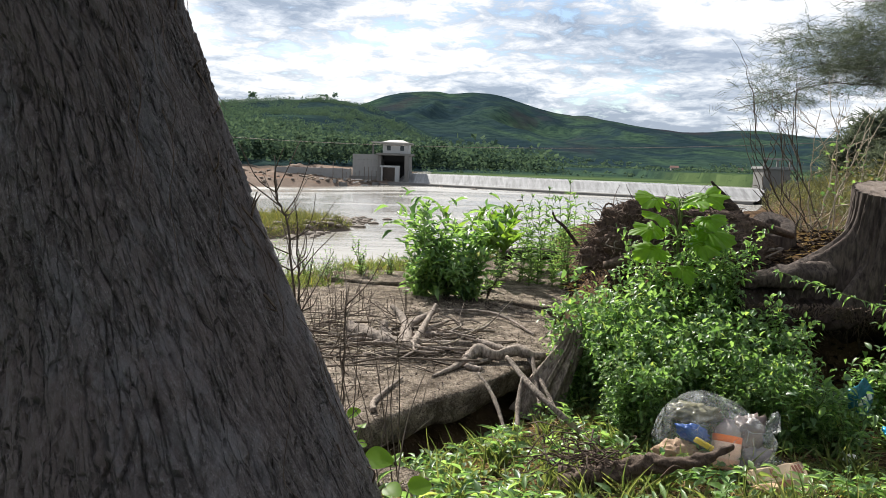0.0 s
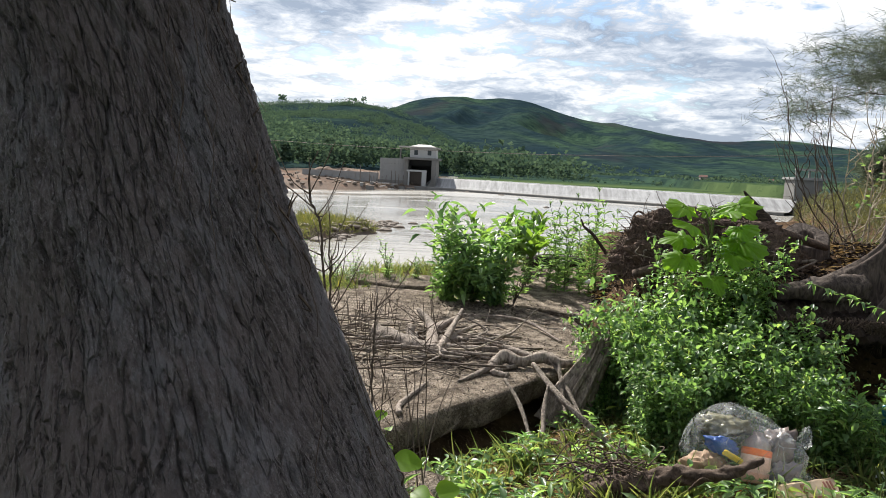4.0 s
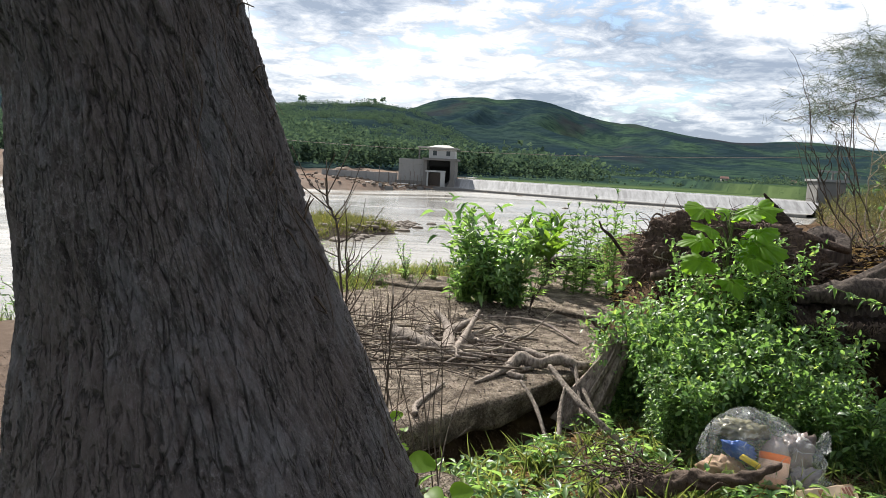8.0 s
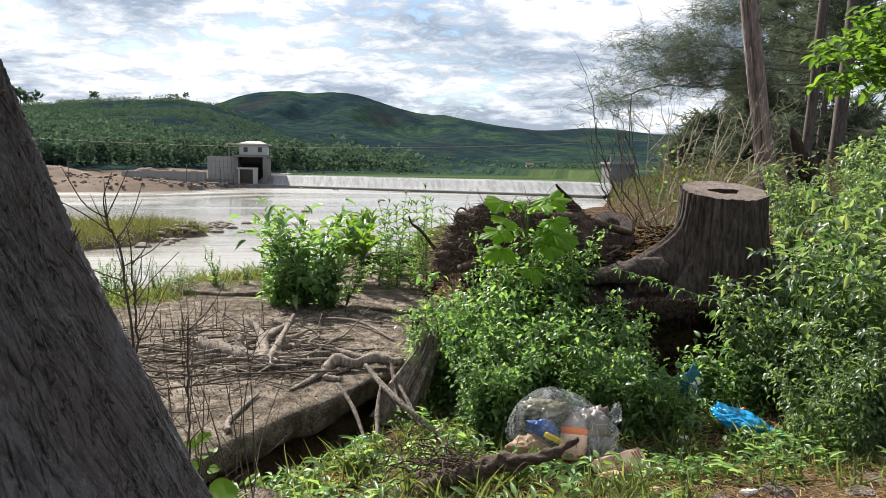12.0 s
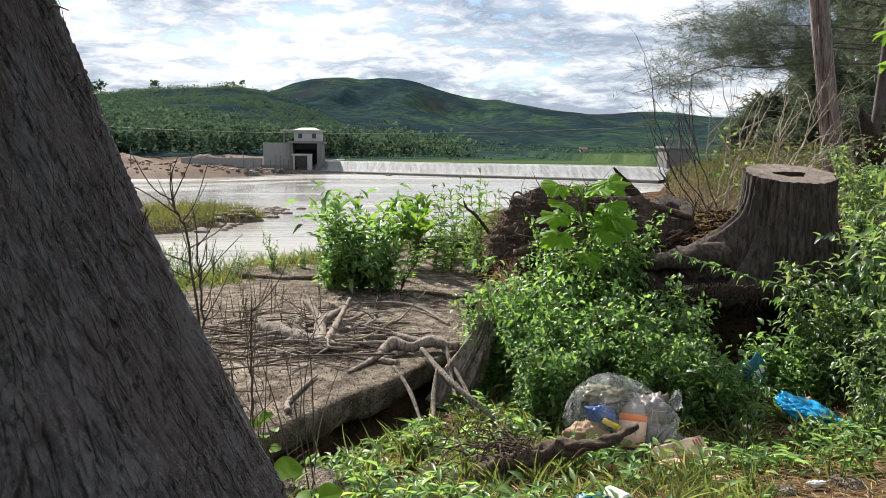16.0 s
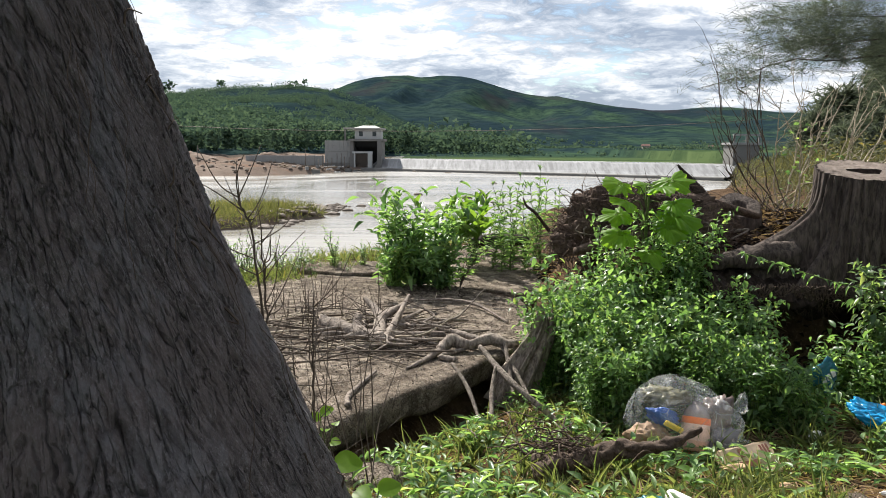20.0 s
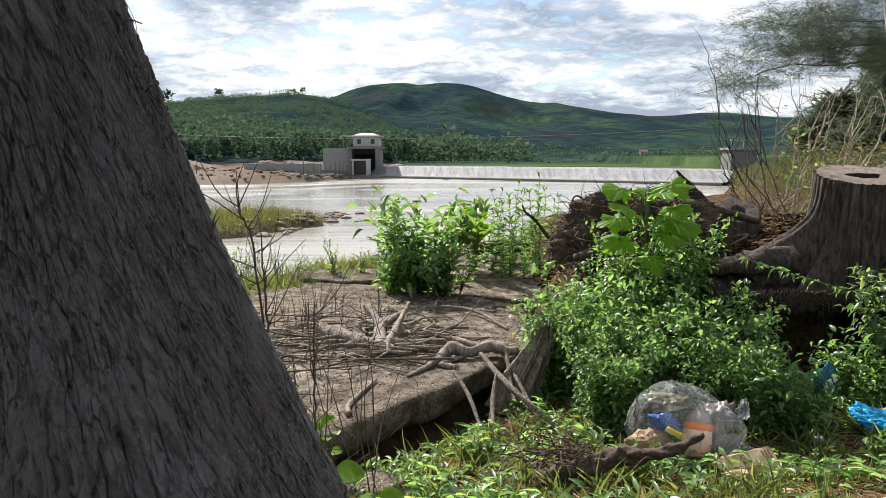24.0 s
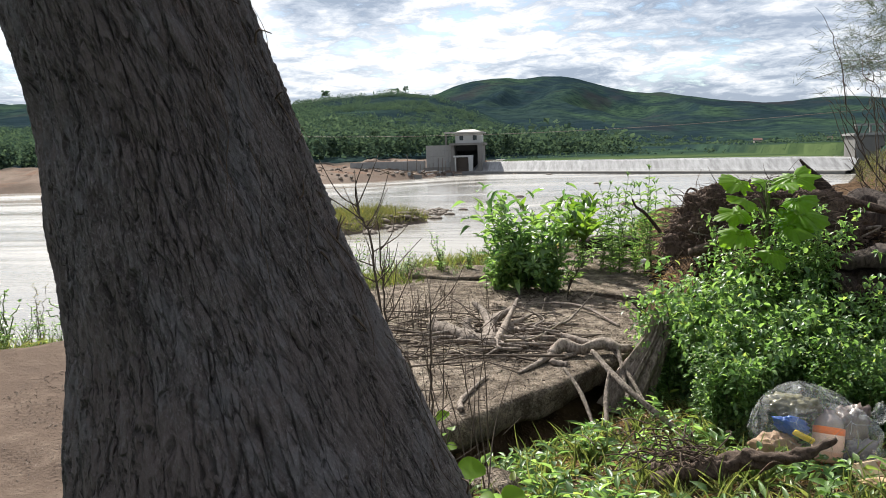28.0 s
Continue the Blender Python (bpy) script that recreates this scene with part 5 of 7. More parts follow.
# ---- stump, ledge and root mass ----
def build_stump():
    st = thing("tree_stump", "sawn tree stump with a hollow centre and spreading roots", "stump", at=(2.07, 3.52, 0.42))
    n, m = 320, 170
    a = np.arange(n) * 2 * np.pi / n
    z = np.linspace(-0.50, 0.36, m)
    A, Z = np.meshgrid(a, z)
    prof = np.interp(Z, (-0.50, -0.30, -0.16, -0.04, 0.08, 0.2, 0.3, 0.36), (0.275, 0.245, 0.222, 0.209, 0.198, 0.190, 0.185, 0.182))
    flute = 0.10 * sm(0.34, -0.1, Z) * (0.5 + 0.5 * np.sin(5 * A + 0.8 + 0.5 * np.sin(2 * A))) + 0.012 * np.sin(9 * A + 1 + 3 * Z)
    g = np.abs(fbm(np.cos(A) * 9 + 9, np.sin(A) * 9 + Z * 2.6, 4, 2) - 0.5)
    R = prof * (1 + flute) - 0.016 * (1 - np.minimum(g * 7, 1)) + 0.008 * (fbm(np.cos(A) * 22 + 3, np.sin(A) * 22 + Z * 9, 3, 5) - 0.5) + 0.02 * (fbm(np.cos(A) * 2, np.sin(A) * 2 + Z * 3, 3, 7) - 0.5)
    for ang, wid, ln, zt, end in ((3.22, 0.15, 0.54, 0.31, -0.30), (3.70, 0.13, 0.20, 0.16, -0.34), (4.25, 0.16, 0.05, -0.02, -0.30), (4.75, 0.14, 0.05, 0.0, -0.30), (5.3, 0.17, 0.10, 0.05, -0.34), (5.95, 0.30, 0.22, 0.22, -0.5)):
        R = R + ln * np.exp(-(((A - ang + np.pi) % (2 * np.pi) - np.pi) / wid) ** 2) * sm(zt, min(-0.14, zt - 0.3), Z) ** 1.5 * sm(end, end + 0.16, Z)
    under = sm(-0.10, -0.26, Z)
    R = R * (1 - 0.45 * under)
    x, y = R * np.cos(A), R * np.sin(A) * 0.92 + 0.10 * under
    tilt = np.where(Z > 0.3, (Z - 0.3) / 0.06, 0) * 0.22 * y
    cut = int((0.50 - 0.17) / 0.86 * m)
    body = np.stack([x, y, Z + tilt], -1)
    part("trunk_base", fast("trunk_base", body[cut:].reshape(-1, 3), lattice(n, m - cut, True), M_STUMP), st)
    # The shade under the roots is put into this near-black material.
    part("root_underside", fast("root_underside", body[:cut + 1].reshape(-1, 3), lattice(n, cut + 1, True), M_EARTH), st, "underside of the roots, near-black colour for the hollow's shade")
    rim = np.stack([x[-1], y[-1], (Z + tilt)[-1]], 1)
    rings = []
    hole = np.stack([0.060 * np.cos(a) * (1 + 0.25 * np.sin(3 * a)), -0.012 + 0.050 * np.sin(a) * (1 + 0.2 * np.cos(2 * a))], 1)
    for s in np.linspace(1, 0, 26):
        p = rim[:, :2] * s + hole * (1 - s)
        rings.append(np.column_stack([p, 0.36 + 0.22 * p[:, 1] + 0.004 * (fbm(p[:, 0] * 30, p[:, 1] * 30, 3) - 0.5) + 0.003 * np.sin(s * 70)]))
    v = np.concatenate(rings)
    # Dark wood on wall and floor paints the hole's shade.
    pit = np.concatenate([np.column_stack([hole * (1 - dz), 0.36 + 0.22 * hole[:, 1] - dz - 0.001]) for dz in (0.0, 0.03, 0.10, 0.26)])
    part("hollow", fast("hollow", pit, lattice(n, 4, True), M_ROT), st, "hollow wall, black colour for the shade inside")
    part("sawn_top", fast("sawn_top", v, lattice(n, len(rings), True), M_CUT), st, "pale sawn face with a dark hole")
    bm = bmesh.new()
    bmesh.ops.create_circle(bm, cap_ends=True, radius=0.07, segments=16, matrix=Matrix.Translation((0, -0.012, 0.11)))
    part("hollow_floor", (bm, M_ROT), st, "hollow floor, dark colour for the shade inside")
    roots = (([(-0.28, -0.05, 0.04), (-0.42, -0.09, 0.03), (-0.62, -0.10, 0.01)], (0.05, 0.05, 0.026)),
             ([(0.30, -0.04, 0.0), (0.42, -0.08, -0.06), (0.58, -0.12, -0.16)], (0.05, 0.045, 0.025)))
    for k, (p, r) in enumerate(roots):
        part("root", fast("root", *tube(p, r, 20, 28, 0.3, k + 1.0, 5, 0.08), M_STUMP), st)


build_stump()


def build_ledge():
    """The root-bound lip of the bank that overhangs a dark hollow."""
    nx, ny = 240, 60
    u, w = np.meshgrid(np.linspace(0, 1, nx), np.linspace(0, 1, ny))
    x = 1.40 + 0.62 * u
    front = 3.28 + 0.10 * (fbm(u * 5, 0 * u, 3, 3) - 0.5) + 0.03 * u
    ang = w * np.pi
    y = front + 0.36 - np.sin(ang) * 0.36
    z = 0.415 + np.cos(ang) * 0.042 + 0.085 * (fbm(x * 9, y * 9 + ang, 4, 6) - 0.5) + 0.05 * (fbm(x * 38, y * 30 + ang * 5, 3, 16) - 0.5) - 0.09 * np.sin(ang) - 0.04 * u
    # Near-black soil deepens the shade below the overhang by colour.
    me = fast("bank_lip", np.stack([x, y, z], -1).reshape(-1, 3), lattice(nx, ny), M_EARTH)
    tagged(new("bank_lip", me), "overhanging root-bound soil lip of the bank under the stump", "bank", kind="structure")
    pieces = []
    for i in range(160):
        px = rng.uniform(1.42, 2.0)
        pieces.append(tube([(px, 3.31 + rng.uniform(-0.03, 0.05), 0.36), (px + rng.normal(0, 0.03), 3.30, 0.32), (px + rng.normal(0, 0.05), 3.32, 0.40 - rng.uniform(0.06, 0.2))], [0.0024, 0.0008], 4, 7))
    v, f = join(pieces)
    tagged(new("root_fibres", fast("root_fibres", v, f, M_ROOT)), "dry brown root fibres on the bank lip", "roots", kind="stuff")


build_ledge()


def build_bank_litter():
    for name, label, n, mat, ln, wd in (("bank_straw", "dry straw and needles on the bank top", 3600, M_STRAW, (0.03, 0.10), (0.002, 0.004)), ("bank_crumbs", "dark bark crumbs and soil clods on the bank top", 9000, M_EARTH, (0.01, 0.045), (0.006, 0.02))):
        x, y = rng.uniform(0.95, 3.0, n), rng.uniform(3.22, 5.0, n)
        shape = leaf_shape("blade", 4, 0.1, 0.3) if mat is M_STRAW else leaf_shape("oval", 3, 0.5, 0.4)
        v, f = scatter(shape, np.stack([x, y, terrain(x, y) + rng.uniform(0.0, 0.02, n)], 1), frames(unit(n, -0.15, 0.4), np.tile([0, 0, 1.0], (n, 1)) + rng.normal(0, 0.5, (n, 3))), rng.uniform(*ln, n), rng.uniform(*wd, n))
        tagged(new(name, fast(name, v, f, mat)), label, "litter", kind="stuff")


build_bank_litter()


def build_ring():
    """Hollow grey stub of a sawn limb, seen from above as a ring."""
    n = 96
    a = np.arange(n) * 2 * np.pi / n
    prof = [(0.100, -0.10), (0.096, -0.03), (0.090, -0.004), (0.087, 0.0), (0.062, 0.001), (0.036, -0.001), (0.032, -0.006), (0.028, -0.04), (0.004, -0.06)]
    v = []
    for r, z in prof:
        rr = r * (1 + 0.06 * np.sin(2 * a + 1) + 0.03 * np.sin(5 * a) + 0.10 * (fbm(np.cos(a) * 5, np.sin(a) * 5 + r * 30, 2, 4) - 0.5))
        v.append(np.stack([rr * np.cos(a), rr * np.sin(a), z + 0.55 * r * np.sin(a) + 0.006 * (fbm(np.cos(a) * 7, np.sin(a) * 7 + r * 60, 3, 2) - 0.5)], 1))
    me = fast("hollow_stub", np.concatenate(v), lattice(n, len(prof), True), M_STUMP, False)
    ob = new("hollow_stub", me)
    ob.location = (1.735, 3.90, 0.615)
    tagged(ob, "grey hollow sawn limb stub lying on the bank", "stub")


build_ring()


def build_root_mass():
    rm = thing("root_mass", "dark tangled uprooted root mass on the bank", "roots", at=(1.25, 3.74, 0.45))
    n, m = 200, 90
    A, P = np.meshgrid(np.arange(n) * 2 * np.pi / n, np.linspace(0.0, np.pi * 0.5, m))
    k = 0.55 + 0.9 * fbm(np.cos(A) * 2.6 + P, np.sin(A) * 2.6 + P * 2.4, 4, 3) + 0.16 * (fbm(np.cos(A) * 9, np.sin(A) * 9 + P * 8, 3, 8) - 0.5) + 0.22 * (fbm(np.cos(A) * 22 + P * 9, np.sin(A) * 22 - P * 15, 3, 28) - 0.5)
    R = np.sin(P)
    v = np.stack([0.37 * R * np.cos(A) * k, 0.22 * R * np.sin(A) * k, 0.24 * np.cos(P) ** 0.8 * k - 0.02], -1).reshape(-1, 3)
    part("core", fast("core", v, lattice(n, m, True), M_ROOT_EARTH), rm, "crumbling dark root core")
    for i in range(46):
        d = unit(1, 0.0, 0.9)[0] * np.array([0.34, 0.2, 0.2])
        e = d * rng.uniform(0.85, 1.12) + rng.normal(0, 0.03, 3) + np.array([rng.normal(0, 0.05), -0.03, -0.02])
        mid = (d + e) / 2 + rng.normal(0, 0.05, 3) + np.array([0, 0, 0.03])
        r = rng.uniform(0.003, 0.010)
        part("root", fast("root", *tube([d * 0.6, mid, e], [r, r * 0.35], 7, 14, 0.3, i * 0.7), M_ROOT if i % 3 else M_DEAD), rm)
    pieces = []
    for i in range(2600):
        d = unit(1, -0.1, 0.95)[0] * np.array([0.36, 0.23, 0.27]) * rng.uniform(0.85, 1.05)
        e = d + rng.normal(0, 0.05, 3) - np.array([0, 0, 0.03])
        pieces.append(tube([d, (d + e) / 2 + rng.normal(0, 0.012, 3), e], [0.0019, 0.0007], 4, 5))
    v, f = join(pieces)
    part("root_hair", fast("root_hair", v, f, M_ROOT), rm, "brown hair roots")
    big = (("top_root", [(-0.22, -0.02, 0.23), (-0.06, -0.06, 0.25), (0.08, -0.05, 0.235), (0.2, 0.0, 0.27)], (0.007, 0.012, 0.012, 0.006), M_ROOT),
           ("side_root", [(0.02, -0.1, 0.21), (0.22, -0.06, 0.20), (0.5, -0.02, 0.13)], (0.016, 0.022, 0.014), M_ROOT_EARTH),
           ("stub_root", [(-0.24, -0.05, 0.04), (-0.25, -0.06, 0.13), (-0.20, -0.05, 0.22)], (0.034, 0.028, 0.012), M_ROOT),
           ("stub_root", [(-0.13, 0.0, 0.06), (-0.12, -0.03, 0.18), (-0.10, -0.02, 0.265)], (0.028, 0.022, 0.010), M_ROOT),
           ("low_root", [(-0.30, -0.2, 0.0), (-0.12, -0.22, 0.06), (0.06, -0.2, 0.07)], (0.018, 0.022, 0.012), M_ROOT))
    for name, p, r, mat in big:
        part(name, fast(name, *tube(p, r, 12, 22, 0.4, p[0][0], 4, 0.1), mat), rm)
    # pointed splinter
    sp = thing("wood_splinter", "black pointed splinter of charred wood on the root mass", "wood", at=(1.60, 3.72, 0.50))
    part("splinter", fast("splinter", *tube([(0.01, 0, -0.04), (-0.04, 0, 0.09), (-0.115, 0, 0.19), (-0.20, 0, 0.295)], [0.036, 0.034, 0.022, 0.004], 12, 22, 0.35, 4, 3, 0.1), M_ROT), sp)
    # lumps of rotten wood between splinter and ring
    for x, y, z, s in ((1.36, 3.66, 0.55, 0.045), (1.47, 3.72, 0.55, 0.04), (1.28, 3.46, 0.50, 0.035), (1.52, 3.62, 0.54, 0.03)):
        rock((x, y, z), (s * 1.3, s, s * 0.8), x * 7, M_EARTH, "rotten_lump", "lump of dark rotten wood on the bank", "rotten lumps")


build_root_mass()


def build_snag():
    s = thing("dead_snag", "tall split weathered dead trunk without bark", "tree", at=(4.12, 6.42, 0.3))
    n, m = 60, 90
    A, T = np.meshgrid(np.arange(n) * 2 * np.pi / n, np.linspace(0, 1, m))
    Z = T * 2.9
    R = np.interp(Z, (0, 0.4, 1.0, 1.8, 2.9), (0.115, 0.082, 0.068, 0.064, 0.052)) * (1 + 0.16 * np.sin(3 * A + 0.5 * Z) + 0.07 * np.sin(8 * A + Z) + 0.08 * np.sin(17 * A))
    R = R * (1 - 0.5 * np.exp(-((A - 4.1) / 0.22) ** 2) * sm(0.2, 1.0, Z))
    jag = sm(0.93, 1.0, T) * 0.35 * (fbm(np.cos(A) * 3, np.sin(A) * 3, 3, 3) - 0.5)
    x = -0.195 * Z - 0.015 * np.sin(Z * 2)
    v = np.stack([x + R * np.cos(A), R * np.sin(A) * 0.8, Z + jag], -1).reshape(-1, 3)
    part("trunk", fast("trunk", v, lattice(n, m, True), M_SNAG), s)
    part("dark_root", fast("dark_root", *tube([(0.42, -0.02, 0.22), (0.26, 0, 0.50), (0.12, 0, 0.80), (0.06, 0, 0.93)], [0.095, 0.085, 0.048, 0.008], 16, 24, 0.3, 2, 4, 0.12), M_ROT), s, "black slanting buttress root")
    part("dark_root", fast("dark_root", *tube([(0.24, -0.1, 0.2), (0.12, -0.05, 0.42), (0.04, 0, 0.6)], [0.09, 0.07, 0.02], 12, 16, 0.3, 5), M_ROT), s)
    for i in range(9):
        a = rng.uniform(0, 6.28)
        z0 = rng.uniform(0.5, 2.2)
        p = np.array([-0.195 * z0 + 0.07 * math.cos(a), 0.06 * math.sin(a), z0])
        part("splinter", fast("splinter", *tube([p, p + [0.03 * math.cos(a), 0.0, 0.12]], [0.008, 0.002], 5), M_SNAG), s)


build_snag()


# ---- bare shrub ----
def build_bare_shrub():
    """Leafless canes that fan out from one foot and fork twice."""
    r2 = np.random.default_rng(91)
    sh = thing("bare_shrub", "leafless shrub with pale arching forked canes on the bank", "shrub", at=(2.45, 4.95, 0.42))
    # Third value 1: pale wood, painting the right-hand canes as sunlit.
    tips = ((-0.52, 1.00, 0), (-0.50, 0.80, 0), (-0.34, 1.10, 0), (-0.26, 0.86, 0), (-0.10, 0.98, 1), (-0.06, 0.72, 1), (0.06, 1.04, 1), (0.16, 0.86, 1), (0.26, 1.02, 1), (0.36, 0.90, 1),
            (0.50, 0.98, 1), (0.62, 0.92, 1), (0.70, 0.80, 1), (0.62, 0.66, 1), (0.52, 0.52, 1), (0.40, 0.70, 1), (-0.40, 0.58, 0), (-0.20, 0.50, 0), (0.30, 0.44, 1), (0.12, 0.58, 1))

    def bent(a, b, sway, n=14):
        q = spline([a, a + (b - a) * 0.4 + sway, a + (b - a) * 0.75 + sway * 0.7, b], n)
        q[2:] += r2.normal(0, 0.004, (n - 2, 3))
        return q
    for i, (tx, tz, pale) in enumerate(tips):
        tz *= 0.80
        mat = M_PALE_TWIG if pale else M_TWIG
        a = np.array([r2.normal(0, 0.05), r2.normal(0, 0.04), -0.03])
        b = np.array([tx, r2.normal(0, 0.10), tz])
        p = bent(a, b, np.array([0.10 * tx + r2.normal(0, 0.04), r2.normal(0, 0.03), -0.06 + r2.normal(0, 0.04)]), 20)
        cane = part("cane", fast("cane", *tube(p, [0.0056, 0.0038, 0.0014] if pale else [0.0044, 0.0030, 0.0012], 6), mat), sh)
        for k in range(4):
            q = p[r2.integers(7, 18)]
            d = (b - a) * 0.28 + r2.normal(0, 0.13, 3) + np.array([0, 0, 0.05])
            d *= r2.uniform(0.5, 1.0)
            s = bent(q, q + d, r2.normal(0, 0.02, 3), 9)
            part("twig", fast("twig", *tube(s, [0.0032, 0.0013], 5), mat), cane)
            for j in range(2):
                w = s[r2.integers(3, 9)]
                g = d * 0.35 + r2.normal(0, 0.05, 3)
                part("twig", fast("twig", *tube([w, w + g * 0.5 + r2.normal(0, 0.008, 3), w + g], [0.0014, 0.0007], 4, 5), mat), cane)
    low = thing("bare_shrub", "low leafless tangle of dark twigs beside the canes", "shrub", at=(2.22, 4.85, 0.42))
    for i in range(30):
        d = unit(1, 0.4, 0.95)[0] * r2.uniform(0.14, 0.36)
        part("twig", fast("twig", *tube([(r2.normal(0, 0.04), r2.normal(0, 0.04), 0), d * 0.5 + r2.normal(0, 0.03, 3), d + r2.normal(0, 0.03, 3)], [0.005, 0.0015], 5, 9), M_TWIG), low)
    p = np.array([(0.18, -0.05, 0.36), (0.26, -0.05, 0.22), (0.34, -0.05, 0.14), (0.43, -0.05, 0.16)])
    part("hooked_cane", fast("hooked_cane", *tube(p, [0.006, 0.008, 0.003], 6, 14), M_PALE_TWIG), sh)
    n = 60
    q = np.stack([r2.uniform(-0.1, 0.25, n), r2.normal(0, 0.06, n), r2.uniform(0.1, 0.6, n)], 1)
    v, f = scatter(leaf_shape("oval", 4), q, frames(unit(n, -0.5, 0.5), unit(n)), r2.uniform(0.02, 0.05, n), r2.uniform(0.012, 0.026, n))
    part("leaves", fast("leaves", v, f, M_LEAF), sh, "few small yellow-green leaves")
    n = 26
    q = np.stack([r2.uniform(-0.5, 0.2, n), r2.normal(0, 0.06, n), r2.uniform(0.7, 1.1, n)], 1)
    v, f = scatter(leaf_shape("oval", 4), q, frames(unit(n, -0.5, 0.5), unit(n)), r2.uniform(0.012, 0.022, n), r2.uniform(0.006, 0.012, n))
    part("withered_leaves", fast("withered_leaves", v, f, M_TWIG), sh, "withered brown leaf scraps")


build_bare_shrub()


# ---- leafy plants ----
def herb(name, label, category, group, h, stems, kind, ll, lw, mat, spread=0.12, nodes=9, start=0.15, per=2, droop=0.25, elev=0.35, stem_mat=None, r=0.003, cluster=0):
    """A leafy plant at the origin: stems, each with its own leaves."""
    pl = thing(name, label, category, group)
    shape = leaf_shape(kind, 5, 0.3, droop)
    for s in range(stems):
        a = rng.uniform(0, 6.28)
        d = np.array([math.cos(a), math.sin(a), 0]) * spread * rng.uniform(0.3, 1.0)
        hh = h * rng.uniform(0.7, 1.05)
        p = spline([(0, 0, -0.02), d * 0.35 + [0, 0, hh * 0.5], d + [0, 0, hh]], 12)
        p[3:] += rng.normal(0, 0.006, (9, 3))
        st = part("stem", fast("stem", *tube(p, [r, r * 0.4], 5), stem_mat or M_STEM), pl)
        pos, dr, ln = [], [], []
        tan = np.gradient(p, axis=0)
        tan /= np.linalg.norm(tan, axis=1)[:, None]
        for k in range(nodes):
            u = start + (1 - start) * k / max(1, nodes - 1)
            q = p[min(11, int(u * 11.99))] + rng.normal(0, 0.004, 3)
            rot = k * 1.571 + rng.normal(0, 0.4)
            for j in range(per):
                b = rot + j * 2 * np.pi / per
                e = elev + 0.5 * (u > 0.9) + rng.normal(0, 0.2)
                dd = np.array([math.cos(b) * math.cos(e), math.sin(b) * math.cos(e), math.sin(e)])
                pos.append(q)
                dr.append(dd)
                ln.append(ll * rng.uniform(0.65, 1.15) * (1 - 0.45 * u ** 3) * (0.7 + 0.3 * min(1, 4 * u)))
                for c in range(cluster):
                    off = dd * ll * rng.uniform(0.4, 1.3) + rng.normal(0, ll * 0.35, 3)
                    pos.append(q + off)
                    dr.append(dd * 0.6 + rng.normal(0, 0.45, 3) - [0, 0, 0.2])
                    ln.append(ll * rng.uniform(0.55, 1.05))
        pos, dr, ln = np.array(pos), np.array(dr), np.array(ln)
        v, f = scatter(shape, pos, frames(dr, np.tile([0, 0, 1.0], (len(dr), 1)) + rng.normal(0, 0.25, (len(dr), 3))), ln, ln * lw * rng.uniform(0.8, 1.2, len(ln)))
        part("leaves", fast("leaves", v, f, mat), st)
    return pl


def plant_out(makers, spots, zoff=-0.01, scale=(0.8, 1.2), first_at=None):
    """Stands copies of the plants at the spots, turned and sized by chance; the originals take the first spots."""
    for i, (x, y, s) in enumerate(spots):
        z = float(terrain(x, y)) + zoff
        m = Matrix.Translation((x, y, z)) @ Euler((rng.normal(0, 0.06), rng.normal(0, 0.06), rng.uniform(0, 6.28))).to_matrix().to_4x4() @ Matrix.Scale(s * rng.uniform(*scale), 4)
        if i < len(makers):
            makers[i].matrix_basis = m
        else:
            copy_thing(makers[i % len(makers)], m)


weeds = [herb("leafy_weed", "bright green leafy weed with small oval leaves", "weed", "weed thicket", 0.46, 4, "oval", 0.036, 0.55, M_LEAF, 0.15, 13, 0.16, 2, 0.25, 0.25, cluster=3) for k in range(5)]
rng = np.random.default_rng(21)
spots = []
for k in range(150):
    x, y = rng.uniform(0.76, 1.52), rng.uniform(2.74, 3.36)
    if x < 0.84 + (3.0 - y) * 0.2 and y < 3.0:
        x += 0.12
    if y < 3.10:
        x = max(x, 0.86 + 0.05 * rng.uniform())
    front = (3.34 - y) / 0.6
    s = 1.14 - 0.46 * front - 0.26 * max(0, (x - 1.25) / 0.3)
    if y > 3.2:
        s *= 0.85
    spots.append((x, y, max(0.4, s)))
plant_out(weeds, spots)

droopers = [herb("drooping_weed", "dense green weed with drooping pointed leaves", "weed", "right bank thicket", 0.56, 4, "lance", 0.050, 0.46, M_LEAF_DARK, 0.22, 12, 0.10, 2, 0.45, 0.05, cluster=3) for k in range(4)]
spots = []
for k in range(40):
    y = rng.uniform(2.45, 3.35)
    x = 1.78 + 0.62 * (y - 2.3) * 0.35 + abs(rng.normal(0, 0.5))
    spots.append((x, y, 0.45 + 0.55 * min(1.0, (x - 1.75) / 0.7)))
for k in range(18):
    spots.append((rng.uniform(1.94, 2.5), rng.uniform(2.42, 2.85), rng.uniform(0.40, 0.70)))
for k in range(40):
    y = rng.uniform(3.5, 6.2)
    x = 2.74 + (y - 3.5) * 0.70 + abs(rng.normal(0, 0.5))
    spots.append((x, y, rng.uniform(0.55, 0.85) + 0.35 * min(1.0, x - 2.74 - (y - 3.5) * 0.70)))
for k in range(12):
    spots.append((rng.uniform(1.98, 2.32), rng.uniform(3.02, 3.24), rng.uniform(0.5, 0.75)))
for k in range(14):
    spots.append((rng.uniform(1.95, 2.3), rng.uniform(2.80, 3.15), rng.uniform(0.35, 0.62)))
for k in range(30):
    spots.append((rng.uniform(2.42, 3.3), rng.uniform(3.10, 4.0), rng.uniform(0.45, 0.75)))
plant_out(droopers, spots)
rng = np.random.default_rng(33)
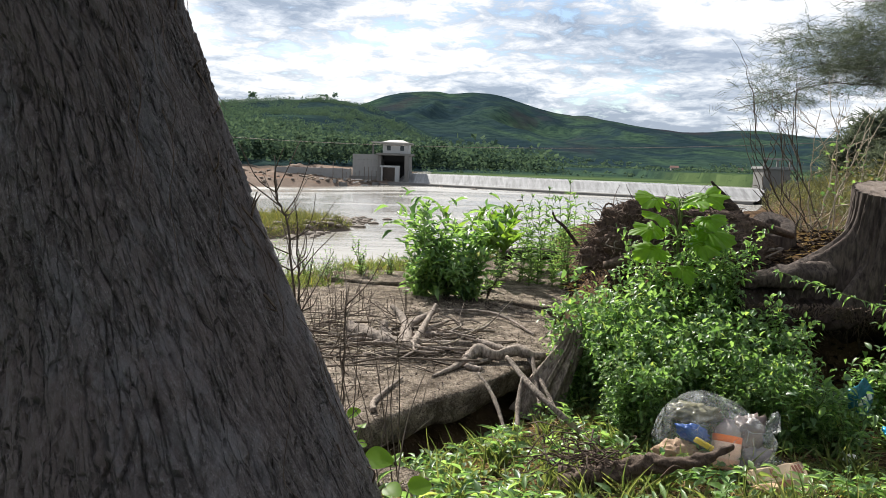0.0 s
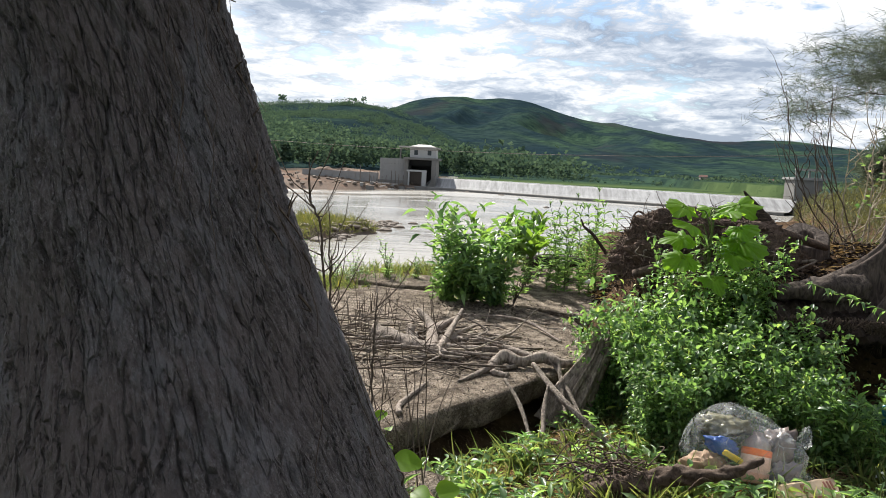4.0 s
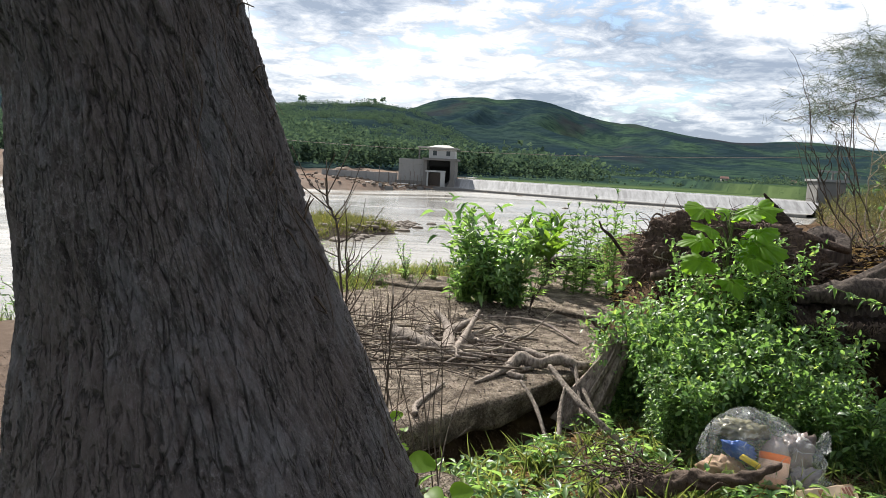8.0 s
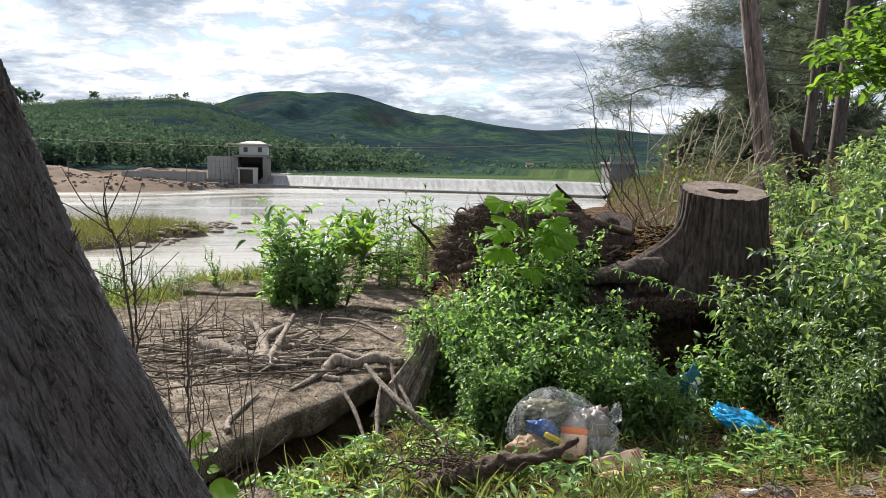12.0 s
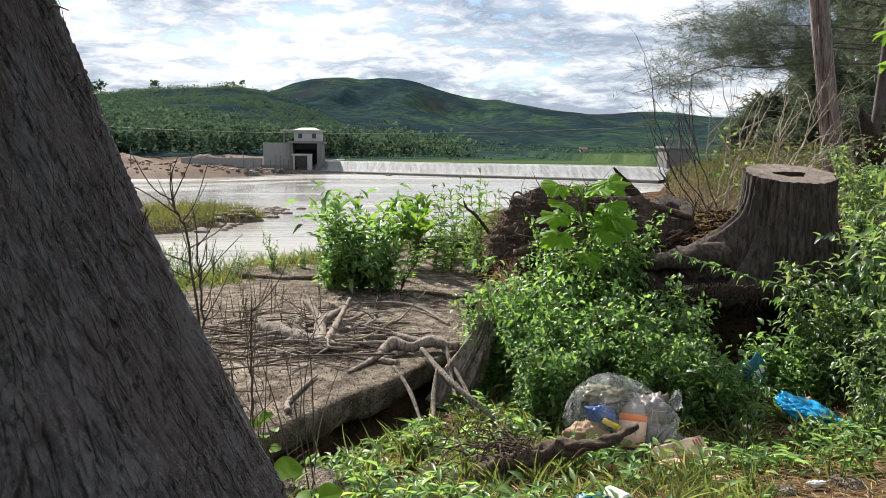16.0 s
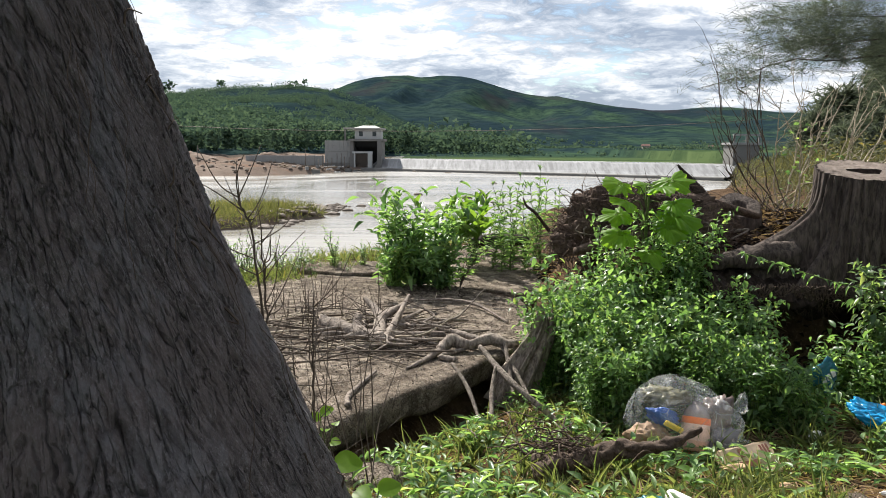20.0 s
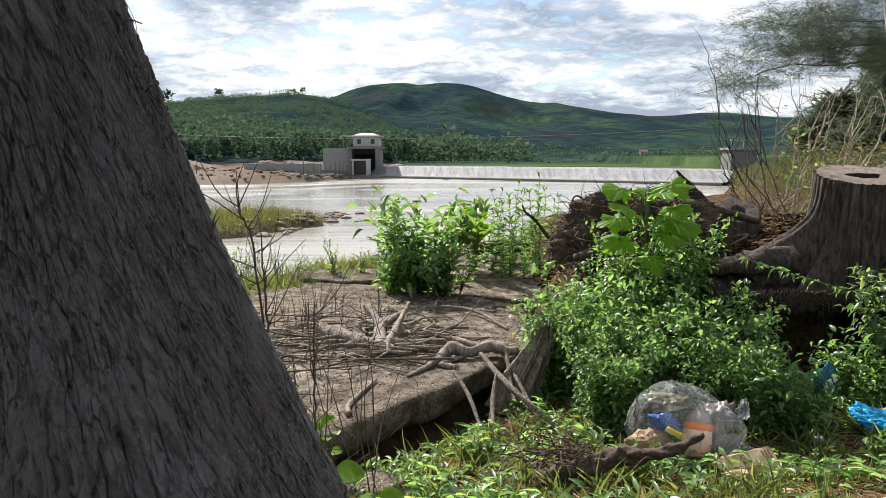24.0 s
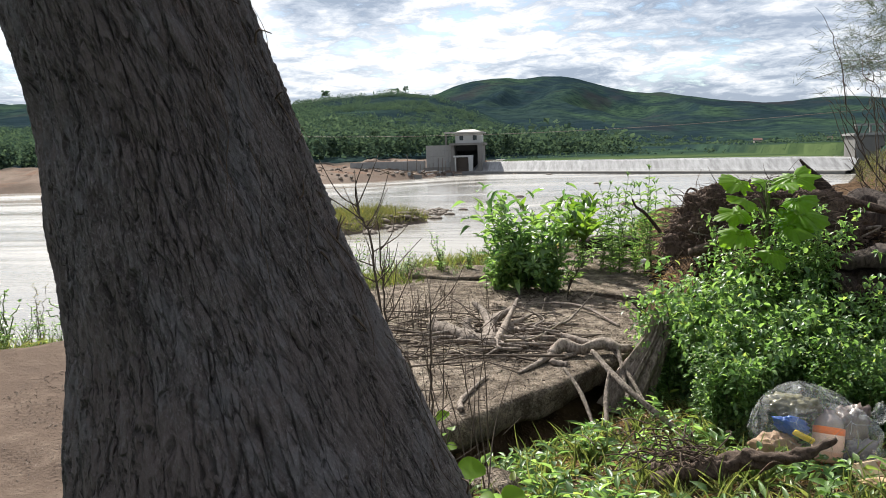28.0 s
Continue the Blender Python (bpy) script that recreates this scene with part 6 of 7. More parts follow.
under = [herb("leafy_weed", "small leafy weed at the foot of the bank", "weed", "weeds under the bank", 0.28, 4, "lance", 0.055, 0.42, M_LEAF, 0.12, 8, 0.1, 2, 0.35, 0.3, cluster=1) for k in range(2)]
spots = []
for k in range(24):
    spots.append((rng.uniform(1.34, 1.55), rng.uniform(2.62, 2.95), rng.uniform(0.5, 1.0)))
spots += [(rng.uniform(1.72, 1.98), rng.uniform(2.92, 3.12), rng.uniform(0.7, 1.15)) for k in range(12)]
plant_out(under, spots)

bush = [herb("green_bush", "bright green bush with long pointed leaves at the slab edge", "bush", "", 0.47, 16, "lance", 0.090, 0.38, M_LEAF, 0.34, 10, 0.10, 2, 0.3, 0.5, cluster=1)]
bush[0].matrix_basis = pose(0.29, 4.46, 0.13, 0, 0, 30) @ Matrix.Scale(0.98, 4)
copy_thing(bush[0], pose(0.13, 4.50, 0.13, 0, -20, 150) @ Matrix.Scale(0.70, 4))
copy_thing(bush[0], pose(0.42, 4.44, 0.13, 0, 26, 250) @ Matrix.Scale(0.60, 4))
low = herb("green_bush", "sparse low twigs and leaves beside the green bush", "bush", "", 0.24, 6, "lance", 0.05, 0.35, M_LEAF, 0.22, 7, 0.3, 2, 0.3, 0.4, stem_mat=M_TWIG)
low.matrix_basis = pose(0.50, 4.42, 0.15, 0, 0, 70)
tall = herb("large_leaf_plant", "plant with long broad upright green leaves above the bank", "plant", "", 0.42, 4, "oval", 0.19, 0.36, M_LEAF_TREE, 0.26, 5, 0.5, 2, 0.22, 0.75)
tall.matrix_basis = pose(0.60, 5.05, 0.18, 0, 0, 10)
tall2 = copy_thing(tall, pose(0.46, 5.1, 0.16, 0, 0, 140))

broad = [herb("broad_seedling", "young plant with a few broad oval leaves in the grass", "seedling", "broad seedlings", 0.13, 3, "oval", 0.070, 0.50, M_LEAF, 0.07, 4, 0.35, 2, 0.25, 0.35) for k in range(2)]
plant_out(broad, [(1.60, 2.82, 1.25), (0.90, 2.42, 0.7), (0.52, 2.50, 0.6), (1.38, 2.34, 0.6), (1.72, 2.46, 0.55), (0.70, 2.62, 0.7), (1.00, 2.15, 0.5), (1.52, 2.70, 0.7)])
thin = [herb("slender_weed", "slender tall weed with narrow leaves on the bank edge", "weed", "slender weeds", 0.5, 2, "lance", 0.055, 0.14, M_LEAF, 0.06, 22, 0.15, 2, 0.3, 0.6) for k in range(2)]
plant_out(thin, [(0.80, 4.9, 1.15), (0.98, 4.9, 1.15), (0.90, 5.0, 1.0), (0.72, 5.05, 0.8), (1.05, 4.95, 0.8), (0.85, 5.2, 0.9), (1.0, 5.1, 1.0), (0.62, 5.1, 0.7), (0.70, 4.95, 0.65), (0.78, 5.0, 0.8), (0.66, 5.2, 0.75), (0.93, 4.8, 0.8), (0.58, 5.0, 0.55), (0.75, 4.85, 0.6), (0.88, 4.85, 0.7)], scale=(0.95, 1.1))
edge = [herb("bank_weed", "small pale green weed along the river bank edge", "weed", "bank edge weeds", 0.24, 5, "oval", 0.026, 0.55, M_LEAF, 0.12, 8, 0.15, 2, 0.25, 0.3) for k in range(3)]
spots = [(-0.85 + 0.06 * k + rng.normal(0, 0.04), 4.62 + 0.035 * k + rng.normal(0, 0.10), rng.uniform(0.5, 1.05)) for k in range(17)]
spots += [(rng.uniform(-0.9, 0.05), rng.uniform(4.75, 5.15), rng.uniform(0.5, 0.95)) for k in range(16)]
spots += [(0.55 + rng.uniform(0, 0.5), 5.1 + rng.uniform(0, 0.6), rng.uniform(0.7, 1.2)) for k in range(14)]
spots += [(rng.uniform(-2.4, -1.5), 0, rng.uniform(0.8, 1.5)) for k in range(26)]
spots = [(x, y if y else 5.55 + 1.06 * x + rng.uniform(-0.1, 0.3), s) for x, y, s in spots]
plant_out(edge, spots)
flowering = [herb("seed_weed", "thin brown seeding weed stalk at the bank edge", "weed", "seed stalks", 0.34, 3, "oval", 0.012, 0.5, M_REED, 0.10, 12, 0.4, 2, 0.2, 0.5, stem_mat=M_TWIG, r=0.0018)]
plant_out(flowering, [(-0.72, 4.75, 1.0), (-0.55, 4.85, 0.9), (-0.42, 4.9, 0.7), (-0.66, 4.9, 1.0), (0.08, 4.95, 0.6), (-1.9, 3.6, 1.2)])


def lobed_leaf(size, seed):
    """A broad lobed leaf: rings round its middle, wavy rim; stalk end at the origin, along +y."""
    n, rings = 110, 6
    a = np.arange(n) * 2 * np.pi / n
    lobes = 0.50 + 0.27 * np.abs(np.cos(3.5 * (a - np.pi / 2))) ** 0.9 + 0.34 * np.maximum(0, np.sin(a)) ** 1.5 + 0.05 * np.sin(23 * a + seed) + 0.06 * np.sin(3 * a + seed)
    v = [np.zeros((1, 3))]
    for k in range(1, rings + 1):
        s = k / rings
        v.append(np.stack([0.55 * s * lobes * np.cos(a), 0.55 * s * lobes * np.sin(a), 0.10 * s * s * np.sin(5 * a + seed) * 0.6 - 0.16 * s * s + 0.05 * np.abs(np.cos(a)) * s], 1))
    v = np.concatenate(v) * size + np.array([0, 0.36 * size, 0])
    i = np.arange(n)
    tri = np.stack([np.zeros(n, int), 1 + i, 1 + (i + 1) % n], 1)
    return v, [tri, lattice(n, rings, True, 1)]


def build_broad_plant():
    pl = thing("broad_leaf_plant", "young plant with large lobed yellow-green backlit leaves", "plant", at=(1.15, 3.28, 0.06))
    part("stem", fast("stem", *tube([(0.02, 0, -0.05), (0.01, 0, 0.3), (0.015, 0, 0.5), (0.02, 0, 0.67)], [0.006, 0.004], 8, 18), M_STEM), pl)
    leaves = (((-0.02, 0.0, 0.66), (-0.75, -0.2, 0.15), 0.13), ((0.02, 0, 0.67), (0.7, -0.1, 0.15), 0.15), ((0.02, 0.02, 0.65), (0.15, 0.7, 0.2), 0.13),
              ((-0.02, 0, 0.57), (-1, -0.2, -0.05), 0.13), ((0.03, 0, 0.57), (1, -0.25, -0.10), 0.17), ((0.02, -0.02, 0.54), (0.75, -0.6, -0.25), 0.14), ((-0.02, -0.02, 0.51), (-0.85, -0.5, -0.12), 0.15), ((0.0, -0.02, 0.46), (0.2, -0.9, -0.4), 0.12), ((0.02, -0.02, 0.66), (0.25, -0.8, 0.1), 0.12), ((-0.03, -0.01, 0.61), (-0.5, -0.6, 0.05), 0.12), ((0.04, -0.01, 0.61), (0.6, -0.5, 0.0), 0.13))
    for i, (p, d, s) in enumerate(leaves):
        d = Vector(d).normalized()
        q = Vector(p) + d * 0.02
        part("stalk", fast("stalk", *tube([(0.01, 0, p[2] - 0.06), np.array(p) * [0.5, 0.5, 1] , tuple(q)], [0.0025, 0.0018], 5, 8), M_STEM), pl)
        me = fast("leaf", *lobed_leaf(s, i * 1.3), M_LEAF_BROAD)
        lf = part("leaf", me, pl, "large lobed translucent leaf")
        side = d.cross(Vector((0.05, -0.52, 0.82))).normalized()
        nrm = side.cross(d)
        lf.matrix_basis = Matrix.Translation(q) @ Matrix((side, d, nrm)).transposed().to_4x4()


build_broad_plant()


def build_sapling():
    """Leafy branches that reach in from a young tree on the bank."""
    tr = thing("leafy_sapling", "young broad-leaved tree with glossy bright green leaves", "tree", at=(3.67, 4.35, 0.35))
    part("trunk", fast("trunk", *tube([(0, 0, -0.1), (0.03, 0, 0.8), (0.0, 0, 1.6), (0.1, 0.05, 2.6)], [0.035, 0.015], 10, 24, 0.2), M_GREY_TRUNK), tr)
    ends = ((-0.84, -0.30, 1.10), (-0.80, -0.32, 0.96), (-0.64, -0.3, 1.26), (-0.50, -0.28, 1.04), (-0.40, -0.25, 1.45), (-0.5, 0.2, 1.2), (0.5, 0.2, 1.5), (0.2, -0.6, 1.6), (-0.3, 0.1, 1.9), (-0.4, -0.35, 1.2))
    for e in ends:
        e = np.array(e)
        p = spline([(0.01, 0, e[2] * 0.75), e * [0.5, 0.5, 0] + [0, 0, e[2] * 1.02], e], 14)
        b = part("branch", fast("branch", *tube(p, [0.009, 0.002], 5), M_GREY_TRUNK), tr)
        n = 90
        q = p[rng.integers(4, 14, n)] + rng.normal(0, 0.035, (n, 3))
        d = unit(n, -0.7, 0.2) + (p[-1] - p[0]) * 0.3
        v, f = scatter(leaf_shape("round", 6, 0.3, 0.25), q, frames(d, np.tile([0, 0, 1.0], (n, 1)) + rng.normal(0, 0.2, (n, 3))), rng.uniform(0.048, 0.082, n), rng.uniform(0.028, 0.046, n))
        part("leaves", fast("leaves", v, f, M_LEAF_TREE), b)


build_sapling()


# ---- stems and leaves by the near tree ----
def build_near_stems():
    specs = (((0.203, 1.86, 0.10), (0.203, 1.85, 0.36), (0.207, 1.85, 0.60)), ((0.136, 1.80, 0.12), (0.134, 1.80, 0.54), (0.130, 1.80, 0.70)), ((0.14, 1.82, 0.12), (0.12, 1.80, 0.66), (0.092, 1.80, 0.775)))
    for k, s in enumerate(specs):
        b = np.array(s[0])
        st = thing("dry_stem", "thin dry brown upright stem with side twigs by the trunk", "stem", "dry stems", tuple(b))
        p = spline(np.array(s) - b, 24)
        p[4:] += rng.normal(0, 0.0012, (20, 3))
        part("stalk", fast("stalk", *tube(p, [0.0028, 0.0014], 7), M_TWIG), st)
        for i in range(16):
            q = p[rng.integers(9, 24)]
            d = unit(1, 0.3, 0.95)[0] * rng.uniform(0.03, 0.13)
            part("side_twig", fast("side_twig", *tube([q, q + d * 0.5 + rng.normal(0, 0.006, 3), q + d + [0, 0, 0.01]], [0.0013, 0.0006], 4, 8), M_TWIG), st)
    for k in range(14):
        x, y = rng.uniform(0.10, 0.30), rng.uniform(1.95, 2.35)
        b = np.array([x, y, 0.12])
        st = thing("dry_stem", "fine dead twig standing behind the trunk", "stem", "dry stems", tuple(b))
        d = np.array([rng.normal(-0.05, 0.08), rng.normal(0.05, 0.1), rng.uniform(0.2, 0.42)])
        part("stalk", fast("stalk", *tube([(0, 0, 0), d * 0.5 + rng.normal(0, 0.012, 3), d], [0.0019, 0.0007], 5, 12), M_TWIG), st)
        for i in range(4):
            q = d * rng.uniform(0.3, 0.9)
            e = unit(1, 0.1, 0.9)[0] * rng.uniform(0.04, 0.12)
            part("side_twig", fast("side_twig", *tube([q, q + e], [0.0011, 0.0005], 4, 4), M_TWIG), st)
    # round-leaved seedlings
    for (x, y), leaves in (((0.325, 1.47), (((-0.03, 0.03, 0.440), (0.9, -0.2, 0.1), 0.038), ((0.0, 0.02, 0.405), (0.6, -0.6, 0.1), 0.028), ((0.03, 0.03, 0.40), (0.9, 0.3, 0.2), 0.032))),
                           ((0.165, 2.14), (((0.0, 0, 0.275), (0.7, 0, 0.4), 0.030), ((0.0, 0, 0.265), (-0.8, -0.2, 0.3), 0.028), ((0.02, 0, 0.21), (0.8, -0.4, 0.2), 0.026), ((0, 0, 0.22), (-0.7, -0.4, 0.1), 0.026), ((0.03, 0, 0.255), (0.3, -0.8, 0.2), 0.022), ((0.01, 0, 0.24), (0.1, -0.9, 0.3), 0.026)))):
        z0 = float(terrain(x, y))
        pl = thing("round_leaf_seedling", "seedling with rounded bright yellow-green leaves", "seedling", "seedlings by the trunk", (x, y, 0))
        for i, (p, d, s) in enumerate(leaves):
            d = Vector(d).normalized()
            part("stalk", fast("stalk", *tube([(0.0, 0, z0 - 0.03), (p[0] * 0.4, p[1] * 0.4, (z0 + p[2]) / 2), p], [0.0022, 0.0013], 5, 10), M_STEM), pl)
            sh = leaf_shape("round", 8, 0.18, 0.22)
            v, f = scatter(sh, np.zeros((1, 3)), np.eye(3)[None], np.array([s]), np.array([s * 0.92]))
            lf = part("leaf", fast("leaf", v, f, M_LEAF_BROAD), pl, "rounded veined leaf")
            side = d.cross(Vector((0.1, -0.6, 0.8))).normalized()
            lf.matrix_basis = Matrix.Translation(p) @ Matrix((side, d, side.cross(d))).transposed().to_4x4()


build_near_stems()


# ---- grass and litter on the soil ----
def build_grass():
    def zone(n, xr, yr, cond):
        x, y = rng.uniform(*xr, n), rng.uniform(*yr, n)
        k = cond(x, y)
        return x[k], y[k]
    edge = lambda x, y: (y - 2.42) * 0.575 < (x - 0.15) * 0.818 - 0.015
    clump = lambda x, y, s, lim: fbm(x * 6, y * 6, 3, s) > lim
    x, y = zone(60000, (-0.1, 2.9), (1.2, 3.1), lambda x, y: edge(x, y) & clump(x, y, 41, 0.52) & ~((x > 1.25) & (y < 2.35) & clump(x, y, 43, 0.42)))
    n = len(x)
    d = unit(n, 0.25, 1)
    v, f = scatter(leaf_shape("blade", 5, 0.15, 0.55), np.stack([x, y, terrain(x, y) - 0.004], 1), frames(d, unit(n)), rng.uniform(0.015, 0.055, n), rng.uniform(0.0018, 0.0050, n))
    tagged(new("grass", fast("grass", v, f, M_GRASS)), "short uneven yellow-green grass on the soil", "grass", kind="stuff")
    x, y = zone(15000, (0.0, 2.9), (1.3, 3.05), lambda x, y: edge(x, y) & clump(x, y, 47, 0.51) & ((x < 1.25) | (y > 2.3)))
    n = len(x)
    d = unit(n, 0.0, 0.7)
    v, f = scatter(leaf_shape("lance", 4, 0.3, 0.3), np.stack([x, y, terrain(x, y) + rng.uniform(0.0, 0.06, n)], 1), frames(d, np.tile([0, 0, 1.0], (n, 1)) + rng.normal(0, 0.3, (n, 3))), rng.uniform(0.018, 0.050, n), rng.uniform(0.007, 0.017, n))
    tagged(new("ground_herbs", fast("ground_herbs", v, f, M_LEAF)), "small leafy ground herbs among the grass", "herbs", kind="stuff")
    x, y = zone(16000, (0.0, 2.9), (1.2, 3.1), edge)
    n = len(x)
    v, f = scatter(leaf_shape("blade", 4, 0.1, 0.3), np.stack([x, y, terrain(x, y) + 0.004], 1), frames(unit(n, -0.1, 0.35), np.tile([0, 0, 1.0], (n, 1)) + rng.normal(0, 0.5, (n, 3))), rng.uniform(0.02, 0.09, n), rng.uniform(0.002, 0.005, n))
    tagged(new("straw_litter", fast("straw_litter", v, f, M_STRAW)), "dry straw and needle litter on the soil", "litter", kind="stuff")
    # scrub behind the stump and along the bank
    n = 34000
    x, y = rng.uniform(1.5, 9.5, n), rng.uniform(4.6, 15, n)
    k = (y - 0.5 < (x - 0.50) / 0.365) & (fbm(x * 0.9, y * 0.9, 3, 51) > 0.30) & ((y > 5.2) | (x > 2.6))
    x, y = x[k], y[k]
    n = len(x)
    v, f = scatter(leaf_shape("blade", 4, 0.1, 0.5), np.stack([x, y, terrain(x, y) + rng.uniform(0, 0.25, n) * sm(5, 8, y)], 1), frames(unit(n, 0.3, 1), unit(n)), rng.uniform(0.06, 0.34, n) * (0.15 + 0.07 * y) * (0.45 + 0.55 * sm(6, 9, y)) * (0.35 + 0.65 * sm(0.0, 0.07, (x - 0.45) / (y - 0.5) - 0.39)), rng.uniform(0.004, 0.009, n) * (0.7 + 0.08 * y))
    tagged(new("dry_scrub", fast("dry_scrub", v, f, M_SCRUB)), "dry yellow-brown grass and scrub on the bank", "scrub", kind="stuff")
    n = 15000
    x, y = rng.uniform(2.2, 9.5, n), rng.uniform(5.2, 13, n)
    k = (y - 0.5 < (x - 0.75) / 0.42) & (fbm(x * 0.7, y * 0.7, 3, 57) > 0.5)
    x, y = x[k], y[k]
    n = len(x)
    v, f = scatter(leaf_shape("oval", 3, 0.2, 0.3), np.stack([x, y, terrain(x, y) + rng.uniform(0.02, 0.55, n)], 1), frames(unit(n, -0.3, 0.6), unit(n)), rng.uniform(0.025, 0.065, n), rng.uniform(0.012, 0.03, n))
    tagged(new("bank_scrub", fast("bank_scrub", v, f, M_SCRUB)), "olive leafy scrub under the casuarinas", "scrub", kind="stuff")
    # grass fringe along the back of the slab and on the bank slope
    n = 9000
    x = rng.uniform(-2.6, 1.1, n)
    y = bank_edge(x) + rng.uniform(-0.55, 0.6, n)
    k = (fbm(x * 5, y * 5, 3, 63) > 0.5) & (y > 4.98 + 1.06 * np.minimum(x, 0)) & ((x < 0.42) | (x > 0.98) | (y > 5.75))
    x, y = x[k], y[k]
    n = len(x)
    v, f = scatter(leaf_shape("blade", 5, 0.15, 0.5), np.stack([x, y, terrain(x, y)], 1), frames(unit(n, 0.4, 1), unit(n)), rng.uniform(0.03, 0.10, n), rng.uniform(0.003, 0.007, n))
    tagged(new("bank_grass", fast("bank_grass", v, f, M_GRASS)), "green grass fringe along the river bank edge", "grass", kind="stuff")


build_grass()
for x, y in ((0.31, 2.38), (0.36, 2.50), (0.26, 2.30), (0.42, 2.62), (1.15, 2.2), (1.32, 2.25), (1.42, 2.38), (1.5, 2.55), (0.98, 2.2), (0.86, 2.12), (1.62, 2.3)) + tuple((0.42 + 0.055 * k + rng.normal(0, 0.03), 2.30 + 0.25 * rng.uniform(-1, 1) + 0.012 * k) for k in range(26)) + tuple((rng.uniform(0.35, 1.95), rng.uniform(1.95, 2.75)) for k in range(90)):
    if (y - 2.42) * 0.575 > (x - 0.15) * 0.818 - 0.03 or (x > 1.2 and y < 2.45 and rng.uniform() < 0.7):
        continue
    n = 11
    d = unit(n, 0.45, 1)
    v, f = scatter(leaf_shape("blade", 7, 0.2, 0.6), rng.normal(0, 0.008, (n, 3)) * [1, 1, 0], frames(d, unit(n)), rng.uniform(0.04, 0.11, n), rng.uniform(0.005, 0.011, n))
    tf = new("grass_tuft", fast("grass_tuft", v, f, M_GRASS))
    tf.location = (x, y, float(terrain(x, y)) - 0.003)
    tagged(tf, "tuft of long green grass blades", "grass", "grass tufts")


# ---- log, litter and rubbish ----
stick("driftwood_log", [(0.66, 2.25, 0.085), (0.74, 2.27, 0.108), (0.85, 2.30, 0.128), (0.96, 2.27, 0.155), (1.06, 2.29, 0.190)], (0.032, 0.030, 0.021, 0.015, 0.006), M_ROOT, "dark brown rotten branch lying across the grass", "", 22, 70, 0.6, "log")
stick("driftwood_log", [(0.66, 2.33, 0.085), (0.76, 2.30, 0.115), (0.88, 2.33, 0.12), (0.98, 2.36, 0.10)], (0.016, 0.015, 0.010, 0.004), M_ROOT, "thin broken side branch beside the rotten branch", "", 16, 40, 0.6, "log")
for i in range(90):
    c = np.array([0.70, 2.30, 0.145]) + rng.normal(0, 1, 3) * [0.07, 0.03, 0.026]
    d = unit(1, -0.3, 0.5)[0] * rng.uniform(0.04, 0.12)
    stick("root_wisp", [c - d / 2, c + rng.normal(0, 0.015, 3), c + d / 2 + [0, 0, -0.01]], (0.0022, 0.001), M_ROOT, "fine dry root wisp on the rotten branch", "root wisps", 4, 8, 0, "root")

M_FILM = material("clear plastic film", build_film((0.84, 0.87, 0.88), 0.04, 0.40), 0.10, spec=0.8)
M_BLUE_FILM = make_plain("blue plastic film", (0.010, 0.27, 0.56), 0.22, 0, 0.25, 18)
M_TEAL = make_plain("teal plastic", (0.02, 0.13, 0.17), 0.35, 0, 0.3, 20)
M_WHITE = make_plain("white plastic", (0.72, 0.71, 0.68), 0.4, 0, 0.12, 40)
M_ORANGE = make_plain("orange label", (0.80, 0.19, 0.04), 0.4, 0, 0.1, 60)
M_PEACH = make_plain("pale peach drink bottle", (0.72, 0.42, 0.30), 0.3, 0, 0.12, 40)
M_BLUE = make_plain("blue wrapper", (0.03, 0.09, 0.30), 0.35, 0, 0.2, 40)
M_YELLOW = make_plain("yellow print", (0.75, 0.55, 0.05), 0.5, 0, 0.1, 40)
M_CARD = make_plain("crumpled tan paper", (0.38, 0.265, 0.15), 0.8, 0, 0.3, 50)
M_GREYFILM = make_plain("grey crumpled plastic", (0.17, 0.16, 0.175), 0.4, 0, 0.4, 30)
M_TAN = make_plain("tan paper", (0.27, 0.175, 0.105), 0.7, 0, 0.3, 50)
M_BROWNFILM = make_plain("dark brown film", (0.13, 0.100, 0.090), 0.3, 0, 0.4, 30)
M_OLIVE = make_plain("olive film", (0.15, 0.140, 0.085), 0.3, 0, 0.5, 24)
M_BOX = make_plain("cream printed card", (0.46, 0.35, 0.24), 0.75, 0, 0.35, 40)
M_BRICK = make_plain("red-brown print", (0.24, 0.10, 0.075), 0.8, 0, 0.25, 50)


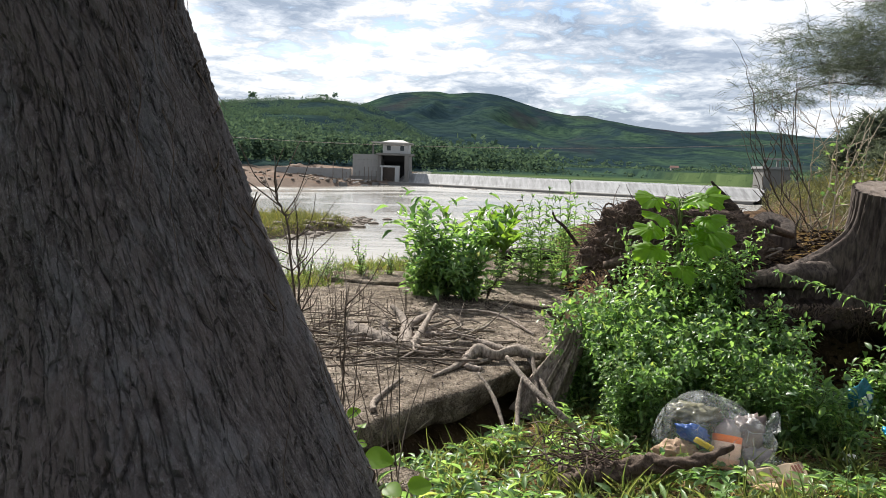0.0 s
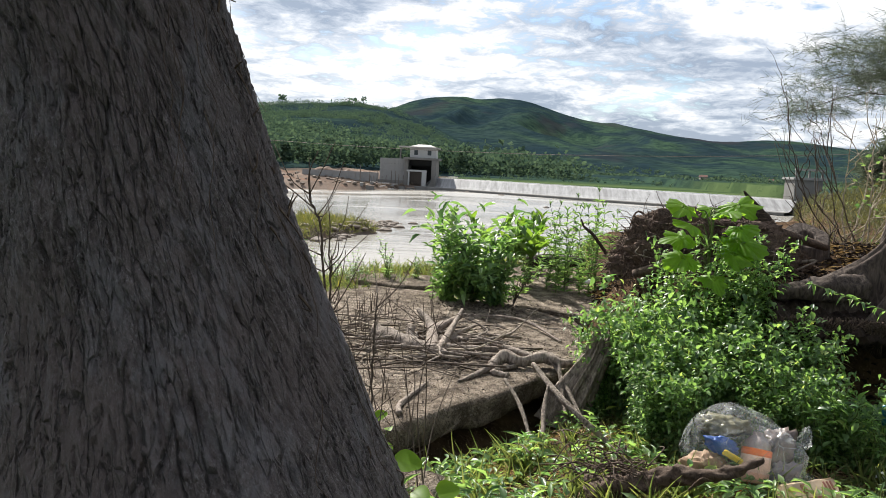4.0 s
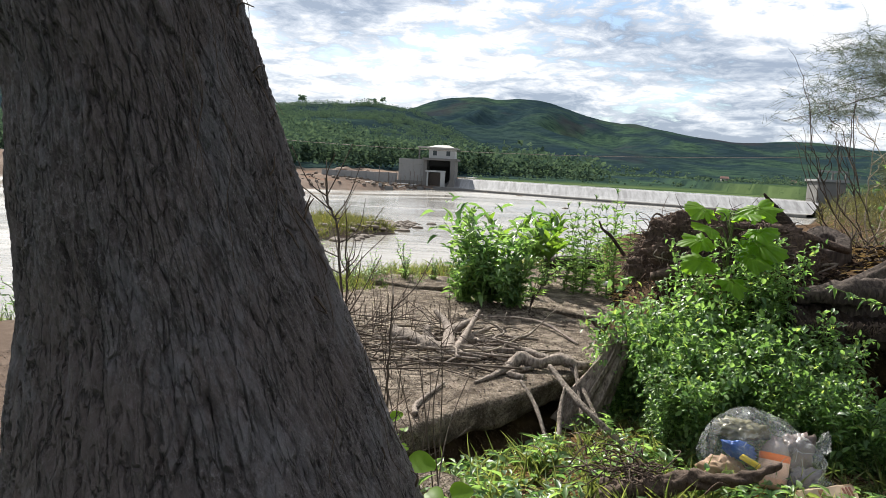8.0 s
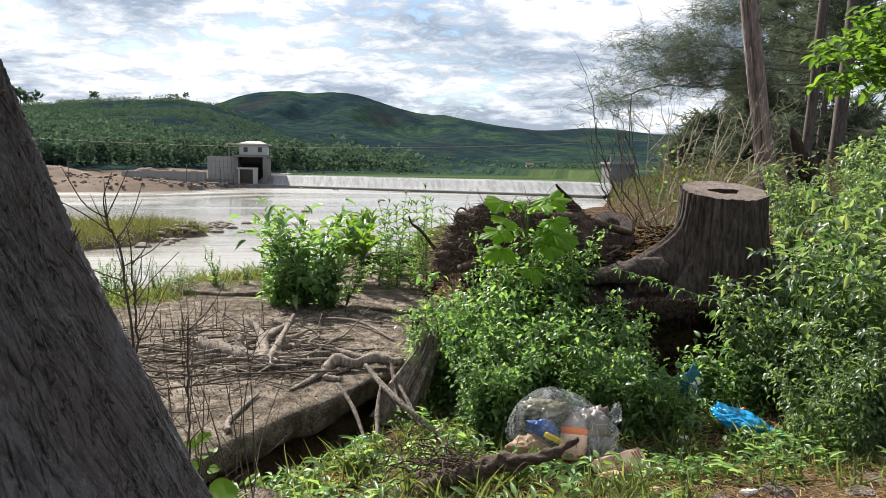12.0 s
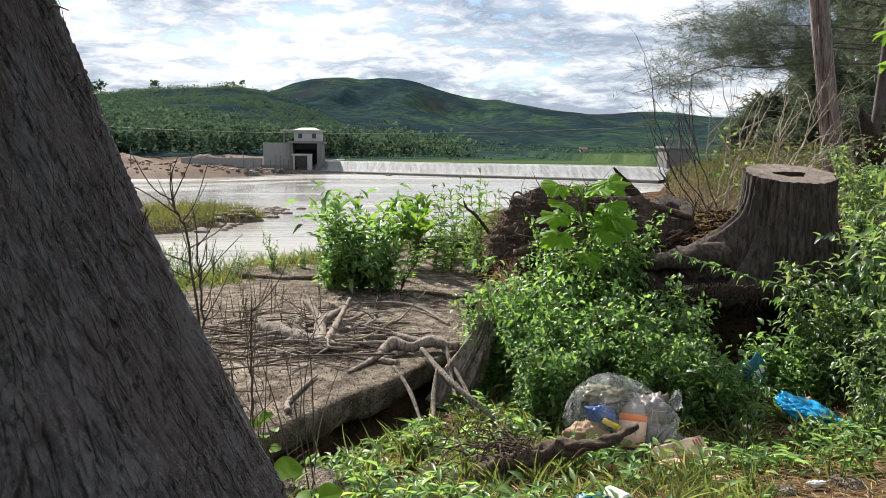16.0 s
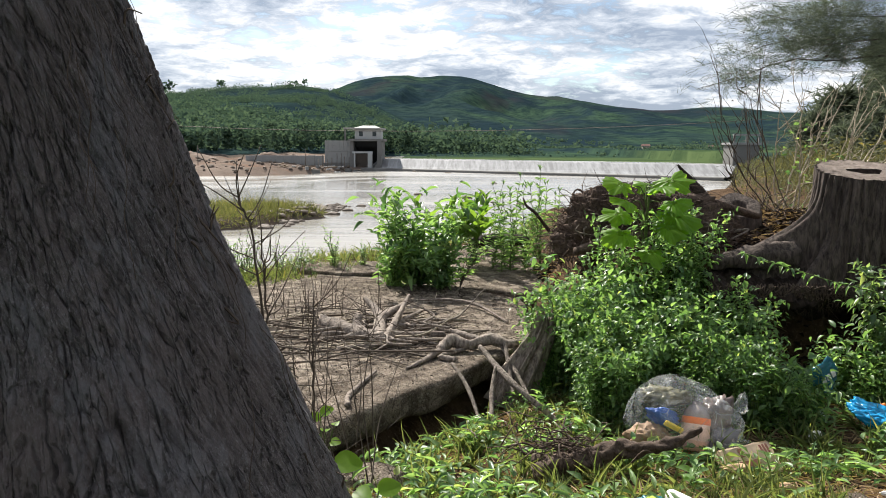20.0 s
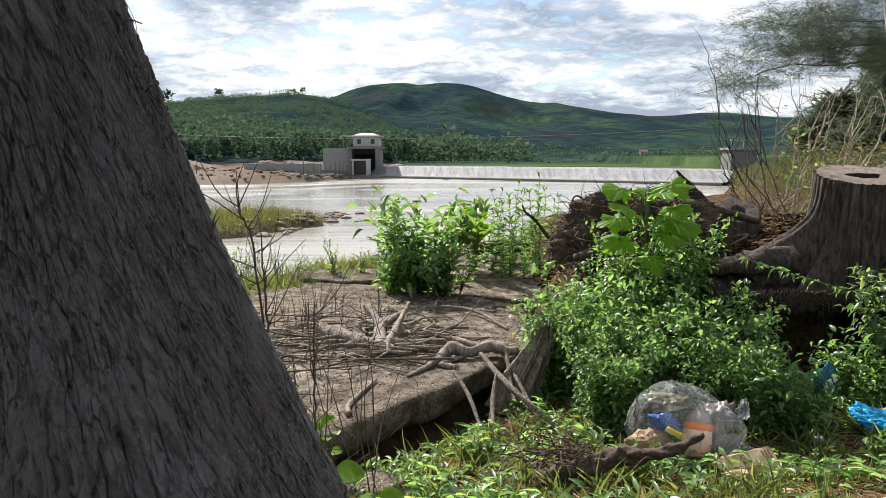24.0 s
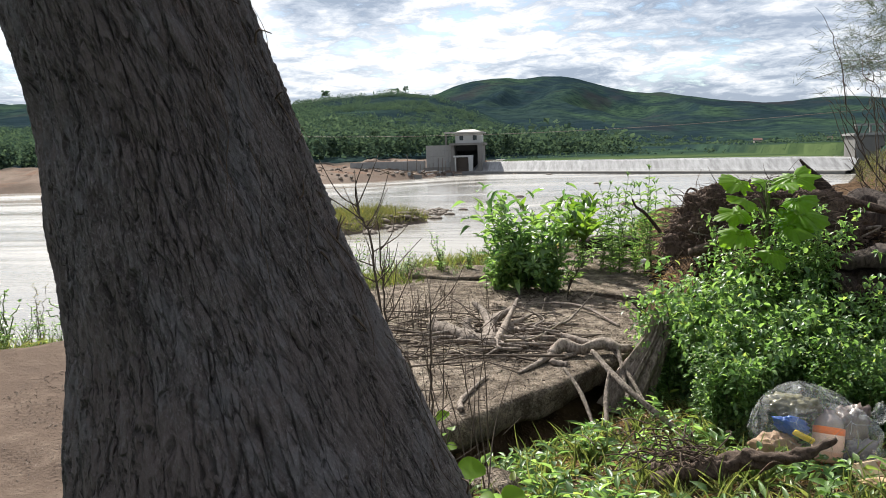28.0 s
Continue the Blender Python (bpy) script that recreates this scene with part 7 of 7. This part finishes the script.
def crumple(name, size, mat, seed, sub=5, crease=0.22, flat=0.35, cut=0.55, square=1.0):
    """A creased lump of film or paper, flattened where it lies."""
    bm = bmesh.new()
    bmesh.ops.create_icosphere(bm, subdivisions=sub, radius=0.5)
    co = np.array([v.co[:] for v in bm.verts])
    d = co / np.linalg.norm(co, axis=1)[:, None]
    k = np.ones(len(d))
    r2 = np.random.default_rng(int(seed * 10))
    for i in range(26):
        nrm = r2.normal(0, 1, 3)
        nrm /= np.linalg.norm(nrm)
        off = r2.uniform(cut, 0.98)
        dot = d @ nrm
        k = np.where(dot > off, np.minimum(k, off / np.maximum(dot, 1e-3)), k)
    w = np.abs(fbm(d[:, 0] * 3.2 + seed, d[:, 1] * 3.2 + d[:, 2] * 2.1, 4, seed) - 0.5)
    w2 = np.abs(fbm(d[:, 0] * 9 + seed, d[:, 2] * 9 - d[:, 1] * 5, 3, seed + 3) - 0.5)
    k = k * (1 - crease * (1 - np.minimum(w * 6, 1)) * 0.6 - crease * 0.25 * (1 - np.minimum(w2 * 5, 1)))
    p = d * 0.5 * k[:, None]
    p = np.sign(p) * 0.5 * (2 * np.abs(p)) ** square
    p[:, 2] = np.maximum(p[:, 2], -flat)
    p = p * np.array(size)
    for v, c in zip(bm.verts, p):
        v.co = c
    for f in bm.faces:
        f.smooth = True
    me = bpy.data.meshes.new(name)
    bm.to_mesh(me)
    bm.free()
    me.materials.append(mat)
    return me


def lathe(name, prof, mat, n=28):
    a = np.arange(n) * 2 * np.pi / n
    v = np.concatenate([np.stack([r * np.cos(a), r * np.sin(a), np.full(n, z)], 1) for r, z in prof])
    return fast(name, v, lattice(n, len(prof), True), mat)


def build_rubbish():
    bag = thing("rubbish_bag", "clear crumpled plastic bag full of bottles and wrappers", "bag", at=(1.10, 2.56, 0.115))
    film = part("film", crumple("film", (0.315, 0.22, 0.235), M_FILM, 3.0, 5, 0.10, 0.42, 0.66, 0.66), bag, "clear wrinkled film")
    film.rotation_euler = (0, radians(10), 0)
    tail = part("film_tail", crumple("film_tail", (0.06, 0.05, 0.08), M_FILM, 8.0, 4, 0.5, 0.5), bag, "gathered end of the film")
    tail.location = (0.17, 0.02, 0.035)
    tail2 = part("film_tail", crumple("film_tail", (0.17, 0.10, 0.13), M_FILM, 5.0, 4, 0.6, 0.4), bag, "folded end of the film")
    tail2.location = (0.115, -0.045, -0.06)
    bt = thing("drink_bottle", "peach plastic drink bottle with an orange label, inside the bag", "bottle", at=(1.125, 2.525, 0.085))
    bt.rotation_euler, bt.scale = (radians(-18), radians(8), 0), (1.08, 1.08, 0.80)
    part("body", lathe("body", [(0.001, -0.055), (0.030, -0.055), (0.034, -0.045), (0.034, 0.045), (0.030, 0.058)], M_PEACH), bt)
    part("label", lathe("label", [(0.0345, -0.02), (0.0352, -0.018), (0.0352, 0.038), (0.0345, 0.04)], make_plain("pale label", (0.78, 0.52, 0.40), 0.4, 0, 0.1, 40)), bt, "pale printed label")
    part("band", lathe("band", [(0.0345, 0.034), (0.0358, 0.036), (0.0358, 0.056), (0.0335, 0.058)], M_ORANGE), bt, "bright orange band")
    part("shoulder", lathe("shoulder", [(0.033, 0.056), (0.031, 0.075), (0.020, 0.095), (0.014, 0.100), (0.014, 0.112), (0.001, 0.113)], make_plain("clear grey shoulder", (0.30, 0.25, 0.23), 0.2, 0, 0.2, 40)), bt)
    pk = thing("snack_wrapper", "crumpled blue wrapper with yellow print, inside the bag", "wrapper", at=(1.035, 2.52, 0.135))
    pk.rotation_euler = (radians(20), radians(28), 0)
    part("wrap", crumple("wrap", (0.135, 0.06, 0.080), M_BLUE, 4.0, 4, 0.3), pk)
    part("print_bar", (box(-0.005, 0.050, -0.038, -0.030, 0.0, 0.016, 0.002), M_YELLOW), pk, "yellow printed bar")
    for nm, x, y, z, s, m, lab in (("tan_paper", 1.005, 2.52, 0.075, (0.17, 0.11, 0.12), M_TAN, "crumpled tan paper inside the bag"), ("dark_wrapper", 1.195, 2.57, 0.11, (0.14, 0.12, 0.20), M_BROWNFILM, "dark brown wrapper inside the bag"),
                                   ("olive_wrapper", 1.06, 2.57, 0.175, (0.20, 0.10, 0.09), M_OLIVE, "folded olive packet inside the bag"), ("grey_wrapper", 1.20, 2.52, 0.06, (0.13, 0.10, 0.13), M_GREYFILM, "crumpled grey wrapper inside the bag"),
                                   ("orange_wrapper", 1.10, 2.52, 0.025, (0.13, 0.07, 0.06), M_ORANGE, "orange wrapper at the bottom of the bag")):
        ob = new(nm, crumple(nm, s, m, x * 9, 4, 0.4))
        ob.location = (x, y, z)
        tagged(ob, lab, "wrapper", "rubbish in the bag")
    # printed carton
    bx = thing("carton", "crushed cream carton with dark red print lying in the grass", "carton", at=(1.225, 2.40, 0.055))
    bx.rotation_euler, bx.scale = (radians(38), radians(-6), radians(14)), (1.0, 1.0, 1.0)
    bm = box(-0.075, 0.075, -0.045, 0.045, -0.018, 0.018, 0.004)
    bmesh.ops.subdivide_edges(bm, edges=bm.edges[:], cuts=3, use_grid_fill=True)
    for v in bm.verts:
        v.co += Vector((rng.normal(0, 0.0012), rng.normal(0, 0.0012), rng.normal(0, 0.0012)))
    part("body", (bm, M_BOX), bx)
    part("print_panel", (box(-0.035, 0.02, -0.043, 0.0, 0.016, 0.0215, 0.001), M_BRICK), bx, "dark red printed panel")
    for i, (x0, x1) in enumerate(((-0.022, -0.010), (0.040, 0.045), (0.049, 0.054), (0.058, 0.063))):
        part("print_bar", (box(x0, x1, 0.012, 0.036, 0.016, 0.0212, 0.001), M_BRICK), bx, "red printed bar")
    fl = new("torn_card", crumple("torn_card", (0.11, 0.07, 0.035), M_CARD, 6.0, 4, 0.5))
    fl.location = (1.15, 2.30, 0.085)
    tagged(fl, "torn tan card scrap in the grass", "card")
    # blue film
    bl = thing("blue_bag", "crumpled bright blue plastic bag on the grass", "bag", at=(1.745, 2.74, 0.055))
    bl.rotation_euler = (0, radians(18), radians(-35))
    part("film", crumple("film", (0.25, 0.12, 0.105), M_BLUE_FILM, 2.0, 5, 0.26, 0.4), bl)
    part("red_scrap", crumple("red_scrap", (0.03, 0.02, 0.02), M_ORANGE, 7.0, 3, 0.4), bl).location = (0.0, 0.02, 0.04)
    b2 = new("blue_scrap", crumple("blue_scrap", (0.16, 0.05, 0.035), M_BLUE_FILM, 9.0, 4, 0.55))
    b2.location, b2.rotation_euler = (1.84, 2.62, 0.045), (0, radians(12), radians(-40))
    tagged(b2, "torn strip of bright blue plastic film", "scrap")
    tl = thing("teal_wrapper", "dark teal plastic packet caught in the weeds", "wrapper", at=(1.585, 2.745, 0.19))
    tl.rotation_euler = (radians(10), radians(-32), radians(15))
    part("packet", crumple("packet", (0.13, 0.03, 0.19), M_TEAL, 5.5, 4, 0.35), tl)
    for i in range(3):
        part("print_bar", (box(-0.03 + i * 0.018, -0.018 + i * 0.018, -0.0165, -0.012, -0.008, 0.012), M_WHITE), tl, "pale printed bar")
    # white tube and small scraps
    wt = thing("white_tube", "white plastic tube lying in the litter", "tube", at=(0.92, 1.985, 0.155))
    wt.rotation_euler, wt.scale = (radians(78), 0, radians(12)), (0.9, 0.9, 0.7)
    part("body", lathe("body", [(0.001, -0.06), (0.014, -0.06), (0.016, -0.05), (0.016, 0.045), (0.013, 0.055), (0.001, 0.056)], M_WHITE, 20), wt)
    bc = new("blue_cloth", crumple("blue_cloth", (0.10, 0.06, 0.04), M_TEAL, 11.0, 4, 0.5))
    bc.location = (0.86, 1.99, 0.145)
    tagged(bc, "dark blue crumpled scrap beside the tube", "scrap")
    for x, y, z, s, m in ((1.60, 2.80, 0.045, (0.07, 0.05, 0.02), M_WHITE), (1.45, 2.16, 0.09, (0.06, 0.035, 0.016), M_WHITE), (1.22, 2.17, 0.10, (0.06, 0.05, 0.03), M_CARD), (1.50, 2.62, 0.05, (0.05, 0.02, 0.04), M_WHITE), (0.80, 5.30, 0.27, (0.10, 0.08, 0.06), M_WHITE), (0.92, 4.75, 0.24, (0.06, 0.05, 0.04), M_WHITE)):
        ob = new("paper_scrap", crumple("paper_scrap", s, m, x * 11, 4, 0.5))
        ob.location = (x, y, z)
        tagged(ob, "small crumpled pale paper scrap on the ground", "scrap", "paper scraps")
    for x, y, s in ((0.26, 2.22, 0.07), (1.55, 2.2, 0.035), (1.72, 2.12, 0.03), (1.36, 2.14, 0.025), (0.38, 2.3, 0.03), (1.85, 2.25, 0.03)):
        rock((x, y, float(terrain(x, y)) + s * 0.2), (s * 1.3, s, s * 0.55), x * 5, M_CONCRETE, "stone", "pale grey concrete lump on the soil", "stones")
    stick("black_log", [(0.60, 5.45, 0.245), (0.74, 5.42, 0.26), (0.96, 5.36, 0.27)], (0.035, 0.045, 0.03), M_ROT, "short black charred log behind the slab", "", 14, 20, 0.35, "log")
    stick("bent_twig", [(0.98, 4.55, 0.42), (0.90, 4.5, 0.52), (0.85, 4.5, 0.56), (0.83, 4.48, 0.60)], (0.010, 0.008, 0.004), M_ROT, "bent dark twig rising from the root mass", "", 8, 16, 0.2, "twig")
    # trailing vine over the hollow
    p = spline([(1.48, 3.16, 0.50), (1.62, 3.10, 0.455), (1.82, 3.05, 0.40), (2.02, 3.0, 0.37), (2.2, 2.98, 0.40)], 30)
    vn = thing("trailing_vine", "thin green vine trailing across the dark hollow", "vine", at=(0, 0, 0))
    part("stem", fast("stem", *tube(p, [0.002], 5), M_STEM), vn)
    n = 70
    q = p[rng.integers(0, 30, n)]
    v, f = scatter(leaf_shape("lance", 5, 0.3, 0.4), q, frames(unit(n, -0.7, 0.4), np.tile([0, 0, 1.0], (n, 1))), rng.uniform(0.02, 0.045, n), rng.uniform(0.007, 0.014, n))
    part("leaves", fast("leaves", v, f, M_LEAF), vn)


build_rubbish()
build_wire()


def build_farmhouses():
    m_wall, m_roof = make_plain("far house wall", (0.26, 0.24, 0.22), 0.9, 0, 0.2, 0.3), make_plain("far house roof", (0.14, 0.075, 0.06), 0.9, 0, 0.2, 0.3)
    for k, (x, y) in enumerate(((2, 330), (10, 345), (-3, 342), (130, 380), (150, 395), (92, 360), (205, 420))):
        z = float(terrain(x, y))
        q = 0.62
        h = thing("farmhouse", "small distant farmhouse with a brown roof below the hills", "house", "distant farmhouses", (x, y, z))
        part("wall", (box(-2.6 * q, 2.6 * q, -2 * q, 2 * q, -0.5, 2.2 * q), m_wall), h)
        bm = bmesh.new()
        vs = [bm.verts.new([c * q for c in p]) for p in ((-3, -2.5, 2.2), (3, -2.5, 2.2), (3, 2.5, 2.2), (-3, 2.5, 2.2), (-3, 0, 3.7), (3, 0, 3.7))]
        for f in ((0, 1, 5, 4), (2, 3, 4, 5), (0, 4, 3), (1, 2, 5), (3, 2, 1, 0)):
            bm.faces.new([vs[i] for i in f])
        part("roof", (bm, m_roof), h)


build_farmhouses()


def build_site_rubble():
    for k in range(190):
        x = rng.uniform(-70, -14)
        y = far_shore(x) + rng.uniform(1, 16)
        sz = rng.uniform(0.08, 0.42)
        rock((x, y, float(terrain(x, y)) + sz * 0.1), (sz * 1.1, sz, sz * 0.9), k * 2.3, M_ROCK, "boulder", "grey-brown boulder on the excavated far bank", "far bank boulders")


build_site_rubble()


def build_earth_mounds():
    m_spoil = make_plain("excavated tan spoil", (0.165, 0.118, 0.090), 1.0, 0, 0.6, 1.1)
    for k, (x, y, rx, h) in enumerate(((-30.5, 156, 5.5, 2.6), (-38, 160, 5, 2.0), (-52, 152, 6, 1.8), (-24.5, 158, 3, 1.7), (-64, 150, 7, 1.9))):
        A, T = np.meshgrid(np.arange(60) * 2 * np.pi / 60, np.linspace(0, 1, 26))
        px, py = rx * T * np.cos(A), 0.6 * rx * T * np.sin(A)
        pz = h * (np.cos(np.minimum(T * 1.05, 1) * np.pi) * 0.5 + 0.5) ** 0.9 * 0.75 * (0.55 + 1.1 * (fbm(px * 0.45 + k * 7, py * 0.45, 5, k) - 0.15)) - 0.3 * T
        ob = new("earth_mound", fast("earth_mound", np.stack([px, py, pz], -1).reshape(-1, 3), lattice(60, 26, True), m_spoil))
        ob.location = (x, y, float(terrain(x, y)) - 0.1)
        tagged(ob, "heap of excavated tan earth on the far bank", "heap", "spoil heaps")
    for x, y, h in ((-46, 140, 3.6), (-27, 144, 3.4), (-55, 150, 4.2)):
        ob = new("site_pole", fast("site_pole", *tube([(0, 0, -0.5), (0.05, 0, h)], [0.08, 0.06], 6), M_STEEL))
        ob.location = (x, y, float(terrain(x, y)))
        tagged(ob, "thin upright pole on the building site", "pole", "site poles")


build_earth_mounds()


def build_site_clutter():
    """Planks, blocks and a barrow frame left on the excavated bank by the gatehouse."""
    r2 = np.random.default_rng(55)
    m_plank, m_pale = make_plain("site plank", (0.24, 0.185, 0.13), 0.85, 0, 0.3, 2), make_plain("pale sheet", (0.52, 0.50, 0.47), 0.7, 0, 0.15, 1)
    for k in range(16):
        x, y = r2.uniform(-38, -17), r2.uniform(140, 146)
        ln, pale = r2.uniform(0.9, 2.6), k % 4 == 0
        ob = new("plank", fast("plank", *tube([(-ln / 2, 0, 0), (ln / 2, 0, r2.uniform(0, 0.5))], [0.12, 0.11], 4), m_pale if pale else m_plank, False))
        ob.location, ob.rotation_euler = (x, y, float(terrain(x, y)) + 0.12), (0, 0, r2.uniform(-0.9, 0.9))
        tagged(ob, "pale sheet lying on the excavated far bank" if pale else "brown timber plank lying on the excavated far bank", "plank", "site planks")
    for k in range(12):
        x, y, s = r2.uniform(-27, -14), r2.uniform(141, 145.5), r2.uniform(0.35, 0.8)
        bm = box(-s, s, -s * 0.6, s * 0.6, -0.2, s * 0.9, 0.04)
        me = bpy.data.meshes.new("concrete_block")
        bm.to_mesh(me)
        bm.free()
        me.materials.append(M_BLOCKWORK if k % 2 else M_FAR_CONCRETE)
        ob = new("concrete_block", me)
        ob.location, ob.rotation_euler = (x, y, float(terrain(x, y))), (0, 0, r2.uniform(0, 3))
        tagged(ob, "grey concrete block on the far bank by the gatehouse", "block", "site blocks")


build_site_clutter()
